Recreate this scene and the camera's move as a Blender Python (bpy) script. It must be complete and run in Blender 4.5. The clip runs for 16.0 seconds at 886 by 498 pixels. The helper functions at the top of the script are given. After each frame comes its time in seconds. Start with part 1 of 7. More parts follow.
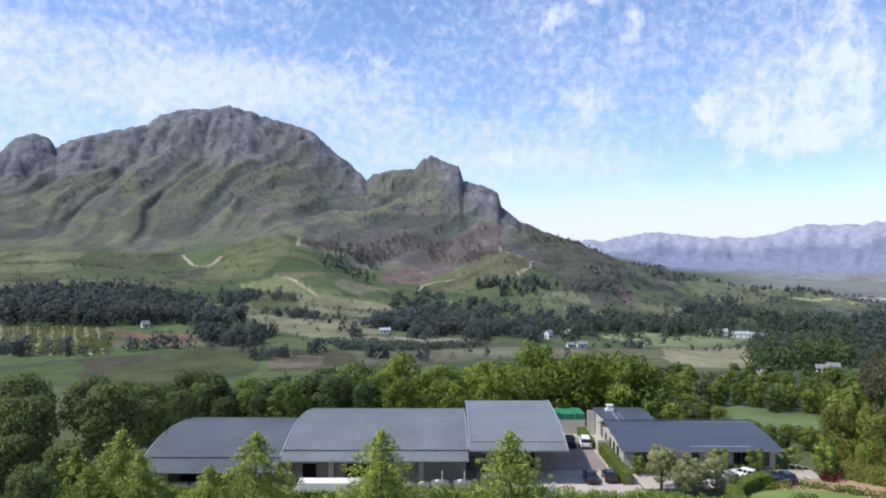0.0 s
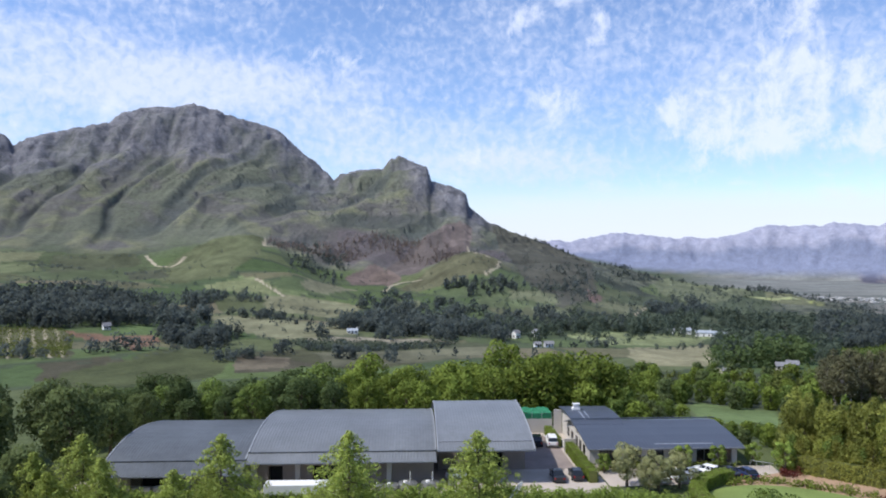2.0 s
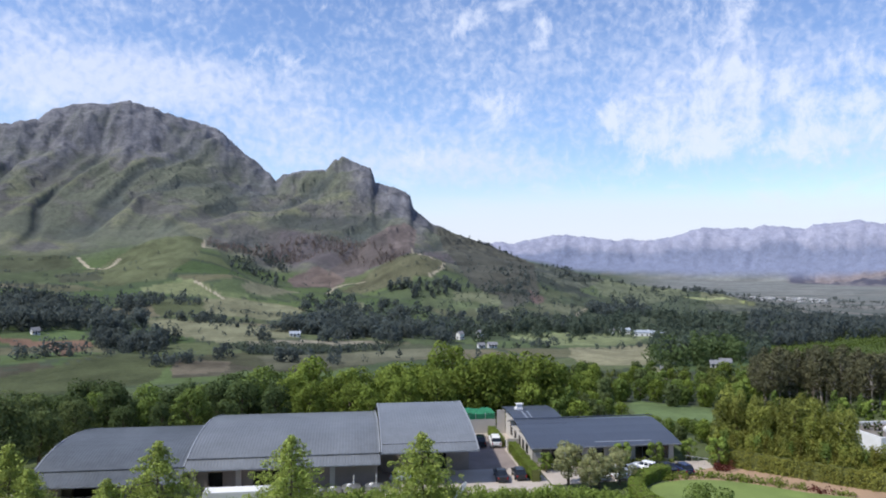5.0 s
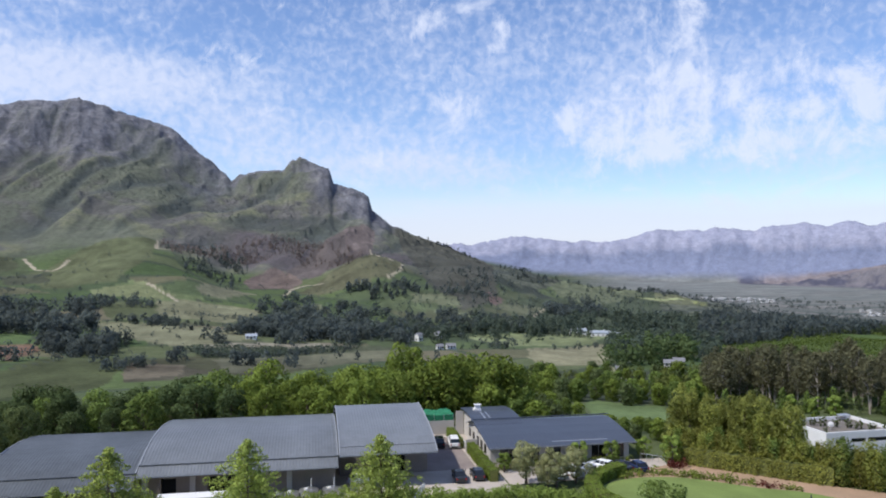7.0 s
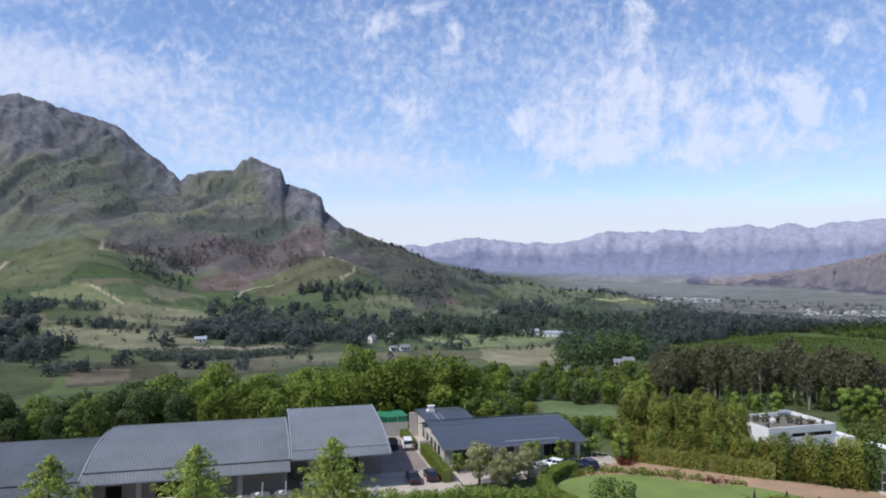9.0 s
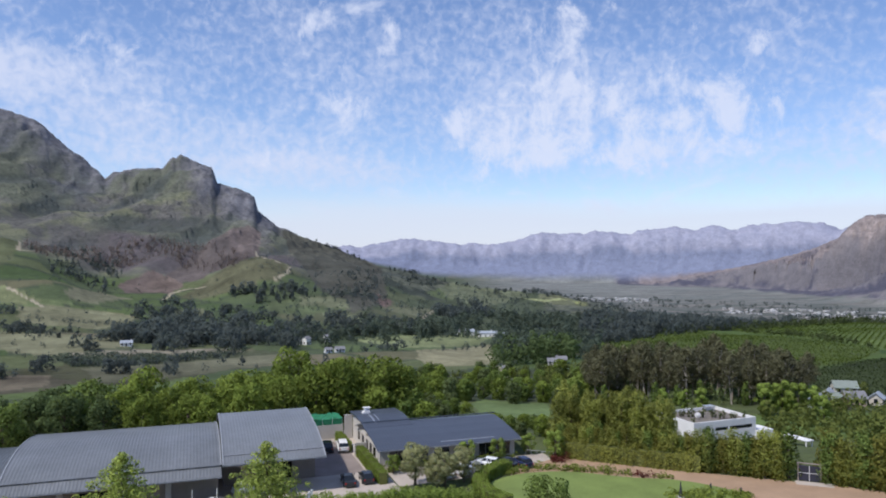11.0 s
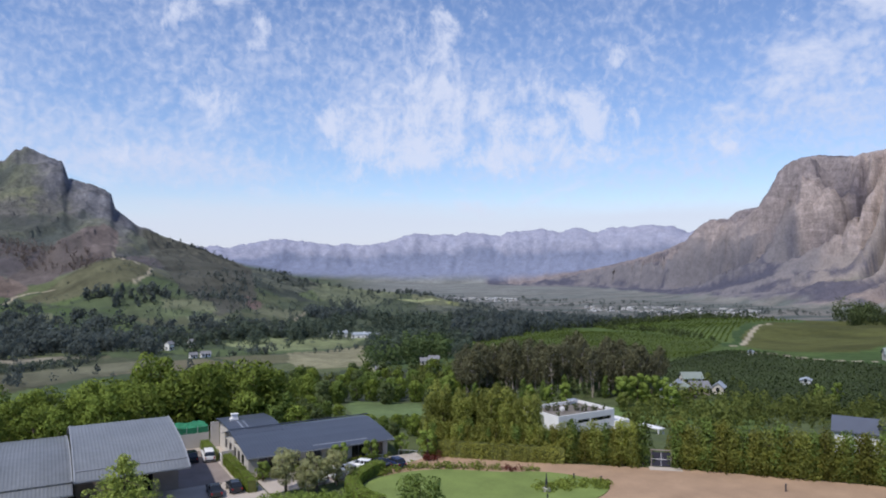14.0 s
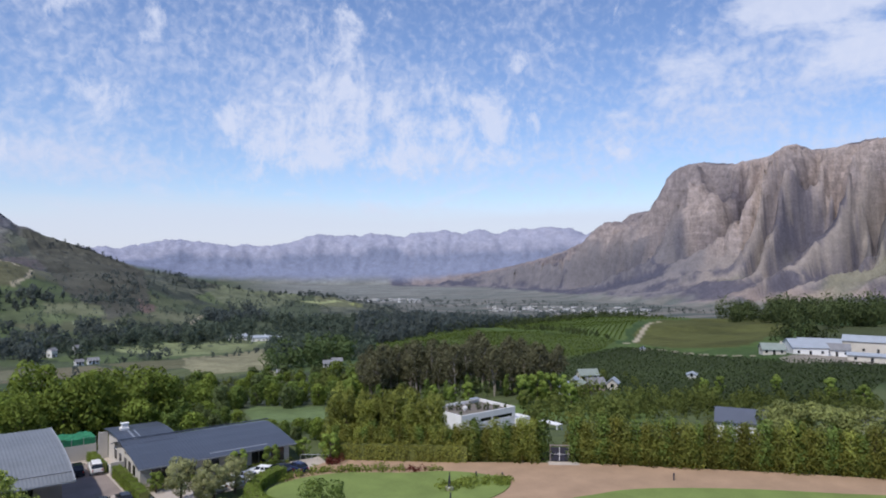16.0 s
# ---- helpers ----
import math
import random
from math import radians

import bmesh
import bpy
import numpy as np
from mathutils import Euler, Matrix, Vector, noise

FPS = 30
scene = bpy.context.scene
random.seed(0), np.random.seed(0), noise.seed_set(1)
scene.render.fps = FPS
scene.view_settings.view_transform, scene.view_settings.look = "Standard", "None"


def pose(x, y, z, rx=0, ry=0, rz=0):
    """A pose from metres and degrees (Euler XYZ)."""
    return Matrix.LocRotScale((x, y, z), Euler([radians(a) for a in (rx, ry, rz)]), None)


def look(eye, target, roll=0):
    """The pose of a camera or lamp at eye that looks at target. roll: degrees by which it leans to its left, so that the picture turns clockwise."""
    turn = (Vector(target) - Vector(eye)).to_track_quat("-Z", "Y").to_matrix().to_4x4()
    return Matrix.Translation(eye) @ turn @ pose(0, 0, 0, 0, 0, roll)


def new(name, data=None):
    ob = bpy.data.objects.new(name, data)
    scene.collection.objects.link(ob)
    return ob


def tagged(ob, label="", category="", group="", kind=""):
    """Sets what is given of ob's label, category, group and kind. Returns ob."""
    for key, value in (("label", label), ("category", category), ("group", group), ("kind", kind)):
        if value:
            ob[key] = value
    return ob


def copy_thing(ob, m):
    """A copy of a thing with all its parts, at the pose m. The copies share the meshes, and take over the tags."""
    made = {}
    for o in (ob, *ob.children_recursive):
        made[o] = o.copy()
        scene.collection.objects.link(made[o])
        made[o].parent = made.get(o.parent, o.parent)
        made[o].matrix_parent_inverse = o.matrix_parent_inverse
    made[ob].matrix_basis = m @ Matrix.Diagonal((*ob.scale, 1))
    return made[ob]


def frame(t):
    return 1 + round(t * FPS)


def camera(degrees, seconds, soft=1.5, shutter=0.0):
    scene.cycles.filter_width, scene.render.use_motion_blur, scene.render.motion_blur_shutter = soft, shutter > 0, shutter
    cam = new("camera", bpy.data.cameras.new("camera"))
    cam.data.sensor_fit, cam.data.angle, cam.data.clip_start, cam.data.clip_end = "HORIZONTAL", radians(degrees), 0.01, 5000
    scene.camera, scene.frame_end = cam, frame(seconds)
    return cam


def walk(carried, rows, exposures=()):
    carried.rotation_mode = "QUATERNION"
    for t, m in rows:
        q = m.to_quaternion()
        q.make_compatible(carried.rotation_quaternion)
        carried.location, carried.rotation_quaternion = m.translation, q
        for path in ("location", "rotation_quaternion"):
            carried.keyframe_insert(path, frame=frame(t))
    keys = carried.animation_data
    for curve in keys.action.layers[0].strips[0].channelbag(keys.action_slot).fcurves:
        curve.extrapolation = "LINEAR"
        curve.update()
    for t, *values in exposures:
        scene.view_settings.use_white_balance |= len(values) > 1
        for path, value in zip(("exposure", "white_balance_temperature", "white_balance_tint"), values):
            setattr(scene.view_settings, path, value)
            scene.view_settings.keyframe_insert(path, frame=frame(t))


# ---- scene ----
# camera: a hovering drone, 32 m over the yard, that turns to its right where it is
EYE = 32.0
cam = camera(64.05, 16.0, 1.95)
ROWS = [
    (0.0, 0.0, 0.23), (0.5, -0.576, 0.215), (1.0, -1.265, 0.215), (1.5, -1.95, 0.233), (2.0, -2.595, 0.255),
    (2.5, -3.317, 0.27), (3.0, -4.081, 0.285), (3.5, -4.835, 0.308), (4.0, -5.56, 0.33), (6.5, -9.62, 0.485),
    (7.0, -10.45, 0.507), (7.5, -11.22, 0.538), (8.0, -12.08, 0.566), (8.5, -13.12, 0.589), (9.0, -14.19, 0.607),
    (11.5, -20.9, 0.694), (12.0, -22.5, 0.707), (12.5, -24.13, 0.712), (13.0, -25.93, 0.726), (13.5, -27.77, 0.742),
    (14.0, -29.58, 0.748), (14.5, -31.29, 0.764), (15.0, -33.2, 0.79), (15.5, -35.32, 0.82), (16.0, -37.335, 0.839),
]
walk(cam, [(t, pose(0, 0, EYE, 90 + pitch, 0, yaw)) for t, yaw, pitch in ROWS],
     exposures=[(0.0, 0.46, 6120, 11), (4.0, 0.38, 6120, 11), (9.0, 0.21, 6120, 12), (16.0, 0.08, 6120, 13)])

# ---- world and sun ----
SUN_AZ, SUN_EL = -106.0, 54.0            # degrees, from straight ahead towards the right; height
world = bpy.data.worlds.new("sky")
scene.world = world
world.use_nodes = True
wn, wl = world.node_tree.nodes, world.node_tree.links
wn.clear()


def wnode(kind, **values):
    n = wn.new(kind)
    for key, value in values.items():
        n.inputs[key].default_value = value
    return n


sky = wn.new("ShaderNodeTexSky")
sky.sky_type, sky.sun_disc = "NISHITA", False
sky.sun_elevation, sky.sun_rotation = radians(SUN_EL), radians(SUN_AZ)
sky.altitude, sky.air_density, sky.dust_density, sky.ozone_density = 300, 1.0, 0.4, 3.0
way = wn.new("ShaderNodeTexCoord")
split = wn.new("ShaderNodeSeparateXYZ")
wl.new(way.outputs["Generated"], split.inputs[0])


def wmath(op, a, b):
    n = wn.new("ShaderNodeMath")
    n.operation = op
    for i, v in enumerate((a, b)):
        if isinstance(v, (int, float)):
            n.inputs[i].default_value = v
        else:
            wl.new(v, n.inputs[i])
    return n.outputs[0]


def wramp(fac, a, b):
    n = wn.new("ShaderNodeMapRange")
    n.interpolation_type = "SMOOTHSTEP"
    n.inputs["From Min"].default_value, n.inputs["From Max"].default_value = a, b
    wl.new(fac, n.inputs["Value"])
    return n.outputs["Result"]


bearing = wmath("ARCTAN2", split.outputs["X"], split.outputs["Y"])
rise = wmath("ARCSINE", split.outputs["Z"], 0.0)
dome = wn.new("ShaderNodeCombineXYZ")   # bearing and height on the sky's dome
wl.new(bearing, dome.inputs[0])
wl.new(rise, dome.inputs[1])


def cloud_noise(scale, detail, rough, shift, warp=0.0, squash=(1, 1, 1), turn=0.0):
    m = wn.new("ShaderNodeMapping")
    m.inputs["Location"].default_value, m.inputs["Scale"].default_value = shift, squash
    m.inputs["Rotation"].default_value = (0, 0, radians(turn))
    wl.new(dome.outputs[0], m.inputs["Vector"])
    n = wnode("ShaderNodeTexNoise", Scale=scale, Detail=detail, Roughness=rough, Distortion=warp)
    wl.new(m.outputs[0], n.inputs["Vector"])
    return n.outputs["Fac"]


def bank(az, el, wide, tall):
    """A bank of cloud, soft at its edge: 1 in its middle."""
    u = wmath("DIVIDE", wmath("SUBTRACT", bearing, radians(az)), radians(wide))
    v = wmath("DIVIDE", wmath("SUBTRACT", rise, radians(el)), radians(tall))
    return wramp(wmath("ADD", wmath("MULTIPLY", u, u), wmath("MULTIPLY", v, v)), 1.6, 0.0)


def banks(start, rows):
    total = wmath("ADD", start, 0.0)
    for az, el, wide, tall, much in rows:
        total = wmath("ADD", total, wmath("MULTIPLY", bank(az, el, wide, tall), much))
    return total


# a thin mottled sheet, thickest over the western mountain
sheet = banks(0.2, ((-26, 13.0, 18, 3.0, 0.46), (-12, 12.2, 14, 2.6, 0.26), (-32, 8.5, 10, 2.2, 0.3), (-30, 18, 14, 3.5, 0.22), (-2, 8.5, 12, 2.6, 0.3), (6, 16, 12, 4, 0.08), (10, 9.5, 6, 4, 0.1), (30, 11, 12, 5, 0.2),
                     (44, 7.5, 12, 2.0, 0.2), (62, 14, 10, 4, 0.3), (56, 10, 8, 1.6, 0.25), (70, 8, 12, 2.0, 0.25), (9, 6.6, 9, 1.6, 0.3), (22, 13, 8, 5, 0.12)))
grains = cloud_noise(74.0, 2.5, 0.55, (5.0, 0.0, 0.0), 0.35, (1.0, 1.0, 1))
drifts = cloud_noise(7.0, 5.0, 0.6, (1.4, 3.2, 0.0), 0.4)
sheet = wmath("ADD", sheet, wmath("ADD", wmath("MULTIPLY", wmath("SUBTRACT", drifts, 0.5), 0.75), wmath("MULTIPLY", wmath("SUBTRACT", grains, 0.5), 1.1)))
cover = wmath("MULTIPLY", wramp(sheet, 0.0, 1.0), wramp(rise, radians(1), radians(8)))
# heaped clumps with ragged edges
heaps = wmath("MINIMUM", banks(0.0, ((30.5, 10.2, 8.5, 3.6, 1.0), (28.5, 15.5, 2.6, 5.5, 0.9), (24, 9.8, 5.0, 3.8, 0.7), (38, 10.6, 8.0, 4.0, 1.0), (21, 9.8, 2.6, 3.2, 0.5), (11.5, 12.5, 1.9, 3.6, 0.55), (9.5, 19, 3, 2.5, 0.55), (15, 17, 2.0, 2.0, 0.5),
                                    (43.4, 15.6, 0.9, 0.9, 0.85), (46.0, 16.5, 0.6, 0.6, 0.75), (7, 7.5, 3.6, 1.1, 0.5), (-7, 15, 3.5, 1.2, 0.45), (51.5, 10, 1.6, 2.2, 0.5))), 1.0)
streaks = wmath("MINIMUM", banks(0.0, ((58, 14.2, 4.5, 1.8, 0.8), (63.5, 17.5, 6, 2.2, 0.95), (69, 14.0, 6, 2.2, 0.85), (55.5, 12.2, 2, 1.0, 0.6), (74, 18, 8, 5, 0.8))), 1.0)
clump = cloud_noise(20.0, 8.0, 0.68, (2.0, 7.0, 0.0), 0.3, (1.2, 0.85, 1))
wisps = cloud_noise(9.0, 7.0, 0.6, (4.0, 1.0, 0.0), 0.3, (0.8, 1.7, 1), -24)
white = wmath("MAXIMUM", wramp(wmath("ADD", clump, wmath("MULTIPLY", heaps, 0.185)), 0.56, 0.8), wramp(wmath("ADD", wisps, wmath("MULTIPLY", streaks, 0.25)), 0.56, 0.78))
veil = wmath("MULTIPLY", wramp(wmath("ADD", rise, wmath("MULTIPLY", wmath("SUBTRACT", cloud_noise(5.0, 4.0, 0.5, (0.0, 2.0, 0.0), 0.2, (0.35, 3.0, 1)), 0.5), 0.07)), radians(5.6), radians(2.6)), 0.8)


def over(fac, under, colour):
    n = wn.new("ShaderNodeMix")
    n.data_type = "RGBA"
    wl.new(fac, n.inputs["Factor"])
    wl.new(under, n.inputs["A"])
    n.inputs["B"].default_value = (*colour, 1)
    return n.outputs["Result"]


blue = wn.new("ShaderNodeMix")
blue.data_type, blue.blend_type = "RGBA", "MULTIPLY"
blue.inputs["Factor"].default_value = 1.0
wl.new(sky.outputs[0], blue.inputs["A"])
blue.inputs["B"].default_value = (1.2, 1.17, 1.26, 1)
glow = wnode("ShaderNodeBackground", Strength=0.105)
light = over(wmath("MULTIPLY", cover, 0.9), blue.outputs["Result"], (5.75, 6.2, 7.45))
light = over(wmath("MULTIPLY", white, 0.8), light, (6.4, 6.75, 7.75))
light = over(veil, light, (6.05, 6.4, 7.2))
wl.new(light, glow.inputs["Color"])
wout = wn.new("ShaderNodeOutputWorld")
wl.new(glow.outputs[0], wout.inputs["Surface"])

sun_data = bpy.data.lights.new("sun", "SUN")
sun_data.energy, sun_data.angle, sun_data.color = 3.5, radians(2.0), (1.0, 0.935, 0.82)
sun = new("sun", sun_data)
toward = Vector((math.sin(radians(SUN_AZ)) * math.cos(radians(SUN_EL)), math.cos(radians(SUN_AZ)) * math.cos(radians(SUN_EL)), math.sin(radians(SUN_EL))))
sun.matrix_world = look(toward * 200, (0, 0, 0))

# ---- materials ----


def material(name, color, rough=0.8, metal=0.0, spread=0.15, scale=1.0, fine=12.0, bump=0.0, island=0.0, each=0.0, translucent=0.0, attribute="", spec=0.3, tint=None):
    """A procedural surface: a base colour, varied by coarse and fine noise, by island or by object."""
    m = bpy.data.materials.new(name)
    m.use_nodes = True
    n, l = m.node_tree.nodes, m.node_tree.links
    b = n["Principled BSDF"]
    b.inputs["Roughness"].default_value, b.inputs["Metallic"].default_value = rough, metal
    b.inputs["Specular IOR Level"].default_value = spec
    where = n.new("ShaderNodeNewGeometry")
    if attribute:
        a = n.new("ShaderNodeVertexColor")
        a.layer_name = attribute
        base = a.outputs["Color"]
    else:
        a = n.new("ShaderNodeRGB")
        a.outputs[0].default_value = (*color, 1)
        base = a.outputs[0]
    level = None
    for sc, part_of in ((scale, 0.6), (fine, 0.4)):
        t = n.new("ShaderNodeTexNoise")
        t.inputs["Scale"].default_value, t.inputs["Detail"].default_value, t.inputs["Roughness"].default_value = sc, 5, 0.6
        l.new(where.outputs["Position"], t.inputs["Vector"])
        r = n.new("ShaderNodeMapRange")
        r.inputs["From Min"].default_value, r.inputs["From Max"].default_value = 0.25, 0.75
        r.inputs["To Min"].default_value, r.inputs["To Max"].default_value = -spread * 2 * part_of, spread * 2 * part_of
        l.new(t.outputs["Fac"], r.inputs["Value"])
        if level is None:
            level = r.outputs[0]
        else:
            s = n.new("ShaderNodeMath")
            l.new(level, s.inputs[0]), l.new(r.outputs[0], s.inputs[1])
            level = s.outputs[0]
        last = t
    one = n.new("ShaderNodeMath")
    one.inputs[1].default_value = 1.0
    l.new(level, one.inputs[0])
    level = one.outputs[0]
    hsv = n.new("ShaderNodeHueSaturation")
    l.new(base, hsv.inputs["Color"])
    for amount, source in ((island, where.outputs["Random Per Island"]), (each, None)):
        if amount:
            if source is None:
                info = n.new("ShaderNodeObjectInfo")
                source = info.outputs["Random"]
            r = n.new("ShaderNodeMapRange")
            r.inputs["To Min"].default_value, r.inputs["To Max"].default_value = 1 - amount, 1 + amount
            l.new(source, r.inputs["Value"])
            mu = n.new("ShaderNodeMath")
            mu.operation = "MULTIPLY"
            l.new(level, mu.inputs[0]), l.new(r.outputs[0], mu.inputs[1])
            level = mu.outputs[0]
    l.new(level, hsv.inputs["Value"])
    colour = hsv.outputs[0]
    if tint:
        t = n.new("ShaderNodeTexNoise")
        t.inputs["Scale"].default_value, t.inputs["Detail"].default_value = tint[1], 4
        l.new(where.outputs["Position"], t.inputs["Vector"])
        r = n.new("ShaderNodeMapRange")
        r.inputs["From Min"].default_value, r.inputs["From Max"].default_value = tint[2], tint[3]
        l.new(t.outputs["Fac"], r.inputs["Value"])
        mx = n.new("ShaderNodeMix")
        mx.data_type = "RGBA"
        l.new(r.outputs[0], mx.inputs["Factor"])
        l.new(colour, mx.inputs["A"])
        mx.inputs["B"].default_value = (*tint[0], 1)
        colour = mx.outputs["Result"]
    l.new(colour, b.inputs["Base Color"])
    if bump:
        bp = n.new("ShaderNodeBump")
        bp.inputs["Strength"].default_value, bp.inputs["Distance"].default_value = 0.7, bump
        l.new(last.outputs["Fac"], bp.inputs["Height"])
        l.new(bp.outputs[0], b.inputs["Normal"])
    if translucent:
        tr = n.new("ShaderNodeBsdfTranslucent")
        l.new(colour, tr.inputs["Color"])
        ms = n.new("ShaderNodeMixShader")
        ms.inputs[0].default_value = translucent
        l.new(b.outputs[0], ms.inputs[1]), l.new(tr.outputs[0], ms.inputs[2])
        l.new(ms.outputs[0], n["Material Output"].inputs["Surface"])
    return m




def land_material():
    """Open land: the cover's colour, broken by grass and earth, by scrub where it grows and by cracked, layered rock."""
    m = bpy.data.materials.new("land")
    m.use_nodes = True
    n, l = m.node_tree.nodes, m.node_tree.links
    b = n["Principled BSDF"]
    b.inputs["Roughness"].default_value, b.inputs["Specular IOR Level"].default_value = 0.95, 0.1
    where = n.new("ShaderNodeNewGeometry").outputs["Position"]

    def attribute(name, out):
        a = n.new("ShaderNodeAttribute")
        a.attribute_name = name
        return a.outputs[out]

    def noise(scale, detail, rough, warp=0.0):
        p = n.new("ShaderNodeMapping")
        p.inputs["Scale"].default_value = scale
        l.new(where, p.inputs["Vector"])
        t = n.new("ShaderNodeTexNoise")
        t.inputs["Scale"].default_value, t.inputs["Detail"].default_value = 1.0, detail
        t.inputs["Roughness"].default_value, t.inputs["Distortion"].default_value = rough, warp
        l.new(p.outputs[0], t.inputs["Vector"])
        return t.outputs["Fac"]

    def calc(op, x, y):
        c = n.new("ShaderNodeMath")
        c.operation = op
        for i, v in enumerate((x, y)):
            if isinstance(v, (int, float)):
                c.inputs[i].default_value = v
            else:
                l.new(v, c.inputs[i])
        return c.outputs[0]

    def span(x, a, z, lo=0.0, hi=1.0):
        r = n.new("ShaderNodeMapRange")
        r.inputs["From Min"].default_value, r.inputs["From Max"].default_value = a, z
        r.inputs["To Min"].default_value, r.inputs["To Max"].default_value = lo, hi
        l.new(x, r.inputs["Value"])
        return r.outputs[0]

    def blend(fac, x, y):
        mx = n.new("ShaderNodeMix")
        mx.data_type = "RGBA"
        l.new(fac, mx.inputs["Factor"]), l.new(x, mx.inputs["A"])
        if isinstance(y, tuple):
            mx.inputs["B"].default_value = (*y, 1)
        else:
            l.new(y, mx.inputs["B"])
        return mx.outputs["Result"]

    rock, scrub = attribute("rock", "Fac"), attribute("scrub", "Fac")
    broad, mid, fine = noise((0.03,) * 3, 5, 0.6), noise((0.13,) * 3, 5, 0.65), noise((0.5,) * 3, 4, 0.65)
    level = calc("ADD", span(broad, 0.25, 0.75, 0.84, 1.16), calc("ADD", span(mid, 0.25, 0.75, -0.2, 0.2), span(fine, 0.25, 0.75, -0.22, 0.22)))
    cracks = noise((0.08, 0.08, 0.026), 7, 0.68, 0.6)      # upright joints
    layers = noise((0.011, 0.011, 0.1), 5, 0.62, 0.3)       # lying beds
    lumps = noise((0.028, 0.028, 0.034), 7, 0.7, 0.4)
    stone = calc("ADD", calc("MULTIPLY", cracks, 0.45), calc("ADD", calc("MULTIPLY", layers, 0.25), calc("MULTIPLY", lumps, 0.3)))
    tone = span(stone, 0.36, 0.64, 0.5, 1.5)
    level = calc("MULTIPLY", level, calc("ADD", 1.0, calc("MULTIPLY", rock, calc("SUBTRACT", tone, 1.0))))
    hsv = n.new("ShaderNodeHueSaturation")
    l.new(attribute("cover", "Color"), hsv.inputs["Color"])
    l.new(level, hsv.inputs["Value"])
    bush = calc("MULTIPLY", span(noise((0.15, 0.15, 0.15), 5, 0.68, 0.3), 0.5, 0.6), calc("MULTIPLY", scrub, 0.4))
    heath = calc("MULTIPLY", span(noise((0.045, 0.045, 0.045), 5, 0.6, 0.5), 0.46, 0.64), calc("MULTIPLY", scrub, 0.3))
    colour = blend(heath, hsv.outputs[0], (0.088, 0.09, 0.074))
    colour = blend(bush, colour, (0.06, 0.068, 0.054))
    l.new(colour, b.inputs["Base Color"])
    relief = calc("ADD", calc("MULTIPLY", calc("MULTIPLY", stone, rock), 19.0), calc("ADD", calc("MULTIPLY", mid, 1.6), calc("MULTIPLY", calc("MULTIPLY", bush, scrub), 2.0)))
    bp = n.new("ShaderNodeBump")
    bp.inputs["Strength"].default_value, bp.inputs["Distance"].default_value = 0.8, 1.0
    l.new(relief, bp.inputs["Height"])
    l.new(bp.outputs[0], b.inputs["Normal"])
    return m


M_LAND = land_material()
# three zinc tones, one for each cellar hall
M_ROOF_DARK = material("dark_zinc_roof", (0.102, 0.112, 0.122), 0.5, 0.12, spread=0.2, scale=0.14, fine=1.2)
M_ROOF_BRIGHT = material("bright_zinc_roof", (0.188, 0.2, 0.213), 0.46, 0.15, spread=0.12, scale=0.18, fine=1.5)
M_ROOF = material("zinc_roof", (0.163, 0.173, 0.183), 0.48, 0.15, spread=0.13, scale=0.18, fine=1.5)
M_SLATE = material("dark_roof_sheet", (0.068, 0.08, 0.106), 0.42, 0.1, spread=0.08, scale=0.3, fine=3.0)
M_WALL = material("taupe_render", (0.27, 0.228, 0.2), 0.9, spread=0.10, scale=0.5, fine=5.0, bump=0.01)
M_WALL_PALE = material("pale_render", (0.5, 0.47, 0.43), 0.9, spread=0.08, scale=0.5, fine=5.0, bump=0.01)
M_WHITE = material("white_paint", (0.72, 0.71, 0.7), 0.7, spread=0.05, scale=0.6, fine=4.0)
M_PAVE_DARK = material("dark_paving", (0.25, 0.207, 0.188), 0.9, spread=0.16, scale=0.25, fine=6.0, bump=0.01)
M_PAVE = material("pale_paving", (0.43, 0.375, 0.325), 0.9, spread=0.12, scale=0.3, fine=6.0, bump=0.01)
M_DRIVE = material("brick_drive", (0.34, 0.23, 0.148), 0.92, spread=0.15, scale=0.22, fine=5.0, bump=0.01)
M_LAWN = material("mown_lawn", (0.158, 0.208, 0.056), 0.95, spread=0.18, scale=0.22, fine=5.0, bump=0.03)
M_GLASS_DARK = material("dark_glass", (0.015, 0.018, 0.022), 0.08, spread=0.0, spec=0.6)
M_DARK = material("dark_interior", (0.02, 0.02, 0.022), 0.9, spread=0.2)
M_STEEL = material("steel", (0.55, 0.56, 0.57), 0.35, 0.8, spread=0.05)
M_BARK = material("bark", (0.12, 0.095, 0.07), 0.95, spread=0.25, scale=2.0, fine=14.0, bump=0.03)
M_BARK_PALE = material("pale_bark", (0.33, 0.29, 0.25), 0.95, spread=0.25, scale=1.5, fine=10.0, bump=0.03)
M_RUBBER = material("rubber", (0.02, 0.02, 0.02), 0.85, spread=0.1)
M_GREEN_NET = material("green_shade_net", (0.03, 0.18, 0.09), 0.8, spread=0.25, scale=0.8, fine=4.0)


def leaf(name, color, island=0.22, each=0.16, translucent=0.45, spread=0.12, scale=0.4):
    return material(name, color, 0.65, spread=spread, scale=scale, fine=2.0, island=island, each=each, translucent=translucent, spec=0.08)


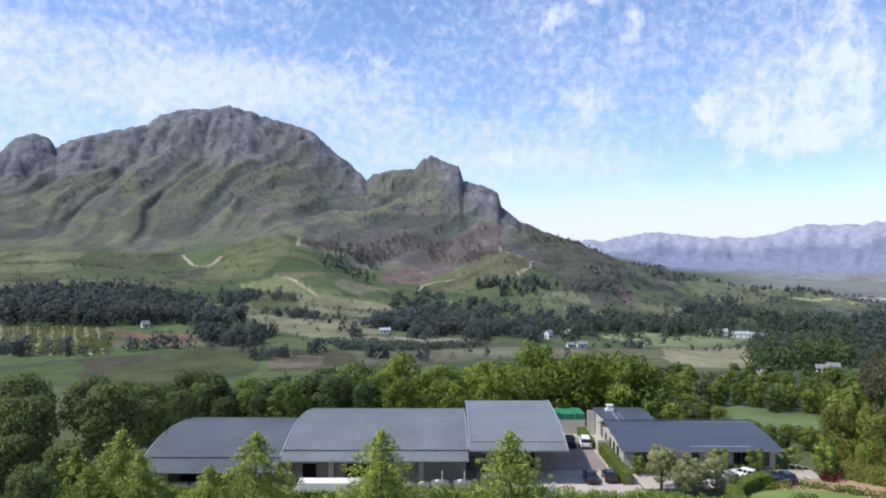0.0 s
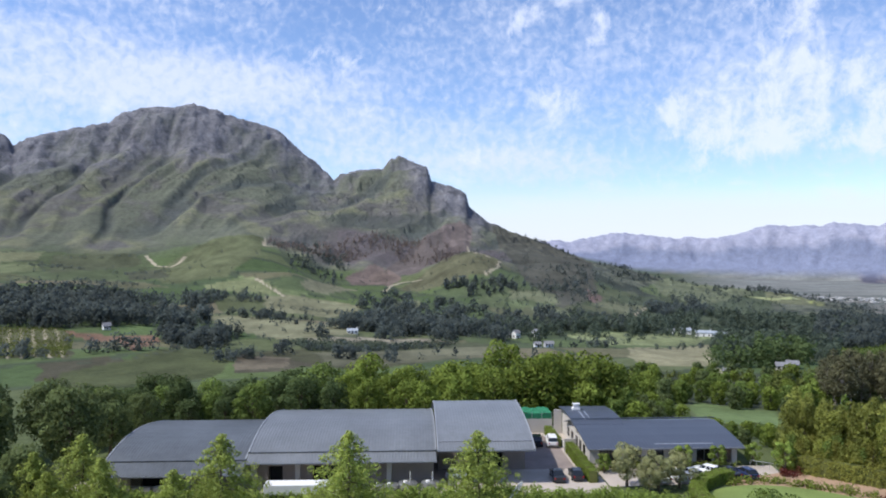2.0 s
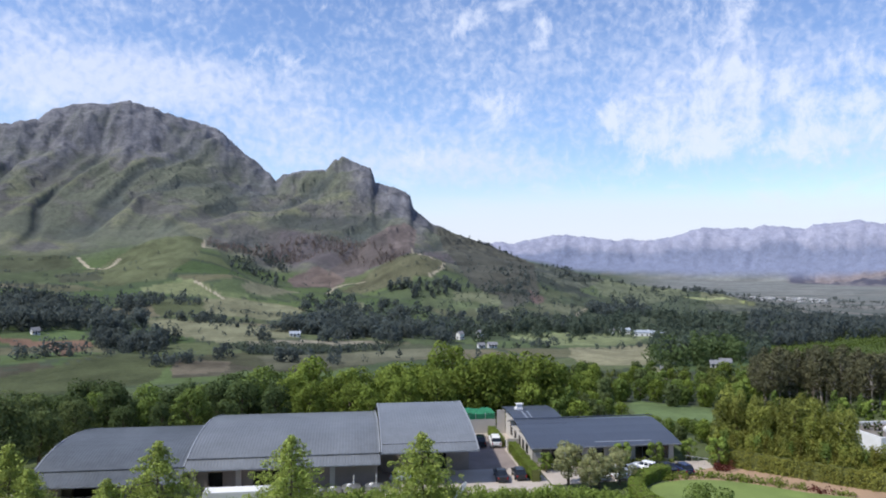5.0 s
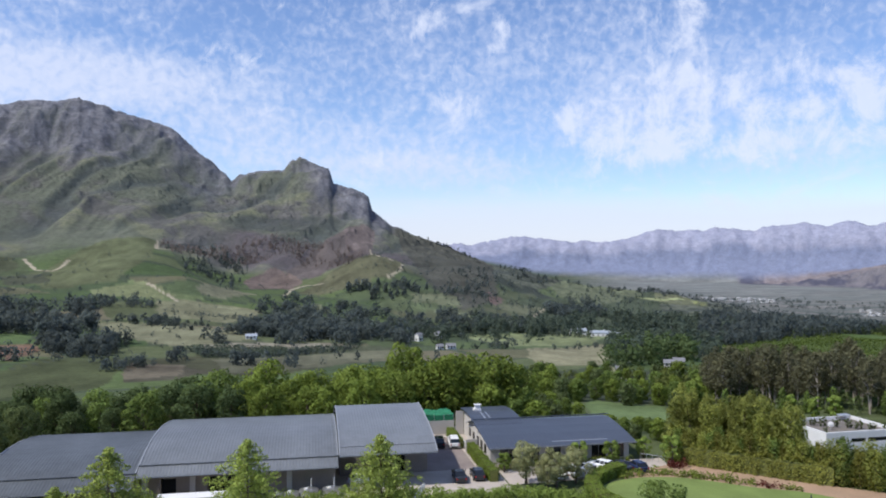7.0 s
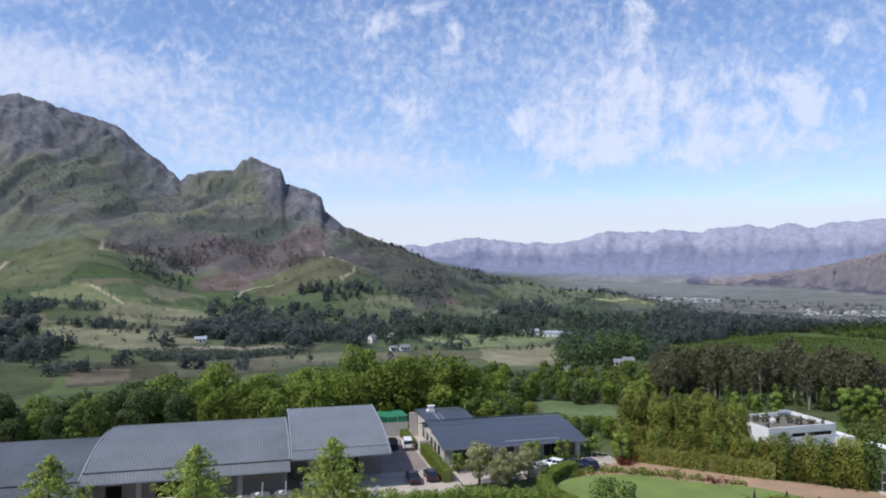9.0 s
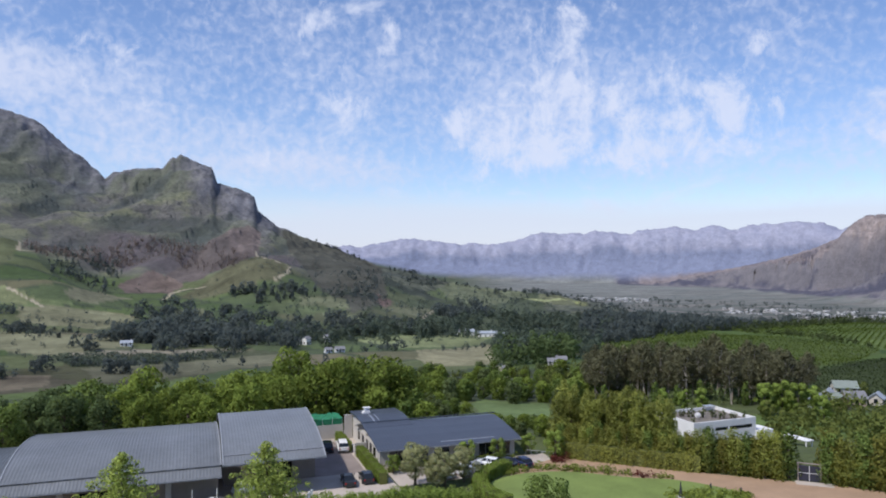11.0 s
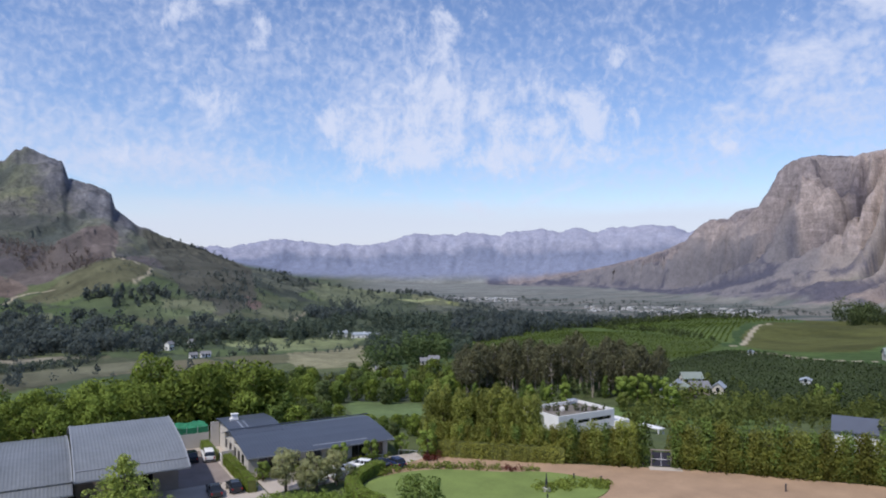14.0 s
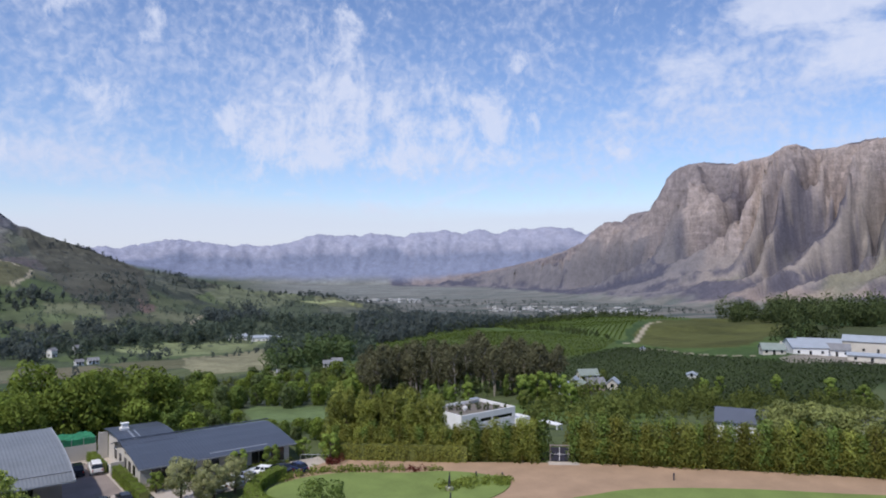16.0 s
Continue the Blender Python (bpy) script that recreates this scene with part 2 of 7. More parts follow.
L_GREEN = leaf("leaf_green", (0.182, 0.25, 0.064))
L_FRESH = leaf("leaf_fresh", (0.28, 0.365, 0.085))
L_DARK = leaf("leaf_dark", (0.15, 0.192, 0.075))
L_OLIVE = leaf("leaf_olive", (0.4, 0.41, 0.2))
L_HEDGE = leaf("leaf_hedge", (0.31, 0.335, 0.085), each=0.28, spread=0.3, scale=0.13, translucent=0.58, island=0.16)
L_GUM = leaf("leaf_gum", (0.165, 0.164, 0.092))
L_RED = leaf("leaf_red", (0.135, 0.042, 0.032))
# distance haze put into the far woods' leaf colour: lifted and bluish
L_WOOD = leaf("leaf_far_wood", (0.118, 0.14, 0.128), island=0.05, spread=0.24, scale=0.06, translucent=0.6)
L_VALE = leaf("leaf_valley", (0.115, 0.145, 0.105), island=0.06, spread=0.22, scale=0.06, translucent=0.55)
L_CLIP = leaf("leaf_clipped", (0.21, 0.28, 0.055), island=0.25)

# ---- building blocks ----


class Net:
    """Gathers corners and faces of one mesh."""

    def __init__(self):
        self.v, self.f = [], []

    def add(self, verts, faces):
        k = len(self.v)
        self.v += [tuple(p) for p in verts]
        self.f += [tuple(i + k for i in face) for face in faces]
        return self

    def box(self, x0, y0, z0, x1, y1, z1):
        return self.add([(x0, y0, z0), (x1, y0, z0), (x1, y1, z0), (x0, y1, z0), (x0, y0, z1), (x1, y0, z1), (x1, y1, z1), (x0, y1, z1)],
                        [(0, 3, 2, 1), (4, 5, 6, 7), (0, 1, 5, 4), (1, 2, 6, 5), (2, 3, 7, 6), (3, 0, 4, 7)])

    def rod(self, a, b, ra, rb=None, sides=8):
        a, b = Vector(a), Vector(b)
        rb = ra if rb is None else rb
        q = (b - a).to_track_quat("Z", "Y")
        vs = []
        for p, r in ((a, ra), (b, rb)):
            vs += [p + q @ Vector((r * math.cos(6.2832 * i / sides), r * math.sin(6.2832 * i / sides), 0)) for i in range(sides)]
        fs = [(i, (i + 1) % sides, sides + (i + 1) % sides, sides + i) for i in range(sides)]
        return self.add(vs, fs + [tuple(range(sides))[::-1], tuple(range(sides, 2 * sides))])

    def prism(self, outline, z0, z1):
        n = len(outline)
        vs = [(x, y, z0) for x, y in outline] + [(x, y, z1) for x, y in outline]
        return self.add(vs, [tuple(range(n))[::-1], tuple(range(n, 2 * n))] + [(i, (i + 1) % n, n + (i + 1) % n, n + i) for i in range(n)])

    def mesh(self, name, smooth=False):
        me = bpy.data.meshes.new(name)
        me.from_pydata(self.v, [], self.f)
        if smooth:
            me.shade_smooth()
        return me


def part(name, net, mat, parent=None, label="", smooth=False, bevel=0.0):
    me = net.mesh(name, smooth)
    if bevel:
        bm = bmesh.new()
        bm.from_mesh(me)
        bmesh.ops.remove_doubles(bm, verts=bm.verts, dist=0.001)
        bmesh.ops.bevel(bm, geom=bm.edges[:], offset=bevel, segments=2, affect="EDGES", profile=0.6)
        bm.to_mesh(me)
        bm.free()
    me.materials.append(mat)
    ob = new(name, me)
    if parent:
        ob.parent = parent
    return tagged(ob, label)


def thing(name, label, category, m=None, group="", kind=""):
    ob = new(name)
    ob.empty_display_size = 0.3
    if m:
        ob.matrix_basis = m
    return tagged(ob, label, category, group, kind)


def structure(name, net, mat, label, category, smooth=False):
    return tagged(part(name, net, mat, None, "", smooth), label, category, "", "structure")


# ---- smooth noise on arrays ----
PERM = np.random.RandomState(7).permutation(512)
GRAD = np.random.RandomState(8).uniform(-1, 1, (512, 2))


def perlin(x, y):
    xi, yi = np.floor(x).astype(int), np.floor(y).astype(int)
    xf, yf = x - xi, y - yi
    u, v = xf * xf * xf * (xf * (xf * 6 - 15) + 10), yf * yf * yf * (yf * (yf * 6 - 15) + 10)

    def g(i, j):
        h = PERM[(PERM[(xi + i) & 511] + yi + j) & 511]
        return GRAD[h, 0] * (xf - i) + GRAD[h, 1] * (yf - j)
    a, b = g(0, 0) * (1 - u) + g(1, 0) * u, g(0, 1) * (1 - u) + g(1, 1) * u
    return (a * (1 - v) + b * v) * 1.5


def fbm(x, y, octaves=4, gain=0.5):
    s, a = 0.0, 1.0
    for k in range(octaves):
        s = s + a * perlin(x * 2 ** k + 17.3 * k, y * 2 ** k + 5.1 * k)
        a *= gain
    return s


def ridged(x, y, octaves=4, gain=0.5):
    s, a = 0.0, 1.0
    for k in range(octaves):
        s = s + a * (1 - 2 * np.abs(perlin(x * 2 ** k + 9.7 * k, y * 2 ** k + 3.3 * k)))
        a *= gain
    return s


def step(a, b, x):
    t = np.clip((x - a) / (b - a), 0, 1)
    return t * t * (3 - 2 * t)


# ---- land ----
# heights of the open land by bearing (degrees from straight ahead) and distance (m)
REACH = np.log([100, 130, 180, 250, 350, 500, 700, 1000, 1400, 2000, 2800])
BEARING = [-60, -35, -15, 0, 10, 20, 30, 40, 55, 65, 90]
LAND = np.array([
    (0, 0, -6, -12, -18, -22, -15, 5, 40, 60, 60),
    (0, 0, -6, -13, -19, -23, -16, 5, 35, 60, 60),
    (0, 0, -8, -16, -22, -27, -26, -6, 25, 50, 50),
    (0, 0, -8, -17, -25, -34, -37, -24, 8, 40, 40),
    (0, 0, -8, -17, -26, -36, -38, -14, 15, 30, 20),
    (0, 0, -8, -16, -25, -34, -40, -45, -35, -60, -110),
    (0, 0, -8, -16, -24, -32, -42, -50, -55, -100, -125),
    (0, 0, -8, -13, -17, -20, -32, -60, -95, -118, -128),
    (0, 0, -6, -11, -14, -14, -22, -60, -100, -120, -128),
    (0, 0, -4, -6, -8, -9, -18, -60, -100, -120, -128),
    (0, 0, -4, -6, -8, -9, -18, -60, -100, -120, -128)], float)
# skylines: bearing and height in degrees as seen from the camera, by mountain
CREST_W = [(-60, 6), (-40, 6), (-32, 6.8), (-31.2, 7.8), (-30, 8.2), (-29.2, 8.05), (-28.7, 7.35), (-27.9, 7.9), (-25.7, 8.6), (-22.7, 9.4), (-21.7, 10.2),
           (-19.9, 10.75), (-18.1, 10.85), (-16.8, 11.2), (-15.4, 10.85), (-13.2, 10.2), (-11, 9.7), (-10.1, 9.2), (-8.8, 7.9), (-7.5, 7.05), (-6.6, 6.2), (-6.2, 5.7),
           (-5.6, 6.2), (-3.8, 6.6), (-2.2, 6.7), (-1.8, 7.3), (-1, 7.75), (0, 7.3), (1.3, 6.85), (1.65, 5.75), (3, 5.4), (4.45, 4.75), (4.75, 3.55), (6, 2.55),
           (8, 1.7), (10.9, 0.7), (14.1, -0.7), (16.7, -1.2), (19.6, -1.95), (22.4, -2.5), (26.2, -2.8), (29, -3.15), (30.8, -3.8)]
CREST_E = [(33, -2.35), (35, -2.05), (36.7, -1.85), (38.8, -1.38), (40.9, -0.93), (42.9, -0.52), (44.9, 0.02), (46.6, 0.5), (48.4, 1.3), (49.3, 2.3), (50.2, 2.95), (51.5, 3), (52.1, 3.5), (53.6, 3.85), (54.3, 5), (54.9, 6.3),
           (55.9, 7.2), (57.4, 7.4), (59.4, 7.15), (60.7, 7.3), (62.2, 7.6), (63.2, 8.25), (63.9, 8.35), (65, 7.9), (66.1, 7.9), (67.1, 8.05), (68.3, 8.3), (70, 8.4), (90, 7)]
CREST_N = [(0, 0.6), (11.3, 0.85), (14, 1), (16, 1.6), (18, 1.45), (20.3, 1.2), (23, 1.1), (24.8, 1.3), (27.1, 1.95), (29.4, 2), (32.1, 2.1), (34.1, 1.8), (35.2, 2.3), (37.4, 2.4),
           (38.9, 2.2), (40.4, 2.45), (41.6, 2.1), (43.3, 2.5), (45.3, 2.6), (47.7, 2.5), (48.7, 2.1), (52, 2.4), (90, 2)]


# spurs and knolls at the foot of the hills: bearing, distance, half widths, height
SPURS = [(-13, 1120, 4.5, 150, 30), (5, 1060, 3.5, 130, 34), (-9.5, 930, 2.5, 70, 14), (-22, 400, 9, 60, 4), (14, 1150, 3, 100, 16)]


def curve_of(rows, a):
    return np.interp(a, [r[0] for r in rows], [r[1] for r in rows])


def plain(a, r):
    """The land without its mountains."""
    lr = np.clip(np.log(np.maximum(r, 1)), REACH[0], REACH[-1])
    k = np.clip(np.searchsorted(REACH, lr) - 1, 0, len(REACH) - 2)
    t = (lr - REACH[k]) / (REACH[k + 1] - REACH[k])
    b = np.clip(a, BEARING[0], BEARING[-1] - 1e-6)
    j = np.clip(np.searchsorted(BEARING, b, side="right") - 1, 0, len(BEARING) - 2)
    bb = np.array(BEARING, float)
    s = (b - bb[j]) / (bb[j + 1] - bb[j])
    s = s * s * (3 - 2 * s)
    z = (LAND[j, k] * (1 - t) + LAND[j, k + 1] * t) * (1 - s) + (LAND[j + 1, k] * (1 - t) + LAND[j + 1, k + 1] * t) * s
    x, y = r * np.sin(np.radians(a)), r * np.cos(np.radians(a))
    z = z + fbm(x / 160, y / 160, 3) * 4 * step(150, 420, r)
    for ba, br, wa, wr, h in SPURS:
        z = z + h * np.exp(-((a - ba) / wa) ** 2 - ((r - br) / wr) ** 2)
    return z


def west_reach(a):
    return np.interp(a, [-60, -30, -14, -9, -3, 1, 4.6, 6, 12, 20, 31, 36], [2150, 2050, 1900, 1840, 1700, 1660, 1620, 1600, 1540, 1460, 1330, 1250])


def east_reach(a):
    return np.interp(a, [37, 41, 47, 54, 60, 70, 90], [4380, 4330, 3780, 3520, 3400, 3380, 3380])


# how the slopes climb from foot to crest: way up the plan, way up the height
WEST_SLOPE = (0, 0.2, 0.45, 0.62, 0.73, 0.80, 0.88, 1.0), (0, 0.12, 0.34, 0.52, 0.62, 0.82, 0.92, 1.0)
EAST_SLOPE = (0, 0.2, 0.4, 0.55, 0.66, 0.76, 0.86, 1.0), (0, 0.05, 0.16, 0.32, 0.56, 0.70, 0.90, 1.0)
NORTH_SLOPE = (0, 0.3, 0.5, 0.62, 0.75, 1.0), (0, 0.2, 0.4, 0.72, 0.86, 1.0)


def height(a, r):
    """The height of the ground at a bearing and a distance; also how far up a mountain it lies, from 0 to 1 (west, east, north)."""
    z = plain(a, r)
    up = []
    x, y = r * np.sin(np.radians(a)), r * np.cos(np.radians(a))
    for rows, reach, foot, slope_, brow, wide, slant, gully, cliff, nose, knob, fade in (
            (CREST_W, west_reach(a), np.interp(a, [-60, -10, 0, 8, 14, 31], [1160, 1130, 1080, 1040, 1060, 1080]), WEST_SLOPE, 0.7, 165, 0.7, 0.026, 0.05, 0.016, 11.0, step(34, 30.5, a)),
            (CREST_E, east_reach(a), np.interp(a, [37, 41, 47, 52.5, 60, 90], [4100, 3900, 3100, 2720, 2400, 2320]), EAST_SLOPE, 0.5, 190, 0.8, 0.06, 0.26, 0.1, 24.0, step(32.5, 35.5, a)),
            (CREST_N, 4850 + 0 * a, 4400 + 0 * a, NORTH_SLOPE, 0.5, 210, 0.4, 0.022, 0.03, 0.02, 20.0, step(2, 9, a))):
        s = np.maximum((r - foot) / (reach - foot), 0)
        smooth = sum(curve_of(rows, a + d) for d in (-4.5, -3, -1.5, 0, 1.5, 3, 4.5)) / 7
        crest = curve_of(rows, a) + (0.17 if rows is CREST_N else 0.10) * fbm(a * (1.1 if rows is CREST_N else 2.2), 0 * a + 0.5, 4, 0.6)
        if rows is CREST_W:        # broken rock along the skyline
            crest = crest + 0.05 * (ridged(a * 1.3 + 3, 0 * a + 0.2, 3, 0.6) - 0.5) * step(7.5, 4.5, a)
        blend = step(0.45, 1.0, s)
        top = EYE + reach * np.tan(np.radians(crest * blend + smooth * (1 - blend)))
        base = plain(a, foot + 0 * r)
        inside = np.clip(s, 0, 1)
        gap = np.maximum(top - base, 0)
        bulge = np.sin(np.pi * inside) ** 0.8
        # broad gullies and spurs that run down the slope aslant, then smaller ones, then crags near the top
        along, climb = np.radians(a) * reach, inside * (reach - foot)
        bend = 0.45 * fbm(along / (2.2 * wide), climb / (2.2 * wide), 3)
        drift = slant * climb
        if rows is CREST_E:        # ribs fall steeply from the cliffs, then trail far to the west across the apron
            drift = (reach - foot) * np.interp(inside, (0, 0.35, 0.55, 1.0), (-0.42, 0.0, 0.2, 0.36))
        lean = (along - drift) / wide + bend
        big = ridged(lean + 11, climb / (2.6 * wide) + 3, 2, 0.45) - 0.5
        small = ridged(lean * 2.7 + 1.3 * bend + 5, climb / (1.3 * wide), 3, 0.5) - 0.5
        crag = step(brow - 0.2, brow + 0.1, inside)
        shelf = np.interp(np.clip(inside + nose * bulge * (big + 0.3 * small), 0, 1), *slope_)
        if rows is CREST_E:        # a long concave apron at its western end
            shelf = shelf ** (1 + 0.5 * step(55, 43, a))
        rise = gap * (shelf + bulge * ((gully + (cliff - gully) * crag) * (big + (0.5 if rows is CREST_E else 0.18) * small)))
        # narrow ravines between the spurs
        ravine = step(0.16, 0.02, np.abs(perlin(lean * 0.8 + 4, climb / (3.0 * wide) + 8))) * step(0.06, 0.25, inside) * step(0.97, 0.75, inside)
        if rows is CREST_W:
            rise = rise - 9.0 * np.minimum(gap / 120, 1) * ravine
        grit = 120 if rows is CREST_N else 52
        rough = ridged(x / grit + bend, y / grit, 3, 0.5) - 0.5
        rise = rise + np.minimum(gap / 60, 1) * bulge ** 0.5 * (0.6 + crag * knob) * rough
        m = z * (1 - inside) + base * inside + rise
        m = m + (z - m) * step(1.0, 1.7, s) if rows is not CREST_N else m - np.maximum(s - 1, 0) * gap
        m = np.where(s < 1, np.minimum(m, EYE + r * np.tan(np.radians(crest - 0.12))), m)
        m = m * fade + (1 - fade) * z
        up.append((inside * (s > 0) * fade * step(2.2, 1.6, s), lean, big, small, ravine))
        z = np.where((s > 0) & (fade > 0), np.maximum(z, m), z)
    return z, up


def ground_at(x, y):
    a, r = np.degrees(np.arctan2(x, y)), np.hypot(x, y)
    return height(np.atleast_1d(np.asarray(a, float)), np.atleast_1d(np.asarray(r, float)))[0]


# land cover by outline on the plan: fields (base colour, corners), tracks (half width, line), woods
FIELDS = []
FIELDS.append(((0.17, 0.17, 0.09), [(-311, 498), (-247, 505), (-222, 477), (-160, 338), (-221, 354)]))
FIELDS.append(((0.27, 0.155, 0.095), [(-232, 489), (-180, 498), (-166, 474), (-137, 356), (-185, 460), (-221, 474)]))
FIELDS.append(((0.1, 0.16, 0.05), [(-229, 527), (-228, 630), (-176, 498), (-208, 487)]))
FIELDS.append(((0.145, 0.135, 0.08), [(-168, 327), (-146, 343), (-133, 339), (-129, 293), (-144, 284)]))
FIELDS.append(((0.11, 0.15, 0.05), [(-119, 255), (-129, 296), (-129, 335), (-133, 435), (-105, 432), (-89, 324), (-93, 241)]))
FIELDS.append(((0.16, 0.145, 0.09), [(-80, 317), (-89, 381), (-94, 432), (-76, 424), (-41, 360), (-58, 323)]))
FIELDS.append(((0.13, 0.135, 0.065), [(-94, 432), (-55, 476), (-33, 442), (11, 386), (-23, 337), (-39, 343), (-68, 379)]))
FIELDS.append(((0.06, 0.085, 0.035), [(-85, 498), (-59, 513), (35, 508), (30, 486), (-66, 448)]))
FIELDS.append(((0.16, 0.175, 0.075), [(-191, 678), (-149, 658), (-68, 596), (-51, 513), (-89, 501), (-174, 634)]))
FIELDS.append(((0.36, 0.31, 0.25), [(-76, 550), (-60, 601), (-42, 554), (-65, 526)]))
FIELDS.append(((0.22, 0.21, 0.105), [(-162, 802), (-148, 829), (-59, 827), (-58, 776), (-137, 769)]))
FIELDS.append(((0.14, 0.18, 0.065), [(-254, 874), (-219, 935), (-166, 853), (-113, 861), (-155, 796), (-210, 837)]))
FIELDS.append(((0.105, 0.125, 0.05), [(-235, 833), (-157, 775), (-59, 784), (-68, 632), (-184, 691)]))
FIELDS.append(((0.128, 0.146, 0.062), [(-376, 1039), (-329, 1166), (-248, 1222), (-226, 1074), (-241, 932), (-311, 899)]))
FIELDS.append(((0.12, 0.135, 0.06), [(-615, 936), (-533, 1054), (-433, 857), (-505, 768)]))
FIELDS.append(((0.1, 0.13, 0.055), [(-629, 1006), (-543, 1074), (-401, 1108), (-348, 960), (-429, 862)]))
FIELDS.append(((0.155, 0.115, 0.098), [(-102, 1103), (-60, 1177), (-45, 1160), (-16, 1062), (-85, 1023)]))
FIELDS.append(((0.125, 0.102, 0.094), [(-41, 1160), (50, 1357), (119, 1406), (84, 1224), (14, 1107), (-21, 1105)]))
FIELDS.append(((0.12, 0.12, 0.06), [(-19, 1006), (23, 1097), (102, 1207), (140, 1086), (105, 967), (12, 957)]))
FIELDS.append(((0.1, 0.13, 0.055), [(80, 860), (160, 926), (178, 807), (108, 771), (74, 795)]))
FIELDS.append(((0.1, 0.135, 0.055), [(-48, 865), (8, 885), (7, 801), (-44, 807)]))
FIELDS.append(((0.2, 0.235, 0.095), [(125, 591), (270, 655), (248, 574), (220, 535), (144, 506)]))
FIELDS.append(((0.25, 0.235, 0.125), [(153, 492), (229, 535), (159, 364), (123, 371), (130, 418)]))
FIELDS.append(((0.1, 0.12, 0.058), [(255, 1012), (345, 1066), (299, 900), (231, 812)]))
FIELDS.append(((0.105, 0.14, 0.055), [(371, 1145), (647, 1572), (504, 1157), (386, 1062)]))
FIELDS.append(((0.14, 0.15, 0.075), [(515, 1183), (878, 1456), (623, 1048), (472, 1083)]))
FIELDS.append(((0.12, 0.175, 0.052), [(86, 212), (102, 193), (85, 160), (67, 162)]))
FIELDS.append(((0.09, 0.125, 0.04), [(426, 517), (557, 517), (595, 473), (637, 415), (642, 406), (474, 360), (336, 268), (346, 321), (371, 404)]))
FIELDS.append(((0.085, 0.115, 0.038), [(283, 484), (389, 530), (364, 422), (334, 270), (266, 229), (232, 229), (202, 304)]))
FIELDS.append(((0.09, 0.096, 0.03), [(334, 261), (486, 353), (645, 402), (678, 344), (418, 209), (331, 185), (306, 216)]))
FIELDS.append(((0.05, 0.066, 0.028), [(236, 222), (302, 241), (275, 142), (299, 107), (187, 79), (171, 100), (166, 127), (208, 194)]))
FIELDS.append(((0.084, 0.084, 0.064), [(168, 1447), (316, 1670), (420, 1647), (242, 905), (166, 776), (161, 977)]))
FIELDS.append(((0.07, 0.09, 0.048), [(299, 1011), (454, 1145), (677, 1338), (466, 878), (324, 727), (199, 603)]))
FIELDS.append(((0.16, 0.165, 0.085), [(-187, 659), (-167, 660), (-114, 571), (-48, 587), (-46, 559), (-102, 530), (-162, 586)]))
FIELDS.append(((0.085, 0.105, 0.05), [(-157, 760), (-58, 774), (-72, 683), (-140, 702)]))
FIELDS.append(((0.15, 0.15, 0.08), [(-78, 508), (39, 514), (42, 497), (-22, 505), (-76, 500)]))
FIELDS.append(((0.1, 0.15, 0.05), [(-212, 556), (-222, 625), (-178, 490), (-204, 494)]))
FIELDS.append(((0.105, 0.12, 0.06), [(-525, 1064), (-424, 1110), (-401, 1081), (-448, 996), (-469, 936)]))
FIELDS.append(((0.085, 0.095, 0.055), [(-402, 1013), (-352, 1023), (-321, 959), (-360, 926)]))
FIELDS.append(((0.15, 0.15, 0.075), [(-420, 904), (-349, 914), (-290, 863), (-324, 818)]))
FIELDS.append(((0.1, 0.115, 0.06), [(-94, 560), (30, 508), (71, 480), (19, 412), (-20, 471), (-77, 464)]))
FIELDS.append(((0.072, 0.086, 0.04), [(478, 224), (523, 197), (509, 169), (364, 121), (328, 139), (375, 181)]))
FIELDS.append(((0.115, 0.165, 0.05), [(139, 153), (186, 136), (133, 97), (118, 129)]))
FIELDS.append(((0.32, 0.285, 0.24), [(284, 149), (379, 135), (304, 109), (271, 135)]))
FIELDS.append(((0.19, 0.19, 0.098), [(-164, 798), (-146, 818), (-96, 832), (-54, 806), (-79, 689), (-143, 705)]))
FIELDS.append(((0.19, 0.215, 0.088), [(-253, 883), (-228, 910), (-202, 923), (-150, 841), (-166, 821), (-238, 843)]))
FIELDS.append(((0.185, 0.185, 0.105), [(-137, 883), (-115, 1004), (-72, 954), (-101, 877), (-128, 870)]))
FIELDS.append(((0.21, 0.21, 0.11), [(-183, 649), (-134, 636), (-79, 602), (-50, 598), (-41, 545), (-89, 501), (-129, 531)]))
FIELDS.append(((0.3, 0.27, 0.19), [(-75, 513), (-2, 540), (31, 516), (34, 499), (-34, 514), (-74, 501)]))
FIELDS.append(((0.2, 0.2, 0.115), [(-58, 443), (-31, 461), (44, 479), (67, 476), (45, 417), (-40, 347)]))
FIELDS.append(((0.15, 0.18, 0.065), [(-146, 303), (-131, 340), (-133, 434), (-86, 423), (-87, 346), (-84, 297), (-122, 262)]))
FIELDS.append(((0.3, 0.25, 0.16), [(-96, 410), (-62, 382), (-60, 333), (-82, 327)]))
FIELDS.append(((0.13, 0.2, 0.06), [(-234, 555), (-220, 629), (-180, 498), (-209, 500)]))
FIELDS.append(((0.17, 0.2, 0.085), [(-600, 960), (-525, 1022), (-486, 957), (-537, 859)]))
FIELDS.append(((0.2, 0.21, 0.1), [(-637, 1018), (-583, 1052), (-542, 1072), (-529, 1030), (-608, 973)]))
FIELDS.append(((0.13, 0.14, 0.075), [(211, 836), (271, 930), (347, 976), (262, 828)]))
FIELDS.append(((0.2, 0.22, 0.12), [(461, 1214), (545, 1324), (541, 1210), (458, 1112)]))
FIELDS.append(((0.27, 0.3, 0.12), [(545, 1146), (627, 1146), (696, 1170), (578, 1105)]))
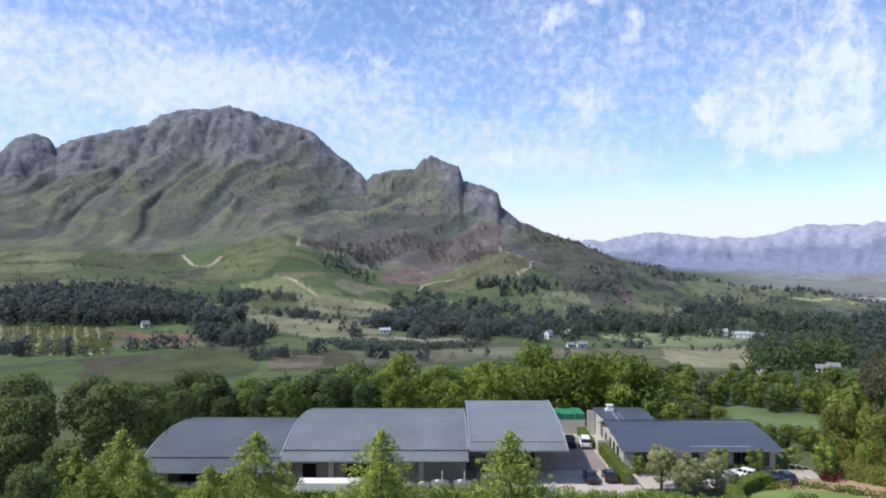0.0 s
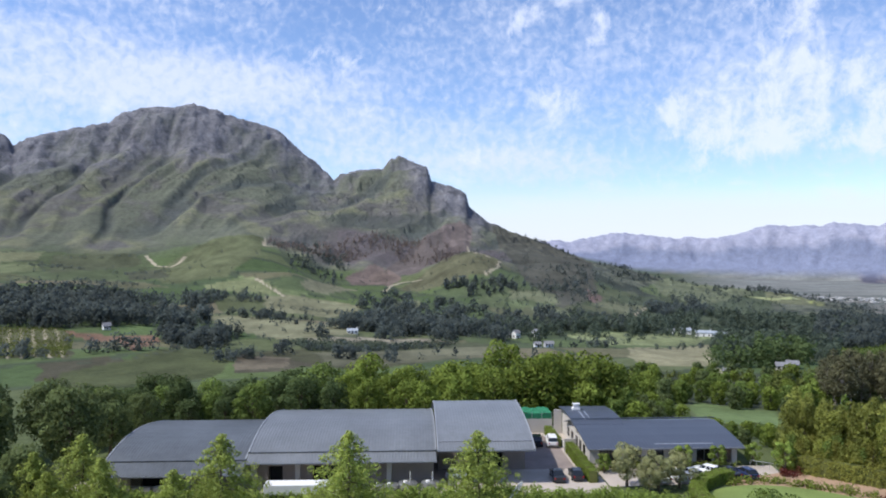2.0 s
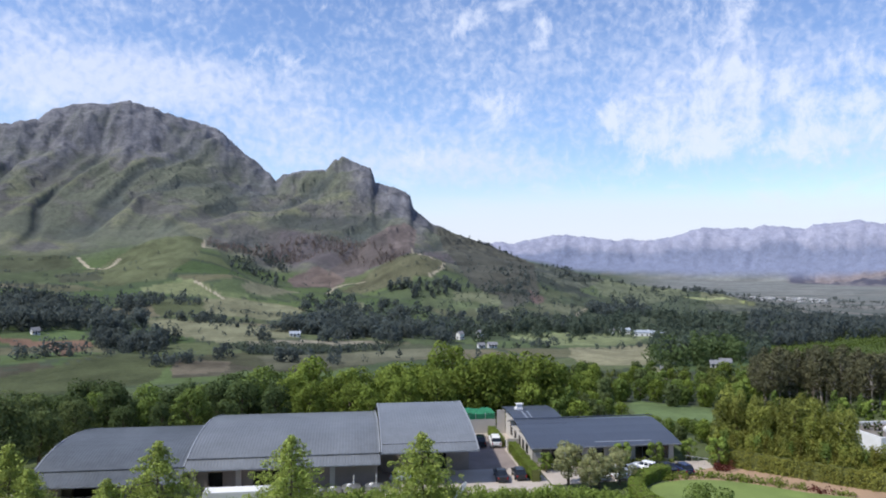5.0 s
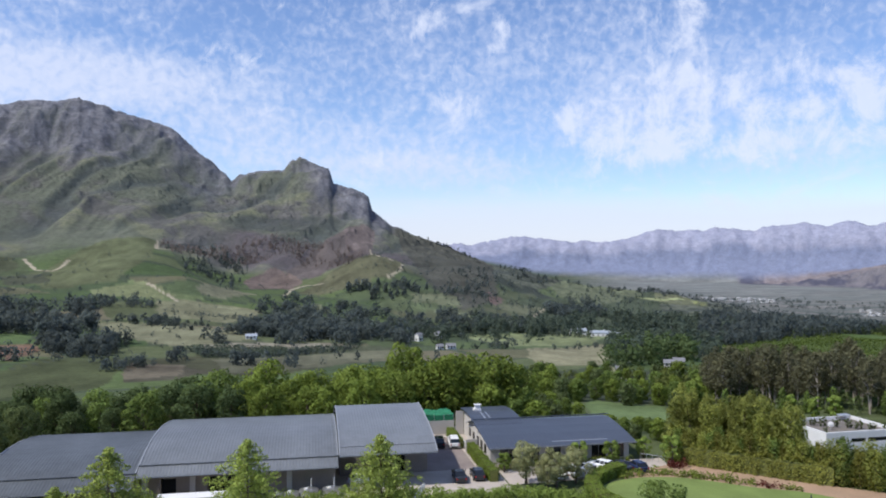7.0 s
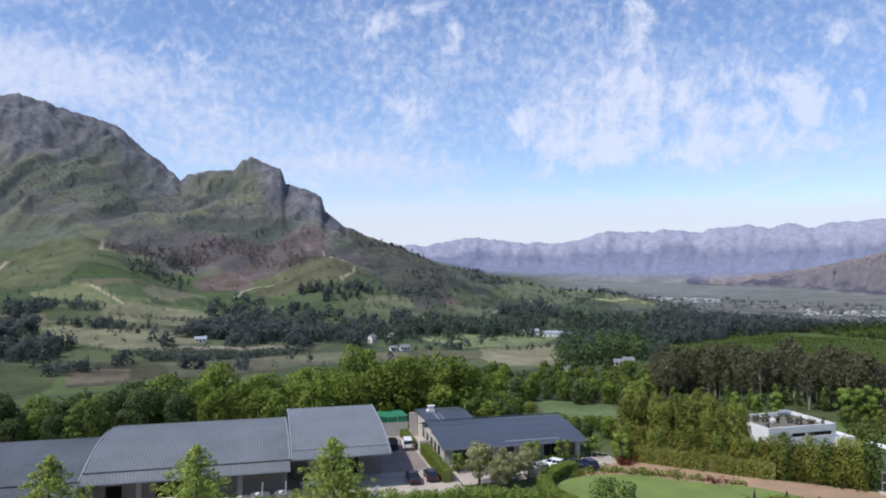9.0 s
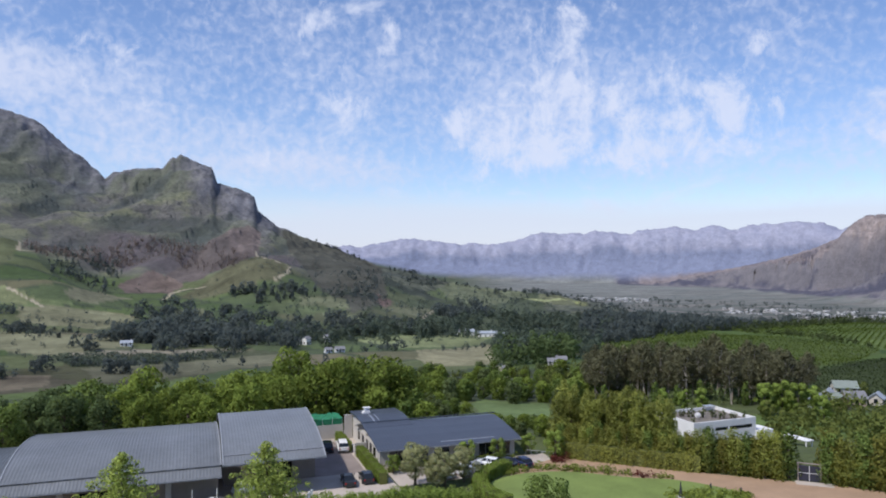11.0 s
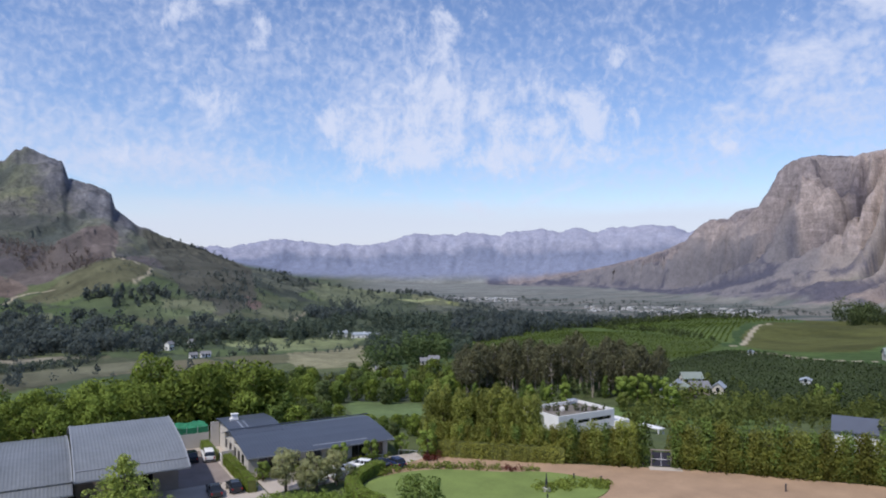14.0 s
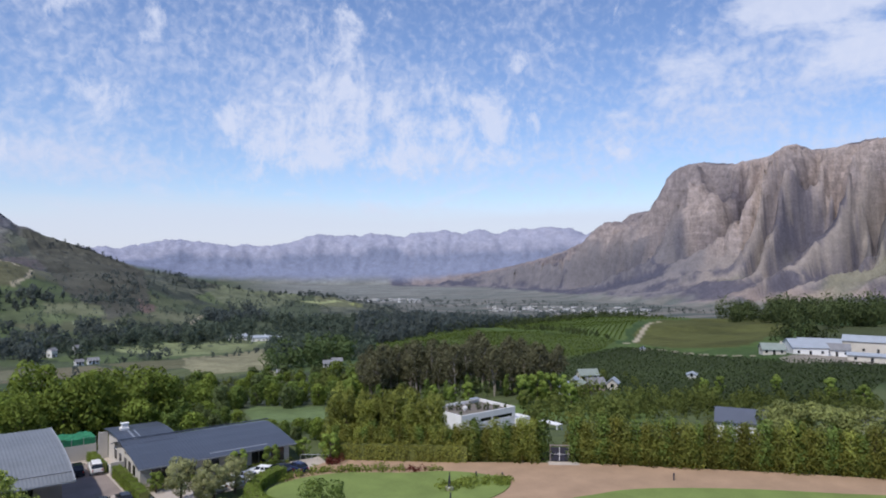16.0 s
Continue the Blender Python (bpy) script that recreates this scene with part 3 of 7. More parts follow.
FIELDS.append(((0.13, 0.15, 0.08), [(425, 1221), (1361, 3125), (581, 1183), (399, 969), (401, 1127)]))
FIELDS.append(((0.15, 0.1, 0.085), [(248, 992), (260, 941), (227, 860), (220, 877)]))
FIELDS.append(((0.14, 0.155, 0.08), [(125, 892), (179, 879), (170, 803), (117, 833)]))
FIELDS.append(((0.15, 0.165, 0.085), [(-27, 872), (11, 872), (20, 801), (-22, 795)]))
FIELDS.append(((0.13, 0.15, 0.08), [(136, 787), (169, 767), (172, 728), (131, 725)]))
FIELDS.append(((0.165, 0.13, 0.118), [(58, 1354), (96, 1396), (120, 1385), (102, 1231), (59, 1209)]))
FIELDS.append(((0.165, 0.122, 0.1), [(-86, 1054), (-58, 1129), (-36, 1153), (-14, 1094), (-32, 1031)]))
TRACKS = []
TRACKS.append((4, [(100, 1245), (117, 1076), (136, 1071), (123, 1019), (102, 976)]))
TRACKS.append((5, [(-36, 968), (-30, 1031), (-12, 1059), (14, 1054)]))
TRACKS.append((4, [(-200, 915), (-171, 860), (-146, 818)]))
TRACKS.append((4, [(-405, 1106), (-380, 1073), (-351, 1050), (-345, 1098)]))
TRACKS.append((4, [(-248, 1222), (-237, 1154), (-213, 1192), (-186, 1233)]))
TRACKS.append((4, [(260, 812), (319, 949)]))
TRACKS.append((3.4, [(322, 256), (333, 256), (403, 300), (489, 352)]))
TRACKS.append((3, [(295, 226), (288, 160)]))
TRACKS.append((1.6, [(-308, 494), (-222, 352)]))
TRACKS.append((1.6, [(-300, 495), (-216, 353)]))
TRACKS.append((1.6, [(-291, 496), (-209, 354)]))
TRACKS.append((1.6, [(-284, 498), (-202, 352)]))
TRACKS.append((1.6, [(-276, 500), (-192, 346)]))
TRACKS.append((1.6, [(-268, 500), (-184, 344)]))
TRACKS.append((1.6, [(-261, 502), (-176, 342)]))
TRACKS.append((1.6, [(-253, 502), (-170, 342)]))
TRACKS.append((1.6, [(-245, 502), (-164, 342)]))
TRACKS.append((5, [(154, 353), (141, 313), (135, 292)]))
BANKS = []          # grassy banks and hedges between the fields
BANKS.append((1.9, [(-603, 965), (-576, 997), (-528, 1028)]))
BANKS.append((1.9, [(-516, 824), (-469, 900)]))
BANKS.append((1.9, [(-484, 958), (-522, 1025)]))
BANKS.append((1.9, [(-448, 995), (-413, 1049)]))
BANKS.append((1.9, [(-623, 997), (-594, 1028), (-572, 1063)]))
BANKS.append((1.9, [(-235, 833), (-202, 806), (-162, 772)]))
BANKS.append((1.9, [(-147, 698), (-112, 687), (-77, 672)]))
BANKS.append((1.9, [(-165, 814), (-123, 836)]))
BANKS.append((1.9, [(-77, 667), (-53, 796)]))
BANKS.append((1.9, [(-127, 525), (-89, 497)]))
BANKS.append((1.9, [(-72, 493), (-34, 505), (30, 490)]))
BANKS.append((1.9, [(-131, 340), (-123, 365), (-131, 441)]))
BANKS.append((1.9, [(-130, 435), (-103, 426), (-81, 415)]))
BANKS.append((1.9, [(-153, 324), (-135, 342)]))
BANKS.append((1.9, [(155, 562), (205, 577), (246, 599)]))
BANKS.append((1.9, [(152, 481), (223, 531)]))
BANKS.append((1.9, [(115, 734), (171, 725), (255, 809)]))
BANKS.append((1.9, [(345, 970), (382, 929), (432, 909)]))
BANKS.append((1.9, [(437, 1062), (513, 1044), (577, 1010)]))
BANKS.append((1.9, [(362, 1065), (420, 1041)]))
WOODS = {}
INNER = [(386, 434), (359, 355), (344, 305), (334, 272)]
WOODS["left"] = [(-400, 623), (-400, 693), (-322, 755), (-260, 718), (-195, 544), (-232, 499), (-316, 493)]
WOODS["clump"] = [(-166, 474), (-181, 547), (-124, 512), (-73, 436), (-72, 406), (-129, 420)]
WOODS["middle"] = [(-66, 574), (-47, 703), (9, 736), (67, 728), (84, 602), (68, 487), (-2, 515), (-41, 545)]
WOODS["notch"] = [(-280, 774), (-230, 815), (-191, 678), (-232, 654)]
WOODS["strip"] = [(-70, 850), (-26, 951), (72, 782), (164, 744), (134, 609), (98, 698), (-52, 772)]
WOODS["pines"] = [(42, 941), (88, 947), (150, 910), (122, 866), (78, 841)]
WOODS["hollow"] = [(162, 737), (290, 704), (254, 618), (144, 570), (130, 592)]
WOODS["spur"] = [(299, 912), (420, 1041), (393, 879), (305, 804)]
WOODS["east"] = [(366, 840), (545, 838), (345, 531), (280, 632)]
WOODS["copse"] = [(194, 446), (270, 479), (207, 358), (165, 336), (148, 339)]
WOODS["burnt"] = [(-248, 1222), (-46, 1314), (47, 1269), (-43, 1218), (-223, 1147)]
WOODS["gully"] = [(-222, 1093), (-102, 1225), (-105, 985), (-156, 1063)]
WOODS["flank"] = [(214, 1050), (308, 1085), (222, 829), (193, 819)]
WOODS["ridge"] = [(338, 1261), (465, 1402), (471, 1266), (383, 1213)]
WOODS["belt"] = [(296, 505), (426, 581), (470, 545), (527, 490), (527, 490), (377, 436), (300, 453)]
WOODS["crest"] = [(606, 389), (644, 321), (637, 227), (499, 178), (438, 219), (611, 380)]
WOODS["sheds"] = [(325, 184), (368, 190), (391, 171), (315, 165)]
WOODS["clumpb"] = [(-185, 509), (-228, 650), (-191, 673), (-156, 564), (-170, 507)]
WOODS["ledge"] = [(-232, 818), (-162, 813), (-150, 752), (-205, 744)]
WOODS["ledgeb"] = [(-173, 663), (-130, 681), (-74, 607), (-109, 570)]
WOODS["hamlet"] = [(-42, 562), (-42, 712), (-3, 796), (64, 759), (44, 525), (-2, 545), (-24, 564)]
WOODS["valley"] = [(70, 730), (181, 757), (222, 731), (183, 600), (124, 603), (78, 592)]
WOODS["valleyb"] = [(262, 797), (377, 844), (433, 743), (343, 588), (308, 689), (214, 635)]
WOODS["shoulder"] = [(298, 903), (369, 1042), (410, 1012), (409, 916), (316, 798)]
WOODS["gullyb"] = [(204, 1099), (314, 1274), (240, 911), (191, 815)]
WOODS["bushes"] = [(80, 945), (166, 1005), (295, 996), (300, 866), (184, 746), (79, 784)]
WOODS["bushesb"] = [(394, 1138), (595, 1156), (546, 1010), (424, 868), (275, 741)]
WOODS["bushesc"] = [(-195, 981), (-136, 991), (-105, 994), (-105, 994), (-122, 888), (-173, 985)]
WOODS["farbelt"] = [(624, 1364), (668, 1343), (791, 1274), (711, 1208), (624, 1232)]
WOODS["dark"] = [(507, 862), (585, 811), (675, 738), (675, 738), (345, 471), (296, 503)]
WOODS["grove"] = [(150, 159), (177, 156), (198, 141), (198, 127), (169, 100), (132, 97), (103, 106)]
WOODS["beltb"] = [(380, 512), (553, 522), (631, 424), (631, 424), (430, 406), (340, 458)]
WOODS["hedgea"] = [(-536, 1010), (-452, 1006), (-443, 987), (-520, 981)]
WOODS["hedgeb"] = [(-514, 1058), (-418, 1105), (-416, 1100), (-509, 1046)]
WOODS["hedgec"] = [(-418, 998), (-337, 1007), (-329, 986), (-408, 972)]
WOODS["hedged"] = [(-212, 749), (-168, 812), (-164, 794), (-206, 728)]
WOODS["hedgee"] = [(-148, 742), (-61, 745), (-60, 722), (-144, 724)]
WOODS["hedgef"] = [(-416, 896), (-328, 886), (-318, 859), (-394, 849)]
WOODS["hedgeg"] = [(-67, 898), (18, 900), (18, 900), (-67, 898)]
WOODS["scorched"] = [(-70, 1240), (37, 1246), (96, 1233), (67, 1090), (-21, 1198)]
WOODS["lowbelt"] = [(-246, 1189), (-140, 1259), (-93, 1157), (-106, 1108), (-168, 1120)]
WOODS["scrub"] = [(133, 124), (173, 118), (202, 77), (179, 69), (150, 88)]


def within(x, y, outline):
    """Which of the points lie inside the outline."""
    hit = np.zeros(len(x), bool)
    n = len(outline)
    for i in range(n):
        (xa, ya), (xb, yb) = outline[i], outline[(i + 1) % n]
        if ya != yb:
            hit ^= ((ya > y) != (yb > y)) & (x < (xb - xa) * (y - ya) / (yb - ya) + xa)
    return hit


def beside(x, y, line):
    """How far the points lie from a line of several legs."""
    best = np.full(len(x), 1e9)
    for (xa, ya), (xb, yb) in zip(line, line[1:]):
        dx, dy = xb - xa, yb - ya
        t = np.clip(((x - xa) * dx + (y - ya) * dy) / (dx * dx + dy * dy + 1e-9), 0, 1)
        best = np.minimum(best, np.hypot(x - xa - t * dx, y - ya - t * dy))
    return best


def land_colour(a, r, z, up):
    x, y = r * np.sin(np.radians(a)), r * np.cos(np.radians(a))
    n1, n2 = fbm(x / 140, y / 140, 4), fbm(x / 35, y / 35, 4)
    c = np.empty((len(a), 3))
    c[:] = (0.085, 0.105, 0.04)
    # patchwork of fields: crooked strips of differing crops
    u = x * 0.93 + y * 0.36 + 40 * perlin(x / 300, y / 300)
    v = y * 0.93 - x * 0.36 + 40 * perlin(x / 260 + 7, y / 260)
    edge = (np.minimum(np.abs(u / 120 - np.round(u / 120)) * 120, np.abs(v / 70 - np.round(v / 70)) * 70) < 2.2 + 0.003 * r)[:, None]
    cell = (np.floor(u / 120) * 31 + np.floor(v / 70) * 17).astype(int)
    palette = np.array([(0.10, 0.14, 0.045), (0.13, 0.15, 0.06), (0.075, 0.115, 0.035), (0.17, 0.155, 0.08), (0.095, 0.125, 0.05), (0.12, 0.165, 0.05), (0.2, 0.17, 0.1), (0.07, 0.10, 0.04)])
    field = palette[PERM[cell & 511] & 7]
    wild = np.array((0.062, 0.08, 0.042))
    field = np.where(edge, wild * 0.9, field * 0.9)
    k = (step(210, 330, r))[:, None]
    mute = (0.3 + 0.4 * step(2, 10, a) * step(420, 600, r))[:, None]
    c = c * (1 - k) + (field * (1 - mute) + wild * mute) * k
    # littered ground under the hollow's trees, their shade put into its colour
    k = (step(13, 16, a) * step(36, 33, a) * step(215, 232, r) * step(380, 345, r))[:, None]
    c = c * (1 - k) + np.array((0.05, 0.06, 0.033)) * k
    # dark vines on the hill
    k = (step(36, 40, a) * step(225, 270, r) * step(900, 700, r))[:, None]
    band = (np.floor((y + 0.35 * x + 25 * perlin(x / 200, y / 200)) / 75).astype(int) % 3)[:, None]
    vines = np.where(band == 0, (0.052, 0.085, 0.024), np.where(band == 1, (0.07, 0.105, 0.028), (0.042, 0.072, 0.022)))
    c = c * (1 - k) + vines * k
    # the far plain
    k = (step(900, 1500, r) * step(19, 27, a) * step(-45, -75, z))[:, None]
    stripe = (0.5 + 0.5 * np.clip(fbm(x / 420, y / 70, 4) * 2.6, -1, 1))[:, None]
    c = c * (1 - k) + (np.array((0.082, 0.098, 0.08)) * stripe + np.array((0.18, 0.17, 0.135)) * (1 - stripe)) * k
    # far plain and the foot of the northern range, distance haze put into the colour
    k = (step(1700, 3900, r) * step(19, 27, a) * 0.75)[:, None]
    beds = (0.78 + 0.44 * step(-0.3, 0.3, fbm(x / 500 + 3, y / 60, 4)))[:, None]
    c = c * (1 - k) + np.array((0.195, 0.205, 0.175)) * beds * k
    rock, scrub = np.zeros(len(a)), 0.25 * step(300, 600, r)
    # west mountain: grass and heath below, scorched woods, grey crags above
    # distance haze put into these tones: lighter and bluer than the cover itself
    w, lean, big, small, ravine = up[0]
    t = step(0.0, 0.14, w + 0.05 * n1)[:, None] * step(0.0, 0.02, w)[:, None]
    grass = np.array((0.13, 0.14, 0.092)) + np.array((0.048, 0.044, 0.012)) * step(0.0, 0.35, n1 + 0.25 * big)[:, None]
    heath = np.array((0.13, 0.126, 0.104))
    mix_ = step(-0.3, 0.5, n1 + n2 * 0.7 - 0.35 * big + (w - 0.4) * 0.6)[:, None]
    hill = grass * (1 - mix_) + heath * mix_
    brush_shade = (np.maximum(0.4 * step(0.05, -0.4, big + 0.4 * small), 0.75 * ravine) * step(0.1, 0.25, w))[:, None]           # dark brush in the gullies, deepened with their bluish shade
    hill = hill * (1 - brush_shade) + np.array((0.075, 0.087, 0.077)) * brush_shade
    bush = (step(6, 11, a) * step(-0.5, 0.1, n1 + n2))[:, None]          # bushy eastern flank
    hill = hill * (1 - bush) + np.array((0.052, 0.062, 0.043)) * bush
    burnt = (step(-9, -5.5, a) * step(9.5, 7, a) * step(0.10, 0.16, w + 0.04 * n2) * step(0.40, 0.3, w + 0.06 * n1))[:, None]
    hill = hill * (1 - burnt) + np.array((0.11, 0.097, 0.09)) * burnt
    sight = np.degrees(np.arctan2(z - EYE, r)) + 0.25 * n1 + 0.2 * n2          # a dark strip below the crag, placed by its angle from the camera
    strip = (step(-6.8, -5.4, a) * step(2.6, 1.2, a) * step(1.75, 2.0, sight) * step(3.2, 2.85, sight) * 0.7)[:, None]
    hill = hill * (1 - strip) + np.array((0.06, 0.068, 0.06)) * strip
    high = np.interp(a, [-36, -30, -24, -20, -8, -6, -2, 0, 3, 5.5, 8], [0.6, 0.66, 0.72, 0.75, 0.78, 0.86, 0.93, 0.86, 0.7, 0.7, 1.2])
    hill = hill * np.interp(a, [-36, -24, -14], [0.78, 0.86, 1.0])[:, None]          # shade put into the colour: slopes darkened towards the west
    rock_w = step(-0.2, 0.14, w - high + 0.13 * n1 + 0.07 * n2 + 0.07 * big)
    grain = (0.5 + 0.5 * np.clip(0.8 * fbm(a * 0.8, z / 90, 4), -1, 1))[:, None]
    pale = (0.5 + 0.5 * np.clip(1.1 * fbm(a * 1.1, z / 60, 4) + 0.3 * small, -1, 1))[:, None]
    crags = np.array((0.118, 0.121, 0.126)) * (1 - pale) + np.array((0.198, 0.196, 0.188)) * pale
    hill = hill * (1 - rock_w[:, None]) + crags * rock_w[:, None]
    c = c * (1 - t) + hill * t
    outcrop = step(0.3, 0.5, n2 + 0.4 * big) * step(0.25, 0.5, w) * 0.45
    rock, scrub = rock + t[:, 0] * np.maximum(rock_w, outcrop), scrub * (1 - t[:, 0]) + t[:, 0] * (1 - 0.8 * rock_w) * (0.55 + 0.45 * step(0.1, 0.3, w))
    # east mountain: pale grass, scree and brown heath on the apron, warm grey cliffs above
    e, lean, big, small, _ = up[1]
    lo = 0.06 * step(57, 45, a)
    t = step(lo, lo + 0.12, e + 0.1 * n1)[:, None] * step(0, 0.03, e)[:, None]
    tongue = fbm(lean * 0.8 + 4 + 0.6 * n1, e * 2.6, 4, 0.55)
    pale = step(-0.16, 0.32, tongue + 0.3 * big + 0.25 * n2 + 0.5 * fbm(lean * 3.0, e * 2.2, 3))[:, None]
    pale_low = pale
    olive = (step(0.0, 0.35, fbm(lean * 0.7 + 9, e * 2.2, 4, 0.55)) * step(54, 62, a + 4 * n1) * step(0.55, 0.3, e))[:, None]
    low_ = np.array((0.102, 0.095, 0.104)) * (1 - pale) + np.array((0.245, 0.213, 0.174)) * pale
    low_ = low_ * (1 - 0.8 * olive) + np.array((0.195, 0.187, 0.118)) * 0.8 * olive
    sand = (step(0.0, 0.3, fbm(lean * 0.6 + 2, e * 5 + 3, 3)) * step(0.24, 0.12, e) * step(51, 56, a))[:, None]
    low_ = low_ * (1 - 0.6 * sand) + np.array((0.34, 0.27, 0.2)) * 0.6 * sand
    # relief shading put into the rock colour: ribs paler, hollows darker
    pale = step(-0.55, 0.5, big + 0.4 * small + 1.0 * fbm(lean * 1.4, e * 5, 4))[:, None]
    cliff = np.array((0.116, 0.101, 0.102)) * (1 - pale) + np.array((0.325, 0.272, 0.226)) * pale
    block_shade = (step(60.5, 59.0, a + 0.6 * n2) * step(0.58, 0.7, e))[:, None]          # darker western block, its shadow put into the colour
    cliff = cliff * (1 - 0.45 * block_shade) + np.array((0.115, 0.11, 0.118)) * 0.45 * block_shade
    west = step(60, 54.5, a + 2 * n1)[:, None]         # western shoulder's heath tinted with a bluish shadow
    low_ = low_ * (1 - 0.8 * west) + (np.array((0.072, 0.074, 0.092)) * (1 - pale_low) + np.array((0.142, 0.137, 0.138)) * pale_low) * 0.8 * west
    k = step(-0.08, 0.1, e - np.interp(a, [44, 48, 52, 56, 60, 66, 70], [0.8, 0.66, 0.6, 0.56, 0.5, 0.56, 0.6]) + 0.12 * tongue + 0.06 * n1 + 0.08 * big)
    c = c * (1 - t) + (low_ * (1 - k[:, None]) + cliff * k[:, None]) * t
    rock, scrub = rock * (1 - t[:, 0]) + t[:, 0] * (0.12 + 0.73 * k), scrub * (1 - 0.8 * t[:, 0])
    # northern range, far off, with bluish haze put into its colours
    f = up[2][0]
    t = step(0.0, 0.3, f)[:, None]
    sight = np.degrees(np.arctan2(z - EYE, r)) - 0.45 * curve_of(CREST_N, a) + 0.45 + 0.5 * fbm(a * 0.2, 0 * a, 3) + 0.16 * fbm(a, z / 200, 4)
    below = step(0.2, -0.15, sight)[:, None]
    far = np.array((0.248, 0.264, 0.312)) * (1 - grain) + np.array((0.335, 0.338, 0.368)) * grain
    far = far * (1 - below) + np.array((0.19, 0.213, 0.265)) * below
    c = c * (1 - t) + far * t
    rock, scrub = rock * (1 - t[:, 0]) + 0.28 * t[:, 0] * (1 - 0.8 * below[:, 0]), scrub * (1 - t[:, 0])
    # fields and tracks with slightly crooked edges
    # a slight blue haze put into every land colour so far
    c = c * np.array((0.98, 0.98, 1.1))
    xw, yw = x + 3.0 * fbm(x / 30, y / 30, 2), y + 5.0 * fbm(x / 30 + 9, y / 30, 2)
    for colour, outline in FIELDS:
        k = within(xw, yw, outline)
        streak = 1 + 0.2 * np.clip(fbm(x[k] / 9, y[k] / 40, 3), -1, 1) + 0.25 * n1[k] + 0.25 * n2[k]
        # fields toned down close by, and like the hill towards the west
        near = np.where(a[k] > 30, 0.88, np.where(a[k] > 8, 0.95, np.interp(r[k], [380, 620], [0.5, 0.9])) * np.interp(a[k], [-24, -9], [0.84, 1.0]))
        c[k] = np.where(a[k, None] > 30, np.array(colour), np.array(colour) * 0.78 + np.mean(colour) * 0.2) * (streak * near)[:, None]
        scrub[k] *= 0.3
    for half, line in BANKS:
        k = beside(x, y, line) < half * np.maximum(0.6, r / 700) * (0.7 + 0.9 * np.clip(fbm(x / 25, y / 25, 2), -0.5, 0.8))
        c[k], scrub[k] = (0.06, 0.07, 0.046), 0.4
    for half, line in TRACKS:
        k = beside(x, y, line) < half * np.maximum(0.45, r / 2100)
        c[k] = (0.34, 0.3, 0.22)
        rock[k], scrub[k] = 0, 0
    return np.clip(c, 0.01, 0.9), np.clip(rock, 0, 1), np.clip(scrub, 0, 1)


def build_land():
    fine = np.concatenate([np.arange(-36, 9.9, 0.14), np.arange(9.9, 74.01, 0.18)])
    rough = np.concatenate([np.arange(78, 320, 8)])
    az = np.concatenate([fine, rough])
    rad = np.concatenate([[0.0, 40, 80], np.geomspace(100, 1000, 150), np.linspace(1000, 2100, 185)[1:], np.linspace(2100, 3450, 110)[1:], np.linspace(3450, 4380, 36)[1:], np.linspace(4380, 4940, 34)[1:]])
    A, R = np.meshgrid(az, rad)
    aa = np.where(A > 180, A - 360, A)
    a, r = aa.ravel(), R.ravel()
    z, up = height(a, r)
    x, y = r * np.sin(np.radians(a)), r * np.cos(np.radians(a))
    nr, na = A.shape
    col, rock, scrub = land_colour(a, r, z, up)
    i = np.arange(nr - 1)[:, None] * na + np.arange(na)[None]
    j = np.arange(nr - 1)[:, None] * na + (np.arange(na)[None] + 1) % na
    faces = np.stack([i, i + na, j + na, j], -1).reshape(-1, 4)
    me = bpy.data.meshes.new("ground")
    me.vertices.add(len(x))
    me.vertices.foreach_set("co", np.stack([x, y, z], -1).ravel())
    me.loops.add(faces.size)
    me.loops.foreach_set("vertex_index", faces[:, ::-1].ravel().astype(np.int32))
    me.polygons.add(len(faces))
    me.polygons.foreach_set("loop_start", np.arange(0, faces.size, 4, dtype=np.int32))
    me.update(calc_edges=True)
    me.validate()
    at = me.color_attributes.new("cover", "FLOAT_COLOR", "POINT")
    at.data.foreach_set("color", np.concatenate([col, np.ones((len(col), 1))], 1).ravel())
    for name, values in (("rock", rock), ("scrub", scrub)):
        me.attributes.new(name, "FLOAT", "POINT").data.foreach_set("value", values)
    me.shade_smooth()
    me.materials.append(M_LAND)
    return tagged(new("ground", me), "green valley land with fields, scrubby slopes and rocky mountains", "ground", "", "structure")


build_land()

# ---- paved and mown ground round the buildings ----


def sheet_of(name, outline, z, mat, label, category, thick=0.3):
    return structure(name, Net().prism(outline, z - thick, z), mat, label, category)


def oval(cx, cy, a, b, turn, n=48, t0=0.0, t1=360.0):
    c, s = math.cos(radians(turn)), math.sin(radians(turn))
    out = []
    for i in range(n):
        t = radians(t0 + (t1 - t0) * i / n)
        u, v = a * math.cos(t), b * math.sin(t)
        out.append((cx + u * c - v * s, cy + u * s + v * c))
    return out


sheet_of("yard", [(-46, 93), (27, 93), (27, 130), (-46, 130)], 0.03, M_PAVE, "pale grey concrete yard round the wine cellar", "paving")
sheet_of("yard_inset", [(4, 103.8), (24.3, 103.8), (24.3, 122), (4, 122)], 0.06, M_PAVE_DARK, "darker square in the yard", "paving")
sheet_of("parking", [(27.2, 95.5), (53, 97), (54, 104), (27.2, 105)], 0.03, M_PAVE, "pale paved parking strip before the office", "paving")
sheet_of("drive", [(44, 97.2), (56.5, 101.5), (66.8, 90.6), (81, 78.8), (84, 76.8), (105.5, 53.5), (122, 34), (118, 20), (84, 40), (60, 60), (50, 70), (44, 80)], 0.035, M_DRIVE,
         "reddish brown brick driveway", "driveway")
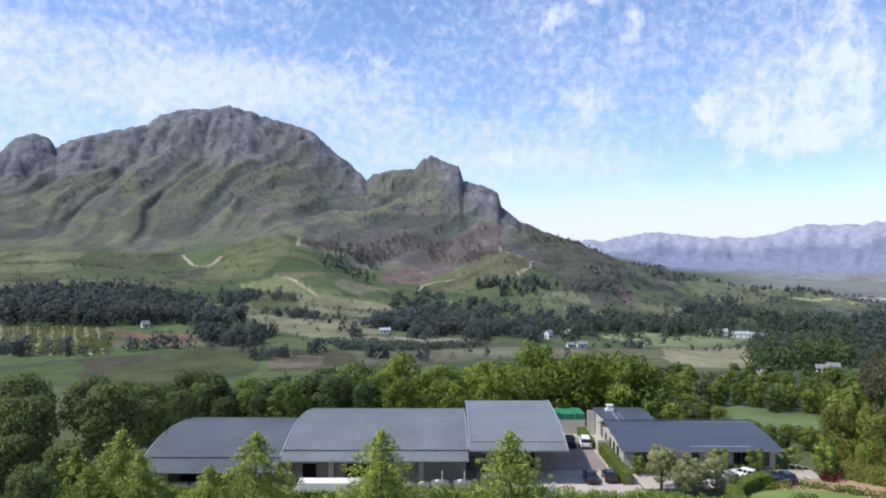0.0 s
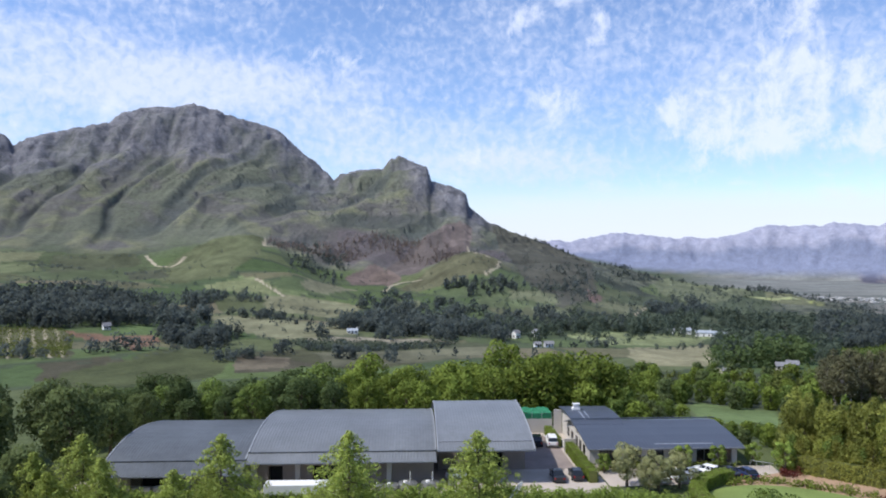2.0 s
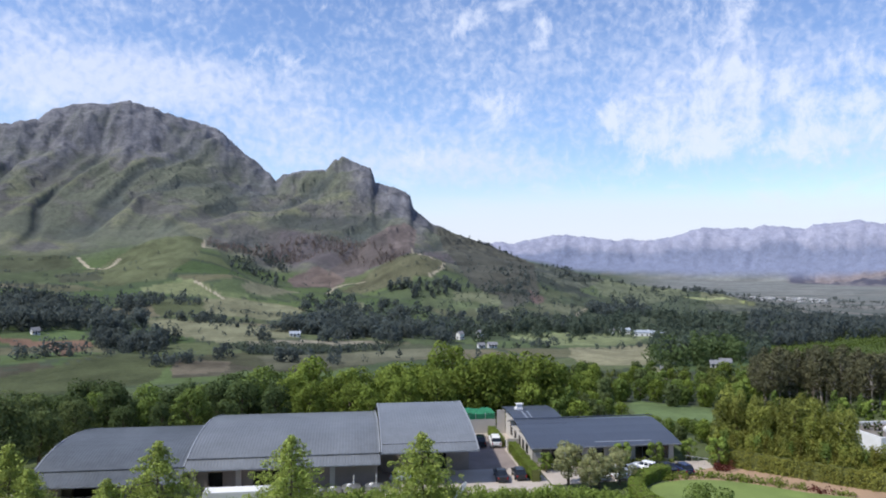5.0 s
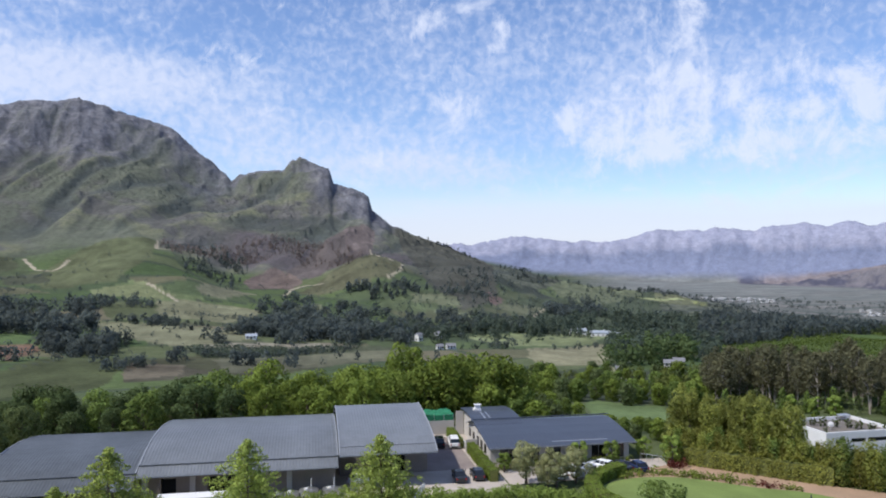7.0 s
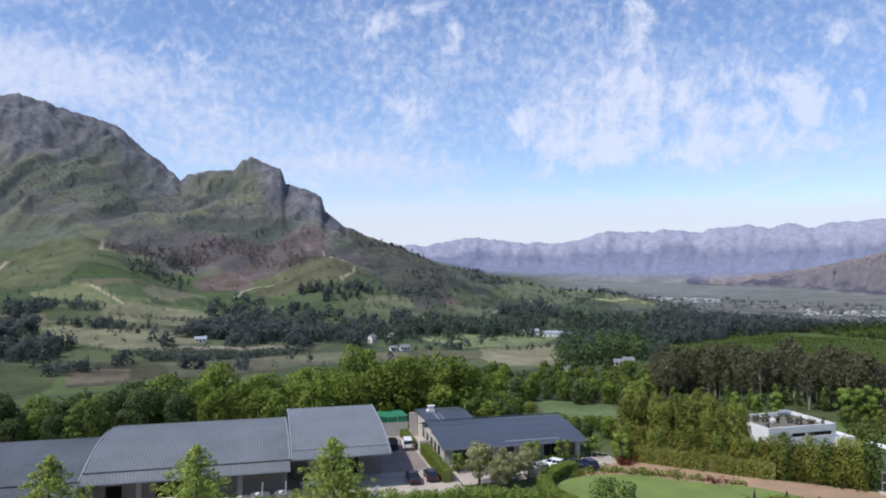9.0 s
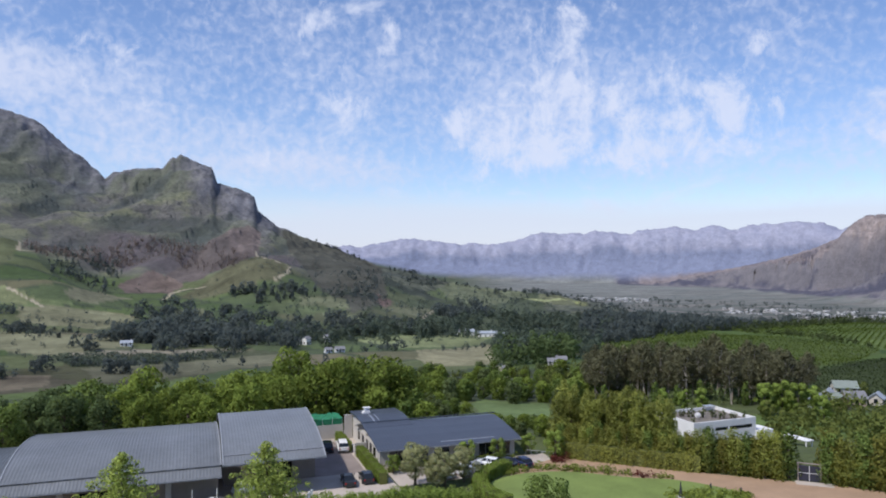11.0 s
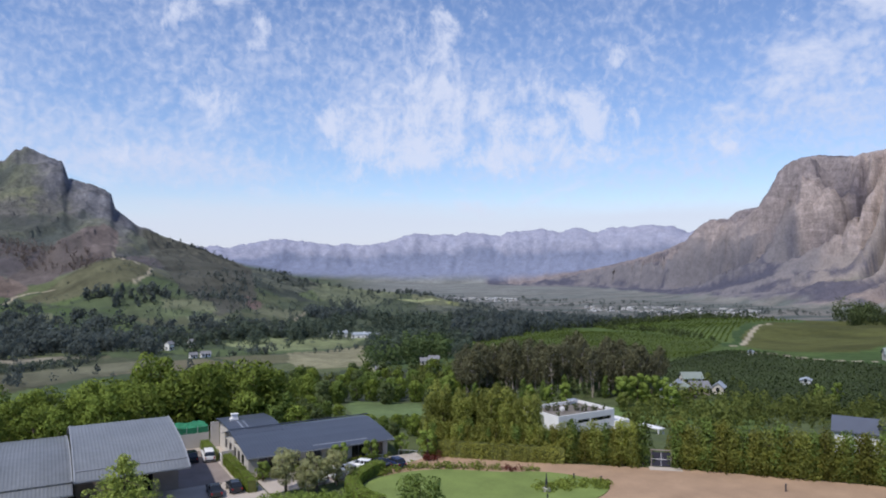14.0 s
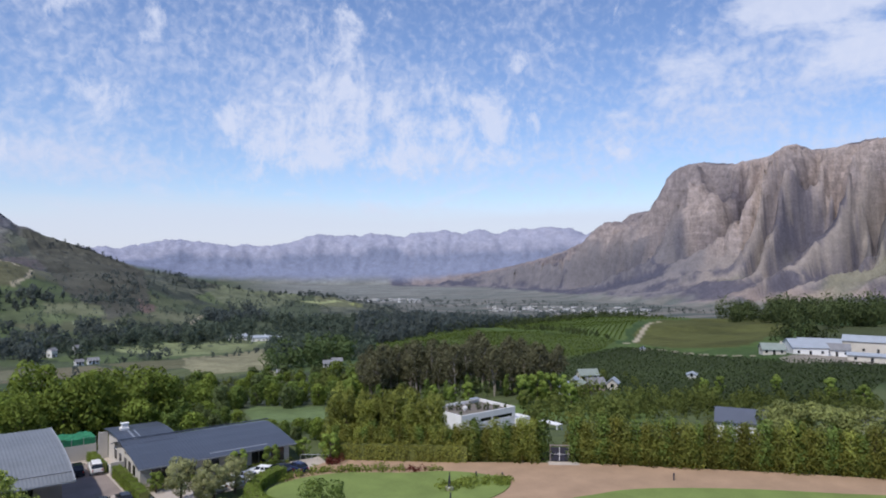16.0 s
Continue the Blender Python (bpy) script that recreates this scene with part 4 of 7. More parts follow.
def smooth_ring(points, n=6):
    """A closed rounded outline through the given corners."""
    out, k = [], len(points)
    for i in range(k):
        p0, p1, p2, p3 = (Vector(points[(i + d) % k]) for d in (-1, 0, 1, 2))
        for j in range(n):
            t = j / n
            out.append(tuple(0.5 * ((2 * p1) + (p2 - p0) * t + (2 * p0 - 5 * p1 + 4 * p2 - p3) * t * t + (3 * p1 - p0 - 3 * p2 + p3) * t ** 3)))
    return out


LAWN = smooth_ring([(37.6, 87), (38.6, 91), (40.8, 93.4), (46, 95), (52.6, 93.6), (60, 88.0), (65.1, 85.2), (68.6, 80.9), (70.0, 76.2), (67, 73.2), (62, 71.6), (54, 70), (45, 74), (39.5, 81)])
sheet_of("lawn", LAWN, 0.14, M_LAWN, "mown oval lawn in the drive's turning circle", "lawn")
sheet_of("lawn", smooth_ring([(70, 63), (76, 64), (83, 61.3), (92.2, 54.1), (101, 45), (108, 36), (100, 26), (82, 40)]), 0.14, M_LAWN, "mown lawn beside the brick driveway", "lawn")

# ---- wine cellar: three barrel roofs in a row ----


def arc_profile(y0, z0, y1, z1, bulge, n=14):
    """A bowed line from the eave to the back, in y and z."""
    out = []
    for i in range(n + 1):
        t = i / n
        out.append((y0 + (y1 - y0) * t, z0 + (z1 - z0) * t + bulge * 4 * t * (1 - t) * (1.25 - 0.5 * t)))
    return out


def sheet_roof(x0, x1, profile, pitch=0.42, deep=0.03, thick=0.12):
    """A bowed sheet roof with ribs that run up it."""
    net = Net()
    n = max(2, int(round((x1 - x0) / pitch)) * 2)
    m = len(profile)
    vs, fs = [], []
    for i in range(n + 1):
        x = x0 + (x1 - x0) * i / n
        d = deep if i % 2 else 0.0
        vs += [(x, y, z + d) for y, z in profile]
    for i in range(n):
        fs += [(i * m + k, (i + 1) * m + k, (i + 1) * m + k + 1, i * m + k + 1) for k in range(m - 1)]
    low = [(y, z - thick) for y, z in profile]
    k0 = len(vs)
    vs += [(x0, y, z) for y, z in low] + [(x1, y, z) for y, z in low]
    e = n * m
    for k in range(m - 1):
        fs += [(k0 + k, k0 + k + 1, k0 + m + k + 1, k0 + m + k), (k, k + 1, k0 + k + 1, k0 + k), (e + k, e + k + 1, k0 + m + k + 1, k0 + m + k)]
    for k in (0, m - 1):
        fs.append((k, e + k, k0 + m + k, k0 + k))
    net.add(vs, fs)
    return net


def gable_trim(x, profile, wide=0.16, deep=0.26):
    net = Net()
    m = len(profile)
    vs = []
    for dx, dz in ((-wide / 2, 0.1), (wide / 2, 0.1), (wide / 2, 0.1 - deep), (-wide / 2, 0.1 - deep)):
        vs += [(x + dx, y, z + dz) for y, z in profile]
    fs = []
    for c in range(4):
        d = (c + 1) % 4
        fs += [(c * m + k, c * m + k + 1, d * m + k + 1, d * m + k) for k in range(m - 1)]
    fs += [(0, m, 2 * m, 3 * m), (m - 1, 2 * m - 1, 3 * m - 1, 4 * m - 1)]
    return net.add(vs, fs)


M_TRIM = material("pale_trim", (0.27, 0.285, 0.305), 0.6, spread=0.05)
M_GUTTER = material("grey_gutter", (0.2, 0.21, 0.23), 0.6, spread=0.08)


def cellar_hall(x0, x1, profile, apron, wall_y, label, openings, pillars, zinc):
    hall = thing("cellar_hall", label, "building", group="barrel-roofed cellar halls")
    part("roof", sheet_roof(x0, x1, profile), zinc, hall, "ribbed zinc-grey barrel roof")
    for x in (x0 + 0.1, x1 - 0.1):
        part("roof_edge", gable_trim(x, profile), M_TRIM, hall)
    if not apron:        # the lap of the sheets, low on the slope
        part("lap_strip", Net().add([(x, y, z) for x in (x0 + 0.2, x1 - 0.2) for y, z in ((98.55, 5.6), (98.55, 5.66), (98.75, 5.72), (98.75, 5.6))], [(0, 1, 2, 3), (4, 7, 6, 5), (0, 4, 5, 1), (1, 5, 6, 2), (2, 6, 7, 3), (3, 7, 4, 0)]), M_GUTTER, hall, "dark lap between two lengths of sheet")
    eave = profile[0][1]
    back_y = profile[-1][0]
    top = apron[1][1] if apron else eave - 0.15
    # front wall with its openings cut through
    cuts = sorted(openings)
    x = x0 + 0.4
    for a, b, z0, z1 in cuts + [(x1 - 0.4, x1 - 0.4, 0, 0)]:
        part("front_wall", Net().box(x, wall_y, 0, a, wall_y + 0.3, top), M_WALL, hall, "taupe plastered front wall")
        if z0 > 0:
            part("sill_wall", Net().box(a, wall_y, 0, b, wall_y + 0.3, z0), M_WALL, hall)
        if b > a:
            part("lintel", Net().box(a, wall_y, z1, b, wall_y + 0.3, top), M_WALL, hall)
        x = b
    # near-black panel behind each opening, in place of an unlit inside
    for a, b, z0, z1 in cuts:
        part("doorway", Net().box(a, wall_y + 0.9, z0, b, wall_y + 1.0, z1), M_DARK, hall, "dark panel for the unlit inside of the doorway")
    part("back_wall", Net().box(x0 + 0.4, back_y - 0.8, 0, x1 - 0.4, back_y - 0.5, profile[-1][1] - 0.15), M_WALL, hall)
    for x in (x0 + 0.4, x1 - 0.7):
        pts = [(y, z - 0.14) for y, z in profile if wall_y + 0.3 < y < back_y - 0.8]
        n = Net()
        ring = [(pts[0][0], 0)] + pts + [(pts[-1][0], 0)]
        k = len(ring)
        n.add([(x, y, z) for y, z in ring] + [(x + 0.3, y, z) for y, z in ring], [tuple(range(k)), tuple(range(k, 2 * k))[::-1]] + [(i, (i + 1) % k, k + (i + 1) % k, k + i) for i in range(k)])
        part("gable_wall", n, M_WALL_PALE, hall, "pale plastered gable wall")
    if apron:
        part("apron_roof", sheet_roof(x0 + 0.05, x1 - 0.05, apron), zinc, hall, "ribbed lean-to strip under the eave")
        part("gutter", Net().box(x0 + 0.05, apron[0][0] - 0.14, apron[0][1] - 0.16, x1 - 0.05, apron[0][0] - 0.01, apron[0][1] - 0.02), M_GUTTER, hall)
        part("fascia", Net().box(x0 + 0.1, apron[-1][0], apron[-1][1] - 0.1, x1 - 0.1, apron[-1][0] + 0.1, eave - 0.13), M_GUTTER, hall, "dark strip between the two roofs")
    else:
        part("gutter", Net().box(x0, profile[0][0] - 0.14, eave - 0.18, x1, profile[0][0] - 0.01, eave - 0.02), M_GUTTER, hall)
    for x in pillars:
        part("pillar", Net().box(x - 0.35, wall_y - 0.35, 0, x + 0.35, wall_y - 0.002, top), M_WALL_PALE, hall, "plastered wall pillar", bevel=0.03)
    return hall


PROF_A = arc_profile(96.9, 3.95, 122.0, 3.5, 1.72)
PROF_B = arc_profile(97.6, 4.75, 126.0, 4.2, 1.95)
PROF_C = [(96.9, 4.85), (98.6, 5.55), (100.6, 6.15), (103.2, 6.72), (106.2, 7.15), (109.5, 7.48), (112.4, 7.68), (114.8, 7.8), (115.4, 7.78), (119, 6.9), (124, 4.9)]
cellar_hall(-41.0, -22.2, PROF_A, [(94.2, 2.72), (97.0, 3.78)], 97.6, "barrel-roofed cellar hall with zinc sheet roof", [(-36.5, -33.5, 0, 2.3)], [-38, -30, -26], M_ROOF_DARK)
cellar_hall(-22.1, 3.55, PROF_B, [(95.9, 3.72), (97.72, 4.58)], 98.4, "barrel-roofed cellar hall with taupe front wall", [(-19.5, -17.6, 0.2, 2.6), (-13.6, -9.0, 0, 2.6)], [-21.5, -15.5, -8.5, -3.0], M_ROOF)
cellar_hall(3.6, 17.2, PROF_C, None, 104.0, "taller barrel-roofed cellar hall with deep open canopy", [(8.0, 13.5, 0, 3.6)], [], M_ROOF_BRIGHT)


# ---- office building: low bowed dark roof ----
office = thing("office_building", "low office building with bowed dark sheet roof", "building")
PROF_O = [(103.6, 2.95), (105.5, 3.34), (108.0, 3.78), (111.0, 4.18), (114.0, 4.46), (114.6, 4.48), (116.5, 4.2), (120.0, 3.2)]
PROF_P = [(112.6, 4.36), (114.0, 4.6), (116.5, 4.86), (119.0, 5.0), (121.5, 4.92), (124.5, 4.7)]
part("roof", sheet_roof(26.1, 49.8, PROF_O, 0.5, 0.025), M_SLATE, office, "dark blue-grey sheet roof")
part("roof", sheet_roof(26.1, 34.4, PROF_P, 0.5, 0.025), M_SLATE, office, "dark blue-grey roof of the rear wing")
part("gutter", Net().box(26.1, 103.45, 2.75, 49.8, 103.6, 2.93), M_GUTTER, office)
M_STRIP = material("pale_roof_strip", (0.24, 0.26, 0.3), 0.4, 0.1, spread=0.1, scale=0.6, fine=3.0)


def roof_strip(x0, x1, profile, y0, y1, lift=0.05):
    """A flat strip that lies on a bowed roof between two depths."""
    ys = [y0 + (y1 - y0) * i / 4 for i in range(5)]
    zs = [float(np.interp(y, [p[0] for p in profile], [p[1] for p in profile])) + lift for y in ys]
    net = Net()
    for ya, za, yb, zb in zip(ys, zs, ys[1:], zs[1:]):
        net.add([(x0, ya, za - 0.02), (x1, ya, za - 0.02), (x1, yb, zb - 0.02), (x0, yb, zb - 0.02), (x0, ya, za), (x1, ya, za), (x1, yb, zb), (x0, yb, zb)],
                [(0, 3, 2, 1), (4, 5, 6, 7), (0, 1, 5, 4), (1, 2, 6, 5), (2, 3, 7, 6), (3, 0, 4, 7)])
    return net


part("roof_strip", roof_strip(36.5, 45.5, PROF_O, 104.7, 104.95), M_STRIP, office, "pale strip near the eave")
part("roof_strip", roof_strip(28.3, 28.6, PROF_P, 114.4, 119.4), M_STRIP, office, "pale strip up the rear roof")
part("roof_strip", roof_strip(29.2, 29.4, PROF_P, 115.0, 119.0), M_STRIP, office, "pale strip up the rear roof")
part("ridge_cap", Net().rod((26.1, 114.5, 4.86), (49.8, 114.5, 4.86), 0.09, 0.09, 8), M_SLATE, office)
wins = [(28.2, 31.0), (32.0, 34.5), (35.5, 38.0), (39.2, 41.8), (43.0, 45.4), (46.2, 48.4)]
x = 26.7
for a, b in wins + [(49.2, 49.2)]:
    part("front_wall", Net().box(x, 105.0, 0, a, 105.3, 2.8), M_WALL_PALE, office, "pale front wall under the eave")
    if b > a:
        part("lintel", Net().box(a, 105.0, 2.45, b, 105.3, 2.8), M_WALL_PALE, office)
        part("sill", Net().box(a, 105.0, 0, b, 105.3, 0.25), M_WALL_PALE, office)
    x = b
for a, b in wins:
    w = part("window", Net().box(a, 105.14, 0.25, b, 105.18, 2.45), M_GLASS_DARK, office, "dark glazed window")
    part("mullion", Net().box((a + b) / 2 - 0.04, 105.08, 0.25, (a + b) / 2 + 0.04, 105.13, 2.45), M_GUTTER, w)
net = Net()
net.box(26.7, 105.3, 0, 27.0, 124.0, 2.75).box(26.72, 113.6, 2.75, 26.98, 124.0, 4.5)
part("side_wall", net, M_WALL_PALE, office, "pale plastered side wall")
for y in (107.5, 110, 112.5, 115.5, 118.5):
    part("side_window", Net().box(26.62, y, 1.0, 26.69, y + 1.2, 2.4), M_GLASS_DARK, office, "narrow dark side window")
part("back_wall", Net().box(34, 119.4, 0, 49.2, 119.7, 3.0), M_WALL_PALE, office)
part("wing_back_wall", Net().box(27, 123.7, 0, 34, 124.0, 4.4), M_WALL_PALE, office)
part("end_wall", Net().box(48.9, 105.3, 0, 49.2, 119.4, 3.0), M_WALL_PALE, office)
part("wing_wall", Net().box(33.7, 119.7, 0, 34.0, 123.7, 4.4), M_WALL_PALE, office)
vent = thing("roof_vent", "white box vent on the office roof", "vent", pose(28.3, 120.8, 4.94) @ Matrix.Scale(0.74, 4))
part("base", Net().box(-0.9, -0.7, 0, 0.9, 0.7, 0.45), M_WHITE, vent, bevel=0.04)
part("cowl", Net().box(-0.5, -0.5, 0.45, 0.75, 0.5, 1.25), M_WHITE, vent, bevel=0.06)
part("cap", Net().box(-0.7, -0.65, 1.25, 0.95, 0.65, 1.4), M_WHITE, vent, bevel=0.03)

# ---- trees ----


def cards(centres, out, size, rs, flat=0.5):
    """Leaf sprays: small pointed four-cornered blades round the given centres, turned roughly outwards."""
    n = len(centres)
    nrm = out + rs.normal(0, flat, (n, 3))
    nrm /= np.linalg.norm(nrm, axis=1)[:, None] + 1e-9
    t = np.cross(nrm, rs.normal(0, 1, (n, 3)))
    t /= np.linalg.norm(t, axis=1)[:, None] + 1e-9
    b = np.cross(nrm, t)
    s = size * rs.uniform(0.6, 1.3, (n, 1))
    droop = nrm * s * 0.25
    v = np.stack([centres - t * s, centres - b * s * 0.55 + droop, centres + t * s, centres + b * s * 0.6 + droop], 1)
    return v.reshape(-1, 3)


def mesh_of_cards(name, v, mat, turned=None):
    """One mesh of leaf sprays; turned gives each spray the roundness of its crown."""
    n = len(v) // 4
    me = bpy.data.meshes.new(name)
    me.vertices.add(len(v))
    me.vertices.foreach_set("co", np.asarray(v, float).ravel())
    me.loops.add(4 * n)
    me.loops.foreach_set("vertex_index", np.arange(4 * n, dtype=np.int32))
    me.polygons.add(n)
    me.polygons.foreach_set("loop_start", np.arange(0, 4 * n, 4, dtype=np.int32))
    me.update(calc_edges=True)
    me.materials.append(mat)
    if turned is not None:
        k = turned / (np.linalg.norm(turned, axis=1)[:, None] + 1e-9)
        me.shade_smooth()
        me.normals_split_custom_set_from_vertices(np.repeat(k, 4, axis=0))
    return me


def crown_points(rs, lobes, count):
    """Points on and just under the skin of a heap of uneven lobes (x, y, z, radius, height ratio)."""
    area = np.array([l[3] ** 2 for l in lobes])
    pick = rs.choice(len(lobes), count, p=area / area.sum())
    lobe = np.array(lobes)[pick]
    d = rs.normal(0, 1, (count, 3))
    d /= np.linalg.norm(d, axis=1)[:, None]
    rr = lobe[:, 3:4] * (1 - np.abs(rs.normal(0, 0.16, (count, 1))))
    p = lobe[:, :3] + d * rr * np.stack([np.ones(count), np.ones(count), lobe[:, 4]], 1)
    return p, d


def tree(name, label, seed, tall, wide, mat, bark=None, shape="round", count=2600, size=0.42, stem=0.25, group="", lobes_n=16):
    """One tree: a tapered trunk with limbs, and a crown of leaf sprays in uneven lobes."""
    rs = np.random.RandomState(seed)
    root = thing(name, label, "tree", group=group)
    net = Net()
    base_r, slim = 0.022 * tall + 0.05, 0.55 if shape == "gum" else 1.0
    bend = rs.normal(0, 0.02 * tall, 2)
    fork = tall * (stem + 0.12)
    mids = [(0, 0, -0.3), (bend[0] * 0.4, bend[1] * 0.4, fork * 0.5), (bend[0], bend[1], fork), (bend[0] * 1.2, bend[1] * 1.2, tall * 0.8)]
    rads = [base_r * 1.25, base_r, base_r * 0.75, base_r * 0.15]
    for k in range(3):
        net.rod(mids[k], mids[k + 1], rads[k] * slim, rads[k + 1] * slim, 7)
    lobes = []
    for k in range(lobes_n):
        h = (k + 0.5) / lobes_n
        if shape == "cone":
            w = wide * 0.5 * (1 - h) ** 0.75
            z = tall * (stem * 0.6 + (1 - stem * 0.6) * h)
            rad = wide * (0.24 * (1 - h) + 0.09)
        elif shape == "column":
            w = wide * 0.34 * (1 - 0.55 * h)
            z = tall * (0.06 + 0.9 * h)
            rad = wide * (0.32 - 0.14 * h)
        elif shape == "gum":
            w = wide * 0.45 * math.sin(math.pi * (0.25 + 0.75 * h))
            z = tall * (0.36 + 0.6 * h) * rs.uniform(0.92, 1.05)
            rad = wide * rs.uniform(0.09, 0.17)
        else:
            w = wide * 0.43 * math.sin(math.pi * (0.12 + 0.8 * h)) ** 0.7
            z = tall * (stem + (0.94 - stem) * h) * rs.uniform(0.9, 1.06)
            rad = wide * rs.uniform(0.1, 0.21)
        t = k * 2.4 + rs.uniform(-0.5, 0.5)
        if shape == "pyramid":          # boughs that spread and hang a little, shorter towards the tip
            h = h ** 1.15
            reach_ = wide * 0.5 * (1 - h) ** 0.85 * rs.uniform(0.65, 1.12) + 0.15
            z0, up_ = tall * (0.06 + 0.9 * h), rs.uniform(-0.12, 0.22)
            for q in (0.3, 0.6, 0.9):
                lobes.append((reach_ * q * math.cos(t) + bend[0], reach_ * q * math.sin(t) + bend[1], z0 + reach_ * (up_ * q - 0.22 * q * q), (0.056 * wide * (1 - 0.6 * h) + 0.12) * (1.1 - 0.4 * q), 0.75))
            if k % 3 == 0:
                net.rod((bend[0], bend[1], z0 - 0.2), (reach_ * 0.8 * math.cos(t) + bend[0], reach_ * 0.8 * math.sin(t) + bend[1], z0 + reach_ * 0.8 * (up_ - 0.16)), base_r * 0.22, base_r * 0.06, 5)
            continue
        q = rs.uniform(0.5, 1.0)
        c = (w * q * math.cos(t) + bend[0], w * q * math.sin(t) + bend[1], min(z, tall - rad * 0.75))
        lobes.append((*c, rad, 1.25 if shape == "column" else rs.uniform(0.7, 1.0)))
        if k % (3 if shape == "gum" else 2) == 0:
            a = Vector(mids[2]).lerp(Vector(mids[3]), max(0.0, h - 0.35))
            net.rod(a, c, base_r * 0.32, base_r * 0.08, 5)
    p, d = crown_points(rs, lobes, count)
    part("trunk", net, bark or M_BARK, root)
    middle = np.array([bend[0], bend[1], tall * (stem + 0.95) / 2])
    away = (p - middle) / np.array([wide / 2, wide / 2, tall * (1 - stem) / 2])
    crown = new("crown", mesh_of_cards("crown", cards(p, d, size, rs), mat, d * 0.8 + away * 0.5 + rs.normal(0, 0.3, p.shape)))
    crown.parent = root
    return root


def plant(base, x, y, scale=1.0, turn=0.0, z=None, tall=1.0):
    g = float(ground_at(x, y)[0]) if z is None else z
    return copy_thing(base, pose(x, y, g, 0, 0, turn) @ Matrix.Diagonal((scale, scale, scale * tall, 1)))


def first(base, x, y, scale=1.0, turn=0.0, z=None, tall=1.0):
    g = float(ground_at(x, y)[0]) if z is None else z
    base.matrix_basis = pose(x, y, g, 0, 0, turn) @ Matrix.Diagonal((scale, scale, scale * tall, 1))
    return base


def grow(bases, places, rs, spread=0.15):
    """Sets a stand of trees: each base at the first places, copies of them at the others."""
    for i, (x, y, s) in enumerate(places):
        b = bases[i % len(bases)]
        turn, k = rs.uniform(0, 360), s * rs.uniform(1 - spread, 1 + spread)
        if i < len(bases):
            made = (b, x, y, k, turn)
            continue
        c = plant(b, x, y, k, turn)
    for i, b in enumerate(bases):
        x, y, s = places[i]
        first(b, x, y, s, rs.uniform(0, 360))


rs = np.random.RandomState(21)
L_YOUNG = leaf("leaf_young", (0.37, 0.44, 0.11), translucent=0.4)
L_BRONZE = leaf("leaf_bronze", (0.25, 0.25, 0.06), translucent=0.55)
L_SHADY = leaf("leaf_shady", (0.1, 0.14, 0.054))
L_BELT = leaf("leaf_belt", (0.21, 0.272, 0.055))
# belt of broadleaf trees behind the cellar
belt = [tree("broadleaf_tree", "leafy green broadleaf tree behind the wine cellar", 30 + i, 12.0, 9.5, (L_GREEN, L_BELT, L_SHADY, L_BELT)[i], group="tree belt behind the cellar", count=3600, size=0.31, stem=0.1, lobes_n=44) for i in range(4)]
spots = []
for row, (y, x0, x1, gap, s) in enumerate([(130, -52, 22, 6.2, 0.72), (137, -58, 44, 6.6, 0.86), (146, -64, 40, 7.0, 0.98), (157, -66, 36, 8.0, 1.12)]):
    x = x0
    while x < x1:
        big = 0.82 + 0.18 * step(-42, -18, np.array(x)) + 0.18 * step(5, 25, np.array(x))
        spots.append((x + rs.uniform(-1.5, 1.5), y + rs.uniform(-2, 2), s * float(big) * rs.uniform(0.85, 1.08)))
        x += gap
west, east = [s for s in spots if s[0] < -12], [s for s in spots if s[0] >= -12]
grow([belt[2], belt[0], belt[2]], west, rs)
grow([belt[1], belt[3]], east, rs)
# darker, taller trees at the western end
dark = [tree("large_tree", "tall dark green broadleaf tree at the cellar's end", 50 + i, 17.0, 13.0, L_DARK, group="tall trees at the cellar's end", count=5600, size=0.34, lobes_n=40) for i in range(2)]
grow(dark, [(-53, 86, 0.6), (-46, 79, 0.48), (-60, 88, 0.7), (-47, 88, 0.45), (-57, 97, 0.8), (-64, 108, 0.82), (-49, 104, 0.72), (-58, 116, 0.8), (-47, 113, 0.55), (-52, 123, 0.6), (-68, 96, 0.85), (-45, 122, 0.5)], rs)
# young trees before the cellar
young = [tree("young_tree", "light green pyramid-shaped young tree before the cellar", 60 + i, 10.9, 19.5, L_YOUNG, shape="pyramid", group="young trees before the cellar", count=13000, size=0.16, stem=0.1, lobes_n=70) for i in range(3)]
grow(young, [(-7.6, 85, 1.0), (8.3, 85.5, 0.97), (-22.6, 86, 0.95), (-39.5, 87, 0.92), (-36.5, 85, 0.75), (-27, 82, 0.66), (-45, 86.5, 0.8), (-42, 84, 0.62)], rs, 0.05)
# olives before the office
olive = [tree("olive_tree", "grey-green olive tree beside the parking strip", 70 + i, 5.6, 5.2, L_OLIVE, group="olive trees by the parking", count=3200, size=0.14, stem=0.3, lobes_n=16) for i in range(2)]
grow(olive, [(29.3, 95.2, 1.05), (33.2, 93.6, 0.95), (36.4, 94.6, 0.85), (31.5, 92.5, 0.8)], rs, 0.05)
lawn_tree = tree("lawn_tree", "dark green loose-leaved tree on the oval lawn", 77, 8.0, 7.0, L_GREEN, count=3600, size=0.17, stem=0.2, lobes_n=26)
first(lawn_tree, 37.3, 70.8, 0.98)
lime = [tree("small_tree", "small bright green tree before the office wall", 80, 3.8, 3.0, L_FRESH, group="small trees before the office", count=1800, size=0.13, stem=0.2)]
grow(lime, [(40.0, 102.2, 1.0), (45.0, 102.0, 0.95), (54.2, 100.6, 1.2), (51.5, 104.5, 0.9), (27.9, 101.5, 0.8)], rs, 0.05)
